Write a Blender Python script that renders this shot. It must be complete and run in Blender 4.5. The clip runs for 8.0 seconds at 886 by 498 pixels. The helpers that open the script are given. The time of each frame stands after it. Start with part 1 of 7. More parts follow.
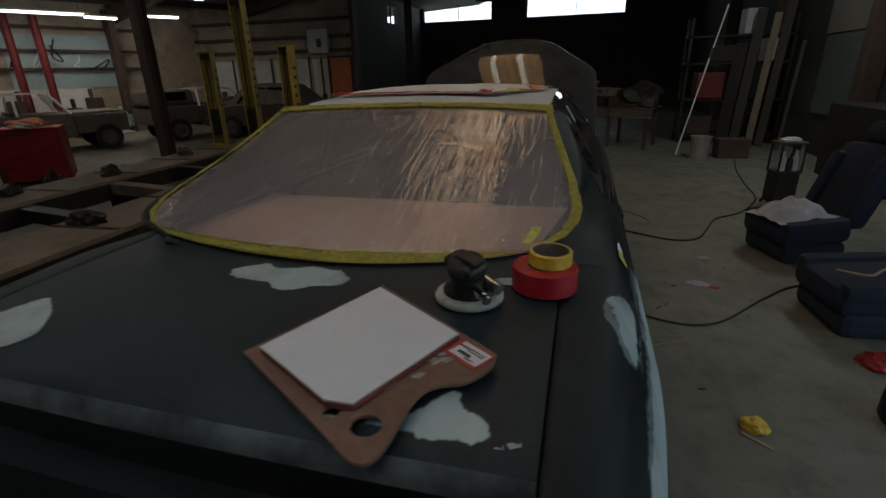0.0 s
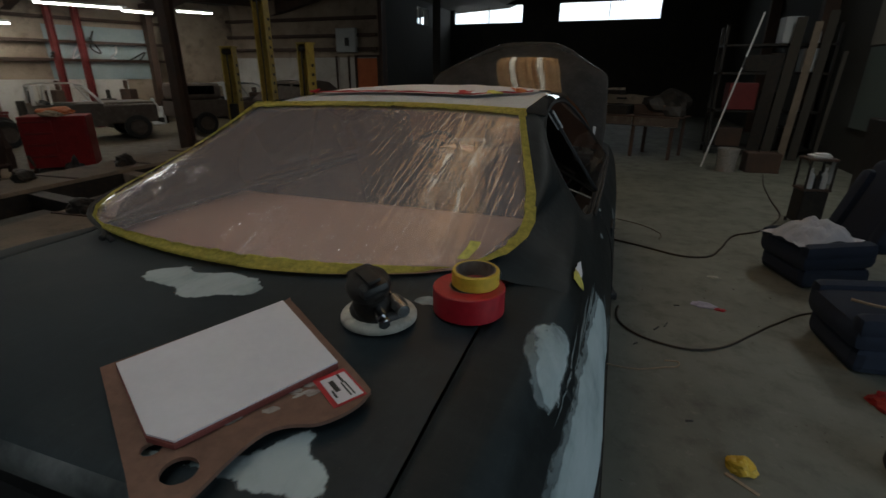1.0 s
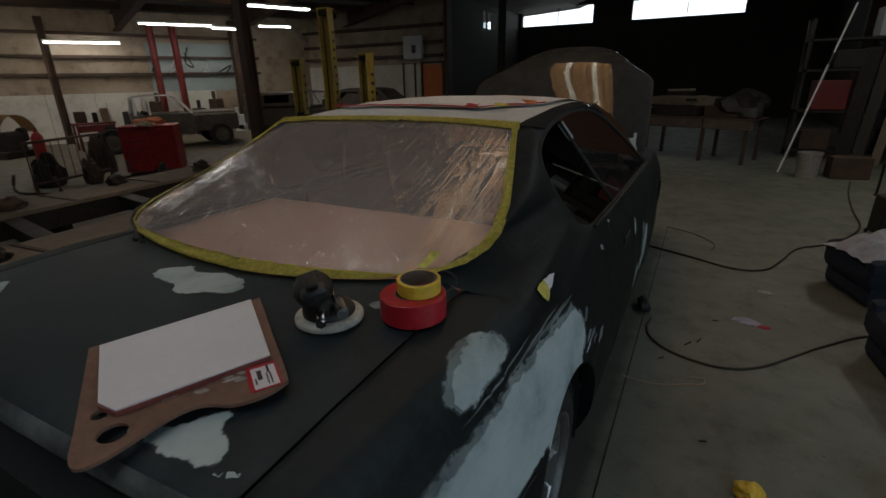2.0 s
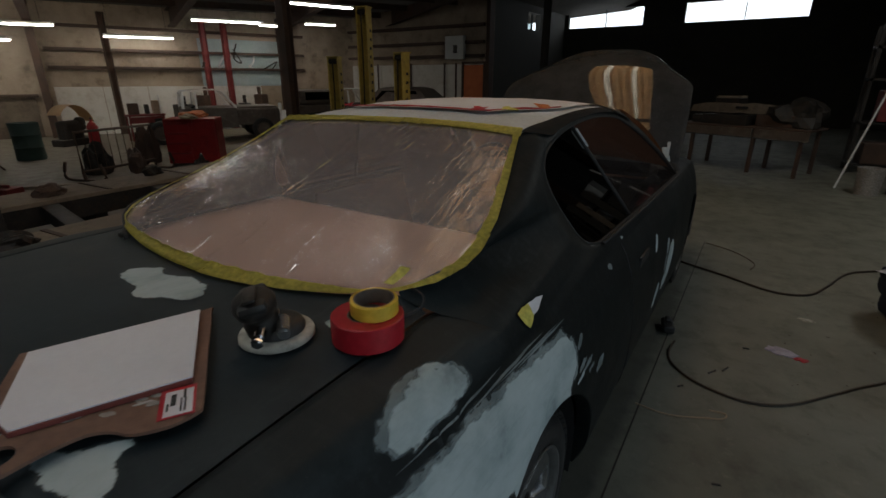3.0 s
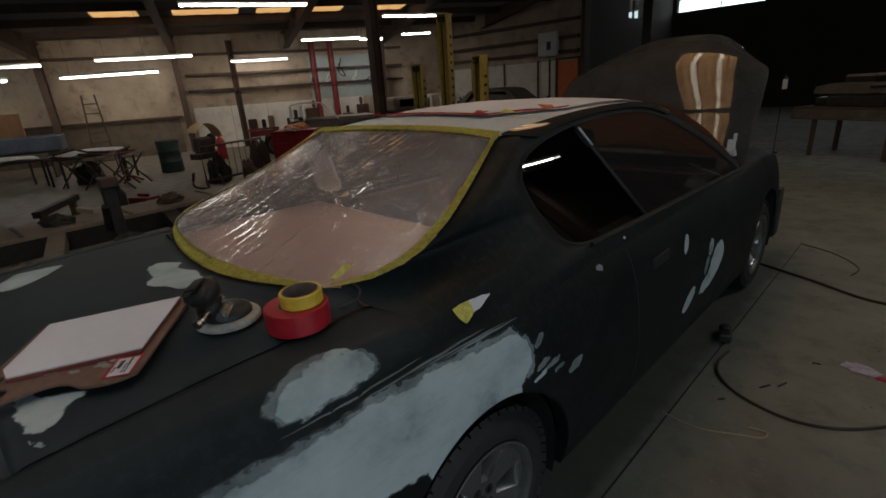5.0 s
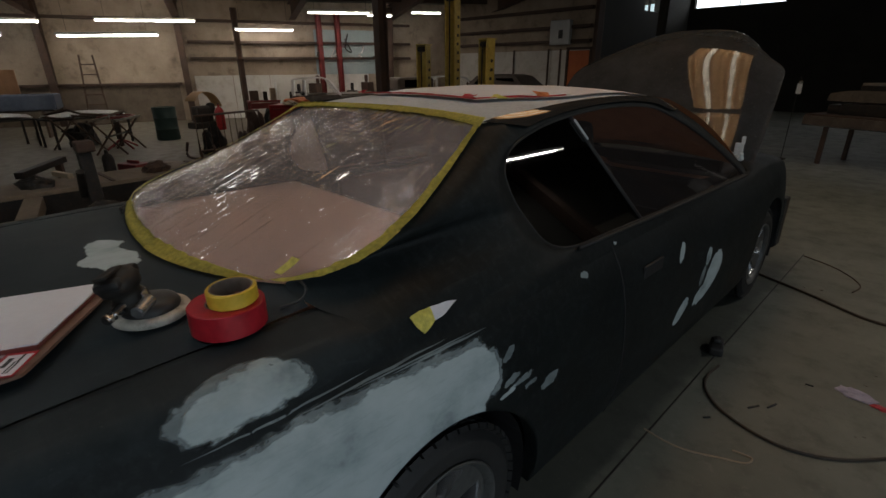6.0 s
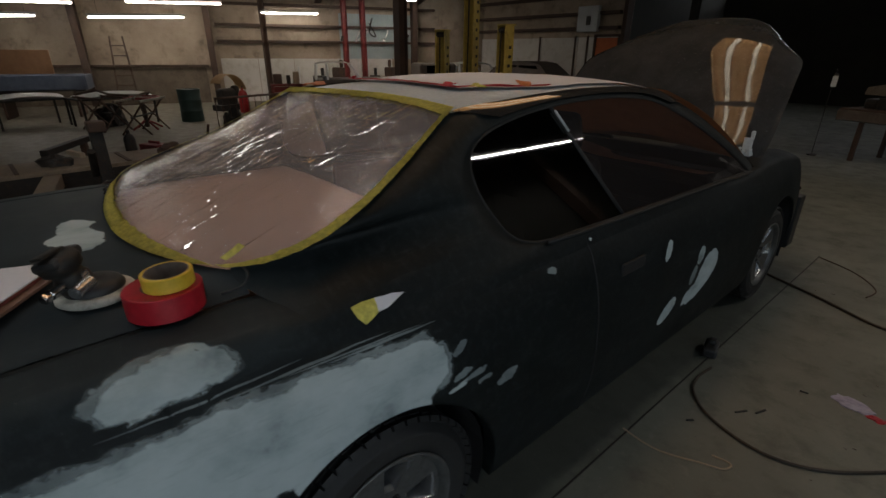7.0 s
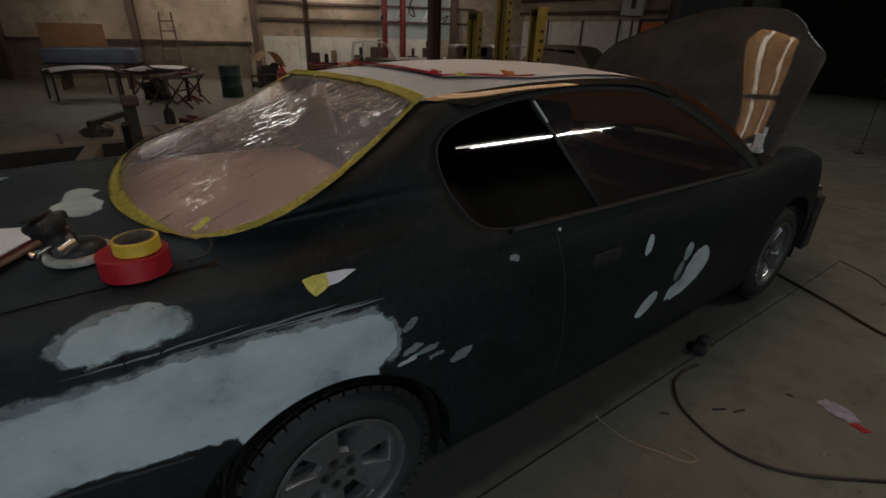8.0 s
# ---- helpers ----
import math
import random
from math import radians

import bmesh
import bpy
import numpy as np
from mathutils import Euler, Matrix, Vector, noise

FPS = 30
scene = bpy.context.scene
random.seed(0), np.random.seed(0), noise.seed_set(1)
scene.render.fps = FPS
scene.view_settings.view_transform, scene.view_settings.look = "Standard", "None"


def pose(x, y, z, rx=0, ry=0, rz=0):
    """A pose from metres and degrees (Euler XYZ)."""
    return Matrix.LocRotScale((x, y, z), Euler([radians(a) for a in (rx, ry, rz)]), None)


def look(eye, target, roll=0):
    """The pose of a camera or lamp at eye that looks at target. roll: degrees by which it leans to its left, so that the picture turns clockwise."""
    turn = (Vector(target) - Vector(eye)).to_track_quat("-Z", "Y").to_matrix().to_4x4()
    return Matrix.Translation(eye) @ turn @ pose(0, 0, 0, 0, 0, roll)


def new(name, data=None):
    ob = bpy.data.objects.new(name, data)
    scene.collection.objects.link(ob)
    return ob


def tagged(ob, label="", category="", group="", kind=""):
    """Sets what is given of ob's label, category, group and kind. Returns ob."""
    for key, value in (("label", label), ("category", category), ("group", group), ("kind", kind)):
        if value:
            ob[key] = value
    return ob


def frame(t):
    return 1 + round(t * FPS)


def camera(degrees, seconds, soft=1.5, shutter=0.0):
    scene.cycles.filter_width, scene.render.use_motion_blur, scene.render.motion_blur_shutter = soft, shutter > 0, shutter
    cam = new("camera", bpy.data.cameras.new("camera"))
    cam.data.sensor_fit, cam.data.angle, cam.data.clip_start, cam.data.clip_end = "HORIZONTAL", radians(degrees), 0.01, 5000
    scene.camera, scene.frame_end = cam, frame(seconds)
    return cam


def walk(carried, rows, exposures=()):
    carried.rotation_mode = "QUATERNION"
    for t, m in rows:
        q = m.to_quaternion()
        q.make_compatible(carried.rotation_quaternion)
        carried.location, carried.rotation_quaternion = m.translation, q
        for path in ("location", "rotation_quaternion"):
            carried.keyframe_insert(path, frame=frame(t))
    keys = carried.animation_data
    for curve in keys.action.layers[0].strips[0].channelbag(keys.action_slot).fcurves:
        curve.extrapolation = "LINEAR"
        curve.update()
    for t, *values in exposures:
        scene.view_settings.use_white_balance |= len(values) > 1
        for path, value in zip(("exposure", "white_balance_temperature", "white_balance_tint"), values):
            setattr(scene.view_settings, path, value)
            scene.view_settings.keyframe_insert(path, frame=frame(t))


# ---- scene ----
from mathutils.bvhtree import BVHTree

cam = camera(86.0, 8.0, shutter=0.5)
PATH = [
    (0, (0.688, -0.27, 1.518), (0.162, 1.526, 0.820), -1.4),
    (0.5, (0.789, -0.149, 1.493), (0.248, 1.636, 0.771), -0.1),
    (1, (0.88, -0.092, 1.504), (0.253, 1.677, 0.814), 0.3),
    (1.5, (1.032, -0.079, 1.53), (0.245, 1.626, 0.842), -1.2),
    (1.7, (1.091, -0.072, 1.546), (0.261, 1.611, 0.867), -1.2),
    (2.8, (1.234, 0.078, 1.548), (0.233, 1.662, 0.868), -0.5),
    (3, (1.241, 0.128, 1.547), (0.217, 1.708, 0.873), 0.1),
    (3.5, (1.302, 0.209, 1.549), (0.17, 1.722, 0.894), -0.3),
    (4, (1.442, 0.25, 1.571), (0.186, 1.675, 0.945), -2.7),
    (4.5, (1.582, 0.296, 1.576), (0.249, 1.645, 0.942), -4.0),
    (5, (1.629, 0.326, 1.562), (0.265, 1.632, 0.904), -4.0),
    (5.2, (1.622, 0.355, 1.54), (0.258, 1.655, 0.850), -3.4),
    (6.3, (1.577, 0.54, 1.544), (0.214, 1.815, 0.815), 0.5),
    (6.5, (1.6, 0.562, 1.548), (0.224, 1.8, 0.79), 0.6),
    (7, (1.693, 0.648, 1.546), (0.294, 1.855, 0.781), 0.4),
    (7.5, (1.843, 0.727, 1.572), (0.402, 1.873, 0.791), 0.7),
    (8, (1.885, 0.778, 1.578), (0.419, 1.855, 0.747), 1.6),
]
walk(cam, [(t, look(eye, target, roll)) for t, eye, target, roll in PATH],
     ((0.0, -0.06, 6000, 3), (1.5, -0.06, 6150, 5), (3.0, -0.03, 6300, 7), (4.0, 0.04, 6450, 9), (5.0, 0.12, 6500, 10), (6.5, 0.15, 6500, 10), (8.0, 0.15, 6650, 11)))

# ---- light ----
world = bpy.data.worlds.new("world")
scene.world = world
world.use_nodes = True
wn = world.node_tree.nodes
sky = wn.new("ShaderNodeTexSky")
sky.sky_type, sky.sun_disc = "NISHITA", False
sky.sun_elevation, sky.sun_rotation = radians(35), radians(200)
world.node_tree.links.new(sky.outputs[0], wn["Background"].inputs[0])
wn["Background"].inputs[1].default_value = 0.12
TUBE_POWER, SKYLIGHT_POWER, SKYLIGHT_FAR, DOOR_POWER, REAR_POWER, SKYLIGHT_TURN = 12.0, 1.35, 0.6, 31.0, 19.0, 3.4


def lamp(name, m, sx, sy, watts, color):
    d = bpy.data.lights.new(name, "AREA")
    d.shape, d.size, d.size_y, d.energy, d.color = "RECTANGLE", sx, sy, watts, color
    ob = new(name, d)
    ob.matrix_basis = m
    return ob


# ---- materials ----
class Mat:
    """A small wrapper for writing node materials."""

    def __init__(self, name):
        self.m = bpy.data.materials.new(name)
        self.m.use_nodes = True
        self.t = self.m.node_tree
        self.b = self.t.nodes["Principled BSDF"]
        self.coord = self.t.nodes.new("ShaderNodeTexCoord").outputs["Object"]

    def node(self, kind, **values):
        n = self.t.nodes.new(kind)
        for k, v in values.items():
            n.inputs[k.replace("_", " ")].default_value = v
        return n

    def link(self, a, b):
        self.t.links.new(a, b)

    def noise(self, scale, detail=4, rough=0.6, stretch=(1, 1, 1), distortion=0.0):
        mp = self.t.nodes.new("ShaderNodeMapping")
        mp.inputs["Scale"].default_value = stretch
        self.link(self.coord, mp.inputs[0])
        n = self.node("ShaderNodeTexNoise", Scale=scale, Detail=detail, Roughness=rough, Distortion=distortion)
        self.link(mp.outputs[0], n.inputs["Vector"])
        return n.outputs["Fac"]

    def ramp(self, fac, stops):
        r = self.t.nodes.new("ShaderNodeValToRGB")
        e = r.color_ramp.elements
        while len(e) < len(stops):
            e.new(0.5)
        for el, (p, c) in zip(e, stops):
            el.position, el.color = p, (*c, 1) if len(c) == 3 else c
        self.link(fac, r.inputs[0])
        return r.outputs[0]

    def mix(self, fac, a, b):
        n = self.t.nodes.new("ShaderNodeMix")
        n.data_type = "RGBA"
        for sock, v in ((n.inputs[0], fac), (n.inputs[6], a), (n.inputs[7], b)):
            if hasattr(v, "is_output"):
                self.link(v, sock)
            elif isinstance(v, (int, float)):
                sock.default_value = v
            else:
                sock.default_value = (*v, 1)
        return n.outputs[2]

    def math(self, op, a, b=0.0, clamp=False):
        n = self.t.nodes.new("ShaderNodeMath")
        n.operation, n.use_clamp = op, clamp
        for sock, v in ((n.inputs[0], a), (n.inputs[1], b)):
            if hasattr(v, "is_output"):
                self.link(v, sock)
            else:
                sock.default_value = v
        return n.outputs[0]

    def bump(self, fac, strength=0.2, distance=0.01):
        n = self.node("ShaderNodeBump", Strength=strength, Distance=distance)
        self.link(fac, n.inputs["Height"])
        self.link(n.outputs[0], self.b.inputs["Normal"])

    def color(self, c):
        if hasattr(c, "is_output"):
            self.link(c, self.b.inputs["Base Color"])
        else:
            self.b.inputs["Base Color"].default_value = (*c, 1)

    def set(self, rough=0.5, metal=0.0, spec=0.5):
        if hasattr(rough, "is_output"):
            self.link(rough, self.b.inputs["Roughness"])
        else:
            self.b.inputs["Roughness"].default_value = rough
        self.b.inputs["Metallic"].default_value = metal
        self.b.inputs["Specular IOR Level"].default_value = spec
        return self.m


def surface(name, a, b, scale=6.0, rough=0.6, metal=0.0, bump=0.1, fine=60.0, grime=None, stretch=(1, 1, 1), grain=0.15):
    """A worn surface: two tones in large blotches, fine grain, dirt and a little relief."""
    m = Mat(name)
    big, small = m.noise(scale, 5, 0.65, stretch), m.noise(fine, 3, 0.6, stretch)
    c = m.mix(m.ramp(big, [(0.35, (0, 0, 0)), (0.68, (1, 1, 1))]), a, b)
    if grime:
        spots = m.ramp(m.noise(scale * 2.7, 6, 0.7), [(0.52, (0, 0, 0)), (0.72, (1, 1, 1))])
        c = m.mix(m.math("MULTIPLY", spots, 0.7), c, grime)
    shade = m.ramp(small, [(0.3, (1 - grain,) * 3), (0.7, (1 + grain * 0.5,) * 3)])
    n = m.t.nodes.new("ShaderNodeMix")
    n.data_type, n.blend_type = "RGBA", "MULTIPLY"
    n.inputs[0].default_value = 1
    m.link(c, n.inputs[6]), m.link(shade, n.inputs[7])
    m.color(n.outputs[2])
    m.bump(small, bump, 0.004)
    r = m.ramp(big, [(0.3, (rough * 0.85,) * 3), (0.7, (min(1, rough * 1.15),) * 3)])
    return m.set(r, metal)


def coated(name, a, b):
    """Glossy clear-coated paint under a thin film of dust, its surface gently wavy."""
    m = Mat(name)
    dust = m.noise(5.0, 6, 0.7)
    specks = m.noise(90.0, 3, 0.6)
    c = m.mix(m.ramp(dust, [(0.35, (0, 0, 0)), (0.7, (1, 1, 1))]), a, b)
    c = m.mix(m.math("MULTIPLY", m.ramp(specks, [(0.62, (0, 0, 0)), (0.74, (1, 1, 1))]), 0.5), c, tuple(3.0 * v for v in b))
    m.color(c)
    m.b.inputs["Coat Weight"].default_value = 1.0
    m.b.inputs["Coat Roughness"].default_value = 0.04
    m.b.inputs["Coat IOR"].default_value = 1.8
    w = m.node("ShaderNodeBump", Strength=0.07, Distance=0.01)
    m.link(m.noise(7.0, 2, 0.4), w.inputs["Height"])
    m.link(w.outputs[0], m.b.inputs["Coat Normal"])
    return m.set(0.75, 0.0, 0.2)


def glow(name, color, strength):
    m = bpy.data.materials.new(name)
    m.use_nodes = True
    b = m.node_tree.nodes["Principled BSDF"]
    b.inputs["Base Color"].default_value = (*color, 1)
    b.inputs["Emission Color"].default_value = (*color, 1)
    b.inputs["Emission Strength"].default_value = strength
    return m


def car_paint(name, base=((0.0032, 0.0052, 0.0056), (0.0070, 0.0102, 0.0110)), rough=0.5, lit_top=False, dust=0.13, spec=0.22):
    """Black paint sanded dull: hazy scuffs, fine sanding scratches, specks of dust; tops can carry painted-in light."""
    m = Mat(name)
    sep = m.t.nodes.new("ShaderNodeSeparateXYZ")
    m.link(m.coord, sep.inputs[0])
    x, y, z = sep.outputs
    scuff = m.noise(3.0, 6, 0.7)
    streak = m.noise(26.0, 4, 0.65, (0.35, 1.6, 1.6))
    tone = m.ramp(scuff, [(0.38, (0, 0, 0)), (0.7, (1, 1, 1))])
    c = m.mix(tone, *base)
    # worn masks a paler colour above the body line, painting in light from above
    if lit_top:
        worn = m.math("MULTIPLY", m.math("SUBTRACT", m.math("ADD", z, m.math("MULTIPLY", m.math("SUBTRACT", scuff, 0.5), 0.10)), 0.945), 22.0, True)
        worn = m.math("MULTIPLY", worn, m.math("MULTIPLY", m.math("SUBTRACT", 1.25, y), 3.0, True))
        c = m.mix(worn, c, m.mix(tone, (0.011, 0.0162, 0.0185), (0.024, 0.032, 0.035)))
    c = m.mix(m.math("MULTIPLY", m.ramp(streak, [(0.48, (0, 0, 0)), (0.76, (1, 1, 1))]), 0.30), c, (0.034, 0.043, 0.045))
    dots = m.ramp(m.noise(150.0, 3, 0.6), [(0.66, (0, 0, 0)), (0.74, (1, 1, 1))])
    c = m.mix(m.math("MULTIPLY", dots, 0.22), c, (0.10, 0.11, 0.112))
    cloud = m.ramp(m.noise(1.4, 5, 0.7, (1.0, 1.0, 1.6)), [(0.48, (0, 0, 0)), (0.72, (1, 1, 1))])
    c = m.mix(m.math("MULTIPLY", cloud, dust), c, (0.045, 0.054, 0.056))
    swirl = m.ramp(m.noise(55.0, 3, 0.6, (1.0, 0.12, 0.6), 0.6), [(0.56, (0, 0, 0)), (0.70, (1, 1, 1))])
    c = m.mix(m.math("MULTIPLY", m.math("MULTIPLY", swirl, tone), 0.22), c, (0.07, 0.082, 0.085))
    m.color(c)
    m.bump(streak, 0.06, 0.002)
    return m.set(m.ramp(scuff, [(0.3, (rough,) * 3), (0.7, (rough + 0.16,) * 3)]), 0.0, spec)


def filler_material(name, stops, rough=0.7, feathered=True):
    """Body filler or primer sanded through: cloudy pale tone, worn spots, fine scratches, sanded thin towards its rim."""
    m = Mat(name)
    c = m.ramp(m.noise(7.0, 5, 0.6, (1.0, 0.7, 1.0)), stops)
    lines = m.ramp(m.noise(120.0, 3, 0.6, (0.6, 0.10, 1.0)), [(0.55, (0, 0, 0)), (0.75, (1, 1, 1))])
    c = m.mix(m.math("MULTIPLY", lines, 0.22), c, stops[0][1])
    m.color(c)
    m.bump(m.noise(60.0, 4, 0.6), 0.06, 0.002)
    if feathered:
        cover = m.t.nodes.new("ShaderNodeAttribute")
        cover.attribute_name = "cover"
        rub = m.math("ADD", m.math("MULTIPLY", m.noise(26.0, 5, 0.65, (1.0, 0.55, 1.0)), 0.7), m.math("MULTIPLY", m.noise(150.0, 3, 0.6, (0.8, 0.2, 1.0)), 0.3))
        thick = m.math("ADD", m.math("MULTIPLY", cover.outputs["Fac"], 1.5), m.math("MULTIPLY", m.math("SUBTRACT", rub, 0.5), 2.4))
        m.link(m.ramp(thick, [(0.22, (0, 0, 0)), (0.62, (1, 1, 1))]), m.b.inputs["Alpha"])
    return m.set(rough, 0.0, 0.3)


def concrete_floor():
    """Worn slab: dusty brown-grey, oil stains, scuffs, and a darker strip along the joint beside the car."""
    m = Mat("stained_concrete")
    sep = m.t.nodes.new("ShaderNodeSeparateXYZ")
    m.link(m.coord, sep.inputs[0])
    x, y, z = sep.outputs
    big, mid, small = m.noise(0.8, 6, 0.65), m.noise(4.5, 6, 0.7), m.noise(42.0, 4, 0.65)
    c = m.mix(m.ramp(big, [(0.35, (0, 0, 0)), (0.68, (1, 1, 1))]), (0.118, 0.120, 0.096), (0.186, 0.188, 0.151))
    c = m.mix(m.math("MULTIPLY", m.ramp(mid, [(0.50, (0, 0, 0)), (0.72, (1, 1, 1))]), 0.55), c, (0.060, 0.060, 0.050))
    c = m.mix(m.math("MULTIPLY", m.ramp(m.noise(11.0, 5, 0.7), [(0.60, (0, 0, 0)), (0.70, (1, 1, 1))]), 0.35), c, (0.26, 0.24, 0.20))
    # darker concrete below the car's side, ending near the joint
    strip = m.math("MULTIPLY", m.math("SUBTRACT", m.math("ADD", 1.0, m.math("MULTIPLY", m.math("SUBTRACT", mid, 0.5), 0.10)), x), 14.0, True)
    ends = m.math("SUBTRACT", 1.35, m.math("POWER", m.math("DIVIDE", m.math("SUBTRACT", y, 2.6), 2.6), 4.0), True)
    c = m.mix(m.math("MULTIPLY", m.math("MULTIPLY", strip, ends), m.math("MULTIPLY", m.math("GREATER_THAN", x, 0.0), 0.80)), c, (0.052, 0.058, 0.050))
    p = m.math("DIVIDE", m.math("ADD", m.math("ADD", x, 6.4), m.math("MULTIPLY", m.math("SUBTRACT", y, 4.5), 0.33)), 3.0)
    q = m.math("DIVIDE", m.math("SUBTRACT", y, 4.0), 6.5)
    r = m.math("ADD", m.math("MULTIPLY", p, p), m.math("MULTIPLY", q, q))
    grease = m.math("MULTIPLY", m.math("SUBTRACT", m.math("ADD", 1.0, m.math("MULTIPLY", m.math("SUBTRACT", mid, 0.5), 1.6)), r), 2.5, True)
    c = m.mix(m.math("MULTIPLY", grease, 0.75), c, (0.040, 0.036, 0.030))
    # concrete turns tan from about x = -3.2 into the hall
    hall_tan = m.math("MULTIPLY", m.math("SUBTRACT", m.math("ADD", -3.2, m.math("MULTIPLY", m.math("SUBTRACT", big, 0.5), 3.0)), x), 0.6, True)
    c = m.mix(m.math("MULTIPLY", hall_tan, 0.6), c, (0.150, 0.118, 0.080))
    flecks = m.ramp(m.noise(120.0, 2, 0.5), [(0.68, (0, 0, 0)), (0.74, (1, 1, 1))])
    c = m.mix(m.math("MULTIPLY", flecks, 0.4), c, (0.30, 0.28, 0.24))
    m.color(c)
    m.bump(m.math("ADD", small, mid), 0.08, 0.004)
    return m.set(m.ramp(mid, [(0.3, (0.5, 0.5, 0.5)), (0.7, (0.8, 0.8, 0.8))]))


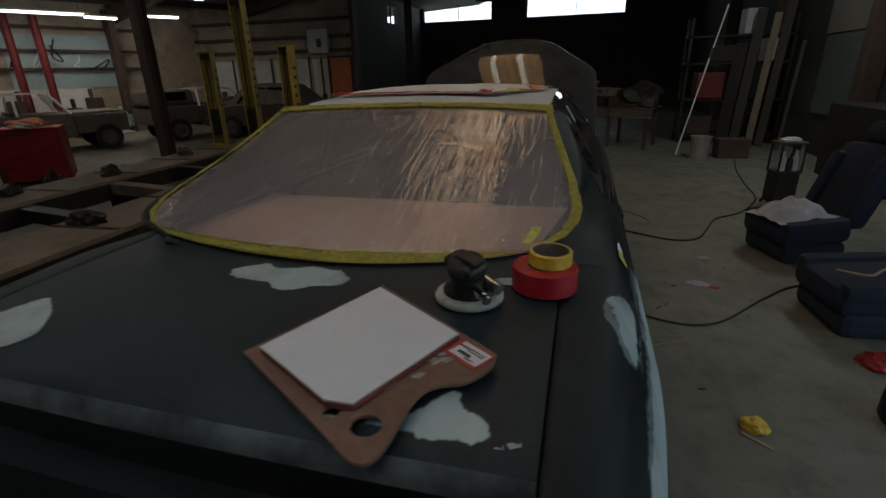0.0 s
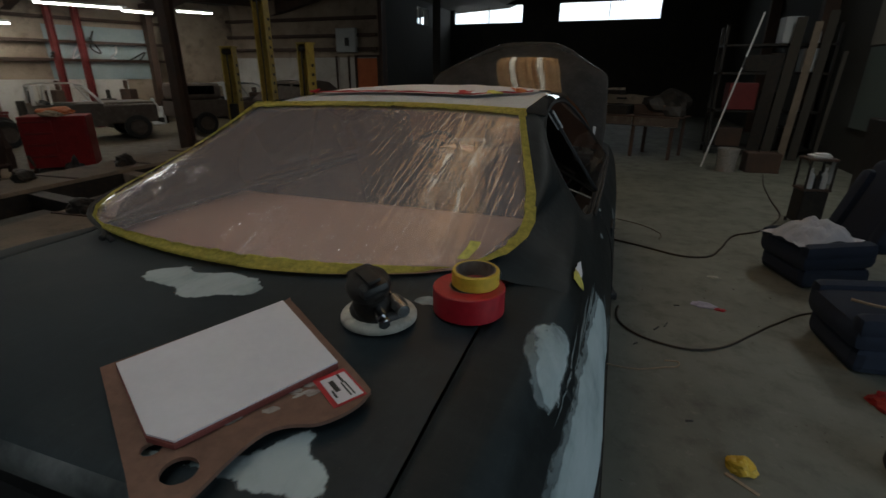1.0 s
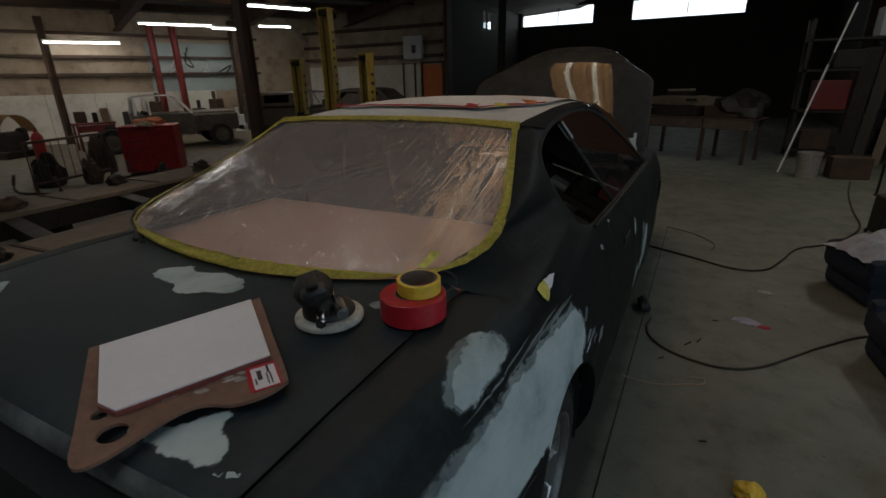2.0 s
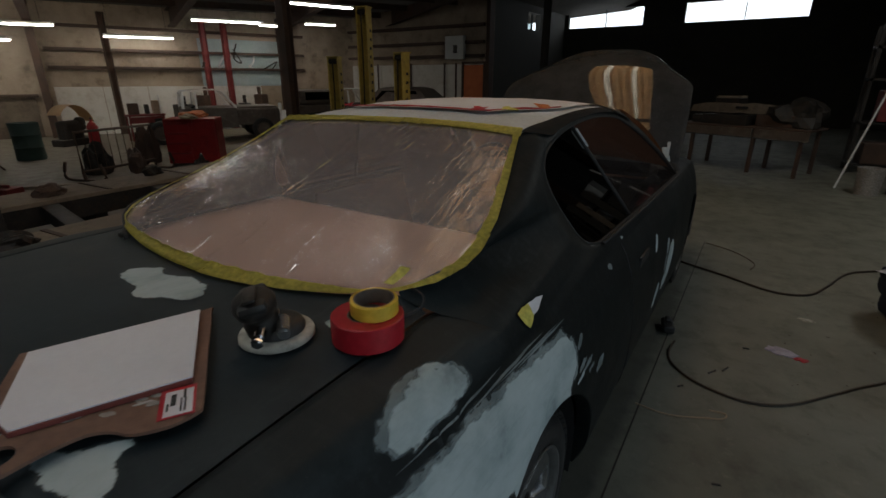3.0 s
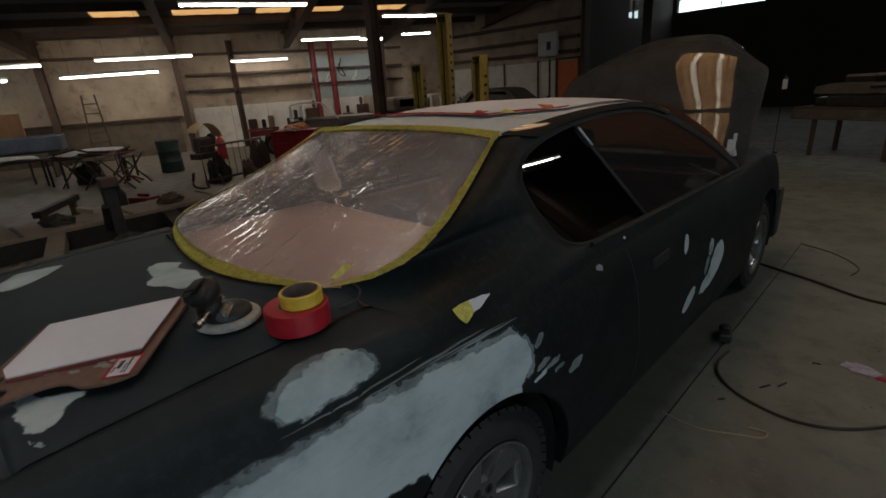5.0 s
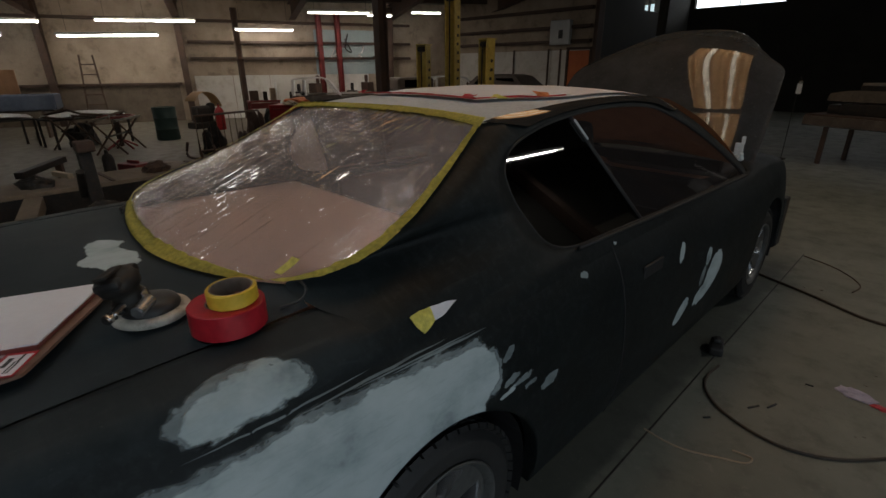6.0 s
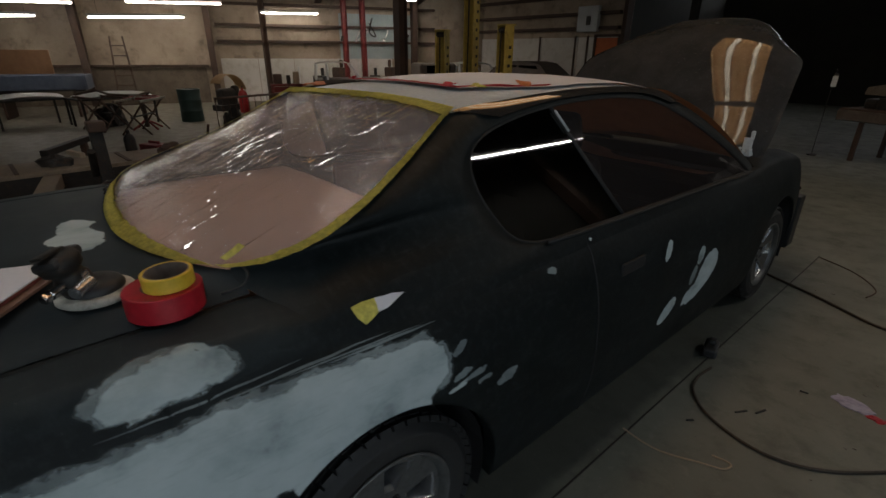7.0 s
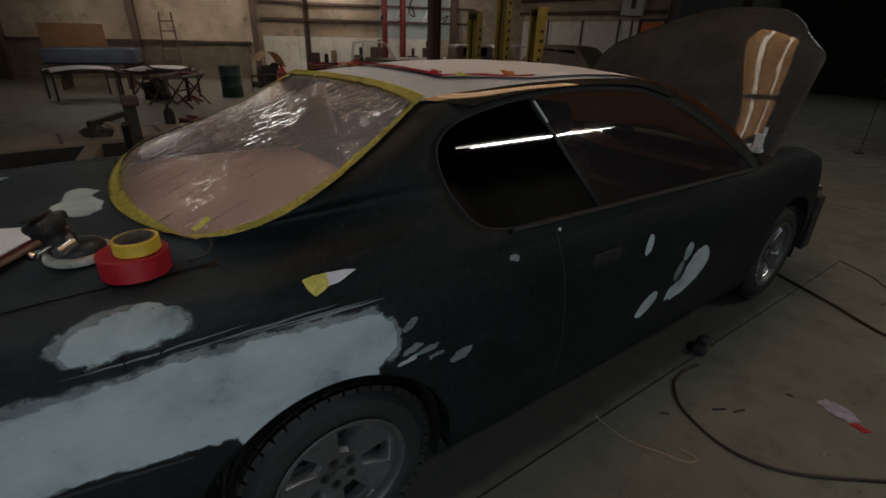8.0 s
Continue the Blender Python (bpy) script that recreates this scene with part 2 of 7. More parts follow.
M = {
    # one paint in two tones: sides painted darker, lid lighter, as light falls
    "body": car_paint("sanded_paint_side_shaded", lit_top=True),
    "lid": car_paint("sanded_paint_lid_lit", ((0.016, 0.0232, 0.0272), (0.036, 0.047, 0.053)), 0.46, dust=0.3, spec=0.22),
    "worn": filler_material("worn_through_edge", [(0.34, (0.02, 0.023, 0.024)), (0.50, (0.10, 0.108, 0.11)), (0.72, (0.24, 0.25, 0.25))], 0.45, False),
    "filler": filler_material("sanded_body_filler", [(0.30, (0.17, 0.21, 0.215)), (0.41, (0.31, 0.37, 0.377)), (0.52, (0.39, 0.452, 0.46)), (0.72, (0.45, 0.512, 0.52))]),
    "feather": filler_material("feathered_filler_edge", [(0.30, (0.085, 0.105, 0.110)), (0.48, (0.165, 0.198, 0.205)), (0.70, (0.23, 0.27, 0.276))], 0.6),
    "gloss": coated("glossy_black_paint", (0.006, 0.006, 0.007), (0.014, 0.014, 0.014)),
    "hood": coated("dusty_gloss_black", (0.058, 0.063, 0.069), (0.105, 0.112, 0.119)),
    "primer": surface("pale_grey_primer", (0.50, 0.54, 0.56), (0.60, 0.63, 0.65), 3, 0.6, bump=0.05),
    "smear": surface("dried_filler", (0.22, 0.20, 0.185), (0.38, 0.37, 0.355), 60, 0.7, bump=0.2),
    "paper": surface("white_masking_paper", (0.64, 0.63, 0.67), (0.70, 0.69, 0.72), 5, 0.8, bump=0.03, grain=0.03),
    "tape": surface("yellow_masking_tape", (0.56, 0.49, 0.085), (0.70, 0.62, 0.14), 16, 0.65, bump=0.5, fine=70, grain=0.3),
    "redtape": surface("red_tape", (0.36, 0.010, 0.02), (0.46, 0.018, 0.03), 14, 0.42, bump=0.08),
    "tan": surface("tan_upholstery", (0.70, 0.44, 0.31), (0.76, 0.50, 0.36), 5, 0.85, bump=0.1),
    "seatbrown": surface("dark_brown_upholstery", (0.085, 0.05, 0.04), (0.12, 0.075, 0.06), 5, 0.85),
    "darkin": surface("dark_interior_and_shade", (0.010, 0.010, 0.011), (0.02, 0.02, 0.022), 5, 0.7),
    "rubber": surface("tyre_rubber", (0.011, 0.011, 0.0115), (0.022, 0.022, 0.0225), 9, 0.7, bump=0.2, grime=(0.026, 0.025, 0.023)),
    "oldhose": surface("worn_brown_hose", (0.022, 0.016, 0.011), (0.06, 0.04, 0.024), 5, 0.6),
    "alloy": surface("dusty_alloy", (0.34, 0.34, 0.342), (0.46, 0.46, 0.462), 12, 0.24, 0.8, grime=(0.05, 0.049, 0.047)),
    "wheelgrey": surface("dull_grey_wheel_paint", (0.085, 0.087, 0.085), (0.125, 0.127, 0.124), 10, 0.42, 0.3, bump=0.05, grime=(0.04, 0.039, 0.036)),
    "chrome": surface("polished_metal", (0.55, 0.55, 0.56), (0.65, 0.65, 0.66), 12, 0.18, 1.0, bump=0.02),
    "black": surface("black_plastic", (0.012, 0.012, 0.012), (0.025, 0.025, 0.026), 9, 0.5),
    "blackiron": surface("black_iron", (0.015, 0.014, 0.013), (0.04, 0.035, 0.03), 7, 0.6, 0.3, grime=(0.07, 0.04, 0.02)),
    "brown": surface("brown_hardboard", (0.155, 0.085, 0.060), (0.215, 0.120, 0.085), 9, 0.7, grime=(0.12, 0.068, 0.048)),
    "concrete": concrete_floor(),
    # one near-black base for the dark walls and the bay post
    "darkwall": surface("near_black_wall", (0.026, 0.026, 0.022), (0.053, 0.051, 0.043), 1.5, 0.85, bump=0.1),
    "metalwall": surface("dirty_metal_siding", (0.28, 0.218, 0.158), (0.46, 0.372, 0.278), 0.9, 0.6, bump=0.1, grime=(0.085, 0.064, 0.044)),
    "lowwall": surface("grimy_brown_sheet", (0.11, 0.085, 0.062), (0.19, 0.15, 0.11), 1.1, 0.75, bump=0.1, grime=(0.06, 0.047, 0.036)),
    "bluewall": surface("blue_grey_siding", (0.28, 0.36, 0.38), (0.38, 0.45, 0.46), 0.8, 0.6, bump=0.1),
    "whitewall": surface("white_wall_panel", (0.58, 0.56, 0.52), (0.68, 0.66, 0.62), 1.2, 0.7, bump=0.05, grime=(0.42, 0.38, 0.32)),
    "rust": surface("rusty_brown_steel", (0.055, 0.035, 0.026), (0.10, 0.06, 0.042), 3, 0.75, bump=0.2),
    "redsteel": surface("dull_red_steel", (0.15, 0.018, 0.018), (0.21, 0.03, 0.028), 4, 0.55, grime=(0.09, 0.02, 0.018)),
    "redcab": surface("red_enamel", (0.26, 0.010, 0.012), (0.33, 0.016, 0.018), 3, 0.38, grime=(0.16, 0.01, 0.01)),
    "yellow": surface("yellow_lift_paint", (0.40, 0.30, 0.06), (0.56, 0.43, 0.10), 6, 0.55, grime=(0.14, 0.10, 0.035)),
    "orange": surface("orange_paint", (0.50, 0.12, 0.03), (0.60, 0.17, 0.05), 3, 0.6),
    "wood": surface("rough_lumber", (0.28, 0.21, 0.14), (0.38, 0.30, 0.21), 3, 0.8, stretch=(1, 1, 0.15), bump=0.3),
    "navy": surface("navy_cloth", (0.012, 0.018, 0.034), (0.022, 0.030, 0.052), 8, 0.95, bump=0.4, fine=150),
    "white": surface("white_plastic", (0.62, 0.62, 0.62), (0.72, 0.72, 0.71), 8, 0.55),
    "roof": surface("old_insulation_roof", (0.10, 0.085, 0.065), (0.17, 0.145, 0.11), 0.9, 0.9, bump=0.2),
    # lumber and both panels darkened to paint in the dim right side
    "oldwood": surface("dimmed_lumber", (0.042, 0.038, 0.031), (0.074, 0.066, 0.054), 3, 0.85, stretch=(1, 1, 0.15), bump=0.3),
    "greenpanel": surface("dimmed_green_panel", (0.085, 0.11, 0.10), (0.12, 0.15, 0.135), 2, 0.7),
    "creampanel": surface("dimmed_cream_panel", (0.17, 0.16, 0.135), (0.22, 0.205, 0.175), 2, 0.7),
    "padwhite": surface("off_white_pad", (0.42, 0.40, 0.34), (0.52, 0.50, 0.44), 14, 0.8, grime=(0.2, 0.19, 0.17)),
    "lilac": surface("lilac_paper", (0.33, 0.30, 0.40), (0.42, 0.39, 0.48), 14, 0.8),
    "core": surface("cardboard_core", (0.15, 0.115, 0.09), (0.22, 0.17, 0.13), 14, 0.8),
    "rolltape": surface("deep_yellow_tape", (0.62, 0.40, 0.03), (0.70, 0.48, 0.05), 14, 0.5, bump=0.05),
    "woodrail": surface("dusty_tan_rail", (0.17, 0.135, 0.10), (0.25, 0.20, 0.15), 2, 0.8, grime=(0.09, 0.07, 0.05)),
    "greensteel": surface("dark_green_steel", (0.018, 0.042, 0.036), (0.034, 0.066, 0.056), 4, 0.6),
    "brownpaint": surface("dusty_brown_paint", (0.075, 0.056, 0.044), (0.13, 0.10, 0.08), 3, 0.5, grime=(0.18, 0.155, 0.13)),
    "redpaint": surface("faded_red_paint", (0.16, 0.035, 0.03), (0.24, 0.07, 0.06), 3, 0.5),
    "bluepaint": surface("faded_blue_paint", (0.06, 0.075, 0.11), (0.10, 0.12, 0.16), 3, 0.55),
    "tanpaint": surface("tan_paint", (0.34, 0.22, 0.11), (0.42, 0.29, 0.16), 3, 0.6),
    "padbrown": surface("dusty_tan_plastic", (0.20, 0.165, 0.125), (0.30, 0.25, 0.195), 4, 0.6, grime=(0.08, 0.06, 0.045)),
    "orangewood": surface("orange_plywood", (0.26, 0.13, 0.06), (0.34, 0.18, 0.09), 3, 0.7),
    "tube": glow("lit_fluorescent_tube", (1.0, 0.95, 0.88), TUBE_POWER),
}


def film_material(name, tint, haze, rough, through_share, relief):
    """Clear sheet or glass: mostly see-through, with a sharp gloss and a little haze."""
    m = Mat(name)
    t = m.t
    clear = t.nodes.new("ShaderNodeBsdfTransparent")
    clear.inputs[0].default_value = (*tint, 1)
    gloss = m.node("ShaderNodeBsdfGlossy", Roughness=rough)
    dull = t.nodes.new("ShaderNodeBsdfDiffuse")
    dull.inputs[0].default_value = (0.80, 0.70, 0.70, 1)
    fres = m.node("ShaderNodeFresnel", IOR=1.5)
    if relief:
        patch = m.ramp(m.noise(4.2, 3, 0.5, (1.0, 0.6, 0.5)), [(0.28, (0.45, 0.45, 0.45)), (0.46, (1, 1, 1))])
        broken = m.ramp(m.noise(30.0, 3, 0.6, (0.9, 0.7, 0.7)), [(0.36, (0.25, 0.25, 0.25)), (0.60, (1, 1, 1))])
        wide = m.ramp(m.noise(20.0, 2, 0.4, (1.0, 0.075, 0.06), 0.15), [(0.42, (0, 0, 0)), (0.50, (1, 1, 1)), (0.58, (0, 0, 0))])
        thin = m.ramp(m.noise(44.0, 2, 0.4, (1.0, 0.06, 0.05), 0.15), [(0.42, (0, 0, 0)), (0.50, (1, 1, 1)), (0.58, (0, 0, 0))])
        pinch = m.noise(52.0, 3, 0.55, (0.7, 0.9, 0.8), 0.8)
        foot = m.ramp(m.noise(4.3, 2, 0.5, (1.0, 1.6, 1.0)), [(0.53, (0, 0, 0)), (0.66, (1, 1, 1))])
        sep = m.t.nodes.new("ShaderNodeSeparateXYZ")
        m.link(m.coord, sep.inputs[0])
        slack = m.math("ADD", m.math("MULTIPLY", m.math("MULTIPLY", m.math("ADD", sep.outputs[0], 0.55), 1.8, True), 0.75), 0.25)
        patch = m.math("MULTIPLY", patch, slack)
        h = m.math("MULTIPLY", m.math("ADD", m.math("MULTIPLY", wide, 1.05), m.math("MULTIPLY", thin, 0.55)), m.math("MULTIPLY", broken, patch))
        h = m.math("ADD", h, m.math("MULTIPLY", m.noise(24.0, 3, 0.5, (1.0, 0.2, 0.15)), 0.08))
        h = m.math("ADD", h, m.math("MULTIPLY", m.math("MULTIPLY", pinch, 0.5), foot))
        bp = m.node("ShaderNodeBump", Strength=relief, Distance=0.0020)
        m.link(h, bp.inputs["Height"])
        for n in (gloss, fres):
            m.link(bp.outputs[0], n.inputs["Normal"])
    a, b = t.nodes.new("ShaderNodeMixShader"), t.nodes.new("ShaderNodeMixShader")
    a.inputs[0].default_value = haze
    m.link(clear.outputs[0], a.inputs[1]), m.link(dull.outputs[0], a.inputs[2])
    m.link(m.math("MULTIPLY", fres.outputs[0], through_share), b.inputs[0])
    m.link(a.outputs[0], b.inputs[1]), m.link(gloss.outputs[0], b.inputs[2])
    m.link(b.outputs[0], t.nodes["Material Output"].inputs[0])
    return m.m


M["film"] = film_material("crinkled_plastic_film", (1.0, 0.94, 0.92), 0.27, 0.022, 1.25, 1.0)
M["scratch"] = filler_material("bare_scratch", [(0.30, (0.085, 0.105, 0.110)), (0.48, (0.165, 0.198, 0.205)), (0.70, (0.23, 0.27, 0.276))], 0.6, False)
M["clear"] = film_material("window_glass", (0.95, 0.95, 0.94), 0.0, 0.02, 0.08, 0)
M["tint"] = film_material("tinted_glass", (0.02, 0.022, 0.024), 0.0, 0.02, 1.3, 0)


def masking_paper():
    """Brown paper that lets a little light through."""
    m = Mat("brown_masking_paper")
    c = m.ramp(m.noise(9.0, 5, 0.6), [(0.3, (0.15, 0.075, 0.042)), (0.7, (0.20, 0.105, 0.062))])
    m.color(c)
    thin = m.t.nodes.new("ShaderNodeBsdfTranslucent")
    m.link(c, thin.inputs[0])
    both = m.t.nodes.new("ShaderNodeMixShader")
    both.inputs[0].default_value = 0.3
    m.link(m.b.outputs[0], both.inputs[1]), m.link(thin.outputs[0], both.inputs[2])
    m.link(both.outputs[0], m.t.nodes["Material Output"].inputs[0])
    return m.set(0.9)


M["kraft"] = masking_paper()
M["doorglass"] = film_material("door_glass", (0.62, 0.58, 0.55), 0.02, 0.03, 1.0, 0)


# ---- mesh helpers ----
def mesh_of(bm, name, mat, smooth=False):
    me = bpy.data.meshes.new(name)
    bmesh.ops.recalc_face_normals(bm, faces=bm.faces)
    bm.to_mesh(me)
    bm.free()
    me.materials.append(M[mat] if isinstance(mat, str) else mat)
    if smooth:
        me.shade_smooth()
        if smooth != "all":
            me.set_sharp_from_angle(angle=radians(40))
    return me


def part(name, bm, mat, parent=None, label="", smooth=False):
    """Links a bmesh as one mesh object under a thing or a part."""
    ob = new(name, mesh_of(bm, name, mat, smooth))
    if parent:
        ob.parent = parent
    return tagged(ob, label)


def thing(name, label, category, m=None, group="", kind=""):
    ob = new(name)
    ob.empty_display_size = 0.1
    if m is not None:
        ob.matrix_basis = m
    return tagged(ob, label, category, group, kind)


def solid(name, bm, mat, label, category, m=None, group="", kind="", smooth=False):
    ob = new(name, mesh_of(bm, name, mat, smooth))
    if m is not None:
        ob.matrix_basis = m
    return tagged(ob, label, category, group, kind)


def box(bm, c, s, m=None, bevel=0.0):
    """Adds a box of size s round c, its edges rounded by bevel."""
    t = Matrix.Translation(c) @ Matrix.Diagonal((*s, 1))
    r = bmesh.ops.create_cube(bm, size=1, matrix=(m @ t) if m else t)
    if bevel:
        es = list({e for v in r["verts"] for e in v.link_edges})
        bmesh.ops.bevel(bm, geom=es, offset=bevel, segments=2, profile=0.5, affect="EDGES")
    return bm


def boxes(*items, m=None, bevel=0.0):
    bm = bmesh.new()
    for c, s in items:
        box(bm, c, s, m, bevel)
    return bm


def cyl(bm, a, b, r, r2=None, n=16, caps=True):
    a, b = Vector(a), Vector(b)
    d = b - a
    m = Matrix.Translation((a + b) / 2) @ d.to_track_quat("Z", "Y").to_matrix().to_4x4()
    bmesh.ops.create_cone(bm, cap_ends=caps, segments=n, radius1=r, radius2=r if r2 is None else r2, depth=d.length, matrix=m)
    return bm


def tube(bm, pts, r, n=8, closed=False):
    """A round bar or hose along points."""
    pts = [Vector(p) for p in pts]
    k = len(pts)
    rings = []
    up = Vector((0, 0, 1))
    for i, p in enumerate(pts):
        a = pts[(i - 1) % k] if (closed or i) else p
        b = pts[(i + 1) % k] if (closed or i < k - 1) else p
        d = (b - a).normalized()
        u = d.cross(up)
        u = u.normalized() if u.length > 1e-3 else Vector((1, 0, 0))
        w = u.cross(d)
        rings.append([bm.verts.new(p + r * (u * math.cos(q) + w * math.sin(q))) for q in [2 * math.pi * j / n for j in range(n)]])
    for i in range(k if closed else k - 1):
        for j in range(n):
            bm.faces.new((rings[i][j], rings[i][(j + 1) % n], rings[(i + 1) % k][(j + 1) % n], rings[(i + 1) % k][j]))
    if not closed:
        bm.faces.new(rings[0])
        bm.faces.new(rings[-1][::-1])
    return bm


def smooth_path(pts, n=8):
    """A Catmull-Rom curve through points."""
    pts = [Vector(p) for p in pts]
    out = []
    for i in range(len(pts) - 1):
        p0, p1, p2, p3 = pts[max(i - 1, 0)], pts[i], pts[i + 1], pts[min(i + 2, len(pts) - 1)]
        for j in range(n):
            t = j / n
            out.append(0.5 * (2 * p1 + (p2 - p0) * t + (2 * p0 - 5 * p1 + 4 * p2 - p3) * t * t + (3 * p1 - p0 - 3 * p2 + p3) * t ** 3))
    return out + [pts[-1]]


def lathe(bm, prof, n=32, m=None, closed=False):
    """Turns a profile of (radius, height) about z."""
    rings = []
    for r, z in prof:
        ring = [Vector((r * math.cos(2 * math.pi * j / n), r * math.sin(2 * math.pi * j / n), z)) for j in range(n)]
        rings.append([bm.verts.new(m @ v if m else v) for v in ring])
    k = len(prof)
    for i in range(k if closed else k - 1):
        for j in range(n):
            bm.faces.new((rings[i][j], rings[i][(j + 1) % n], rings[(i + 1) % k][(j + 1) % n], rings[(i + 1) % k][j]))
    return bm


def grid(bm, rows, mirror=False, thick=None):
    """Faces between rows of points."""
    vs = [[bm.verts.new(p) for p in row] for row in rows]
    for i in range(len(vs) - 1):
        for j in range(len(vs[i]) - 1):
            bm.faces.new((vs[i][j], vs[i][j + 1], vs[i + 1][j + 1], vs[i + 1][j]))
    if mirror:
        grid(bm, [[(-p[0], p[1], p[2]) for p in row] for row in rows])
    return bm


def prism(bm, outline, z0, z1, m=None):
    """A flat plate with an outline of (x, y), from z0 to z1."""
    f = [bm.verts.new(m @ Vector((x, y, z0)) if m else (x, y, z0)) for x, y in outline]
    g = [bm.verts.new(m @ Vector((x, y, z1)) if m else (x, y, z1)) for x, y in outline]
    bm.faces.new(f[::-1]), bm.faces.new(g)
    for i in range(len(f)):
        j = (i + 1) % len(f)
        bm.faces.new((f[i], f[j], g[j], g[i]))
    return bm


def lerp(table, v):
    """Piecewise linear look-up in rows of (v, value)."""
    if v <= table[0][0]:
        return table[0][1]
    for (a, p), (b, q) in zip(table, table[1:]):
        if v <= b:
            return p + (q - p) * (v - a) / (b - a)
    return table[-1][1]


def soft(table, v, w):
    """A look-up smoothed over the width w."""
    return sum(lerp(table, v + w * k) for k in (-0.5, -0.25, 0, 0.25, 0.5)) / 5


# ---- the building ----
def roof_z(x):
    """The roof: high over the car, lower and falling away over the far side of the hall."""
    return 5.0 + 0.06 * x if x > -2 else 4.39 + 0.06 * x if x < -4 else 4.15 + (4.88 - 4.15) * (x + 4) / 2


def shrunk(k):
    return Matrix.Translation((1.3, 0.3, 0)) @ Matrix.Scale(k, 4) @ Matrix.Translation((-1.3, -0.3, 0))


HALL = shrunk(0.88) @ pose(-18.5, 4.0, 0, 0, 0, -20)  # the frame of the long side wall: y along it, x into the hall
NEAR = shrunk(0.8)  # things standing out on the floor of the far hall


def setting(name, bm, mat, label, category):
    return tagged(new(name, mesh_of(bm, name, mat)), label, category, "", "structure")


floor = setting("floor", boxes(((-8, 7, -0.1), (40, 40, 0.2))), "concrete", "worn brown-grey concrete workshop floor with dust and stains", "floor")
wall_long = setting("wall_long", boxes(((-0.12, 3.6, 2.2), (0.2, 23.4, 4.4)), m=HALL), "metalwall", "dirty grey metal siding of the long wall", "wall")
wall_corner = setting("wall_corner", boxes(((-11.2, 14.62, 2.4), (9.8, 0.2, 4.8))), "metalwall", "grey metal siding wall at the corner of the hall", "wall")
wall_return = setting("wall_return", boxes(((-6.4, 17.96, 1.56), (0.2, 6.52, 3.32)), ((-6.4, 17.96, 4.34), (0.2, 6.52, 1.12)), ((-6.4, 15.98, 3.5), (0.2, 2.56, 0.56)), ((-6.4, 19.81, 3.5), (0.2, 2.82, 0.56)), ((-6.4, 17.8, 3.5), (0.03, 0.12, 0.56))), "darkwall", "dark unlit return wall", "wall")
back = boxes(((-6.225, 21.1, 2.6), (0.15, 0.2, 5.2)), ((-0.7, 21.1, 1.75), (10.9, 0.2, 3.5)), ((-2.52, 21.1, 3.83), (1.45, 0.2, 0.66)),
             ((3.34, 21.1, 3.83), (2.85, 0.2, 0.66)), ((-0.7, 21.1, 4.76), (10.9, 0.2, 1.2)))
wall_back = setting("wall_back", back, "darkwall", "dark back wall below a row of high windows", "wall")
wall_right = setting("wall_right", boxes(((4.7, 11.6, 2.7), (0.2, 19.2, 5.6)), ((4.7, -4.6, 2.7), (0.2, 5.0, 5.6)), ((4.7, -0.05, 4.4), (0.2, 4.1, 2.2))), "darkwall", "dark side wall", "wall")
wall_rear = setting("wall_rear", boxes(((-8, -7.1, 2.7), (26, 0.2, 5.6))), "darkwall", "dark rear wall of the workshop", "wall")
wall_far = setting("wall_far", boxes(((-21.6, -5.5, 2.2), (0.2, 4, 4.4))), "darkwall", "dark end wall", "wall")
bm = bmesh.new()
for x0, x1 in ((-22, -16), (-16, -10), (-10, -4), (-4, -2), (-2, 5)):
    grid(bm, [[(x0, -7.5, roof_z(x0)), (x1, -7.5, roof_z(x1))], [(x0, 22, roof_z(x0)), (x1, 22, roof_z(x1))]])
bmesh.ops.solidify(bm, geom=bm.faces[:], thickness=0.06)
ceiling = setting("ceiling", bm, "roof", "dim insulated metal roof on steel rafters", "ceiling")


M_SKY = glow("bright_overcast_sky", (0.93, 0.97, 1.0), 1.5)
setting("backdrop", boxes(((-1.0, 24.0, 5.2), (16, 0.05, 6))), M_SKY, "bright white sky outside the high windows", "sky")


setting("backdrop", boxes(((-7.4, 18.0, 3.6), (0.05, 3.0, 2.4))), M_SKY, "bright white sky outside the small window", "sky")


# ---- lamps of the hall ----
TUBES = [((-8.6, 5.12, 3.3), 21, 2.44), ((-14.2, 4.56, 2.75), 30, 2.44), ((-12.2, 3.2, 2.25), 45, 2.3), ((-14.05, 7.8, 2.64), 30, 1.75), ((-12.3, 9.5, 3.1), 30, 1.95), ((-13.7, 10.9, 2.86), 30, 1.25),
         ((-8.73, 9.78, 3.3), 22, 1.75), ((-11.4, 12.25, 3.2), 30, 1.0), ((-15.1, 1.3, 2.64), 25, 2.2), ((-12.9, 0.7, 2.2), 45, 1.8), ((-11.5, 10.4, 3.02), 20, 0.75)]


def tube_light(c, turn, length, count=2):
    ob = thing("fluorescent_light", "lit fluorescent tube light hanging on two wires", "ceiling light", pose(*c, 0, 0, -turn), "workshop tube lights")
    part("housing", boxes(((0, 0, 0.045), (0.08 * count, length, 0.05)), bevel=0.01), "white" if count == 2 else "black", ob)
    for s in (-1, 1) if count == 2 else (0,):
        part("tube", cyl(bmesh.new(), (s * 0.04, -length / 2 + 0.02, 0), (s * 0.04, length / 2 - 0.02, 0), 0.019 if count == 2 else 0.013, n=10), "tube", ob, "glowing white tube")
    gap = roof_z(c[0]) - c[2]
    for s in (-1, 1):
        part("wire", cyl(bmesh.new(), (0, s * length * 0.4, 0.06), (0, s * length * 0.4, gap), 0.004, n=6), "blackiron", ob)


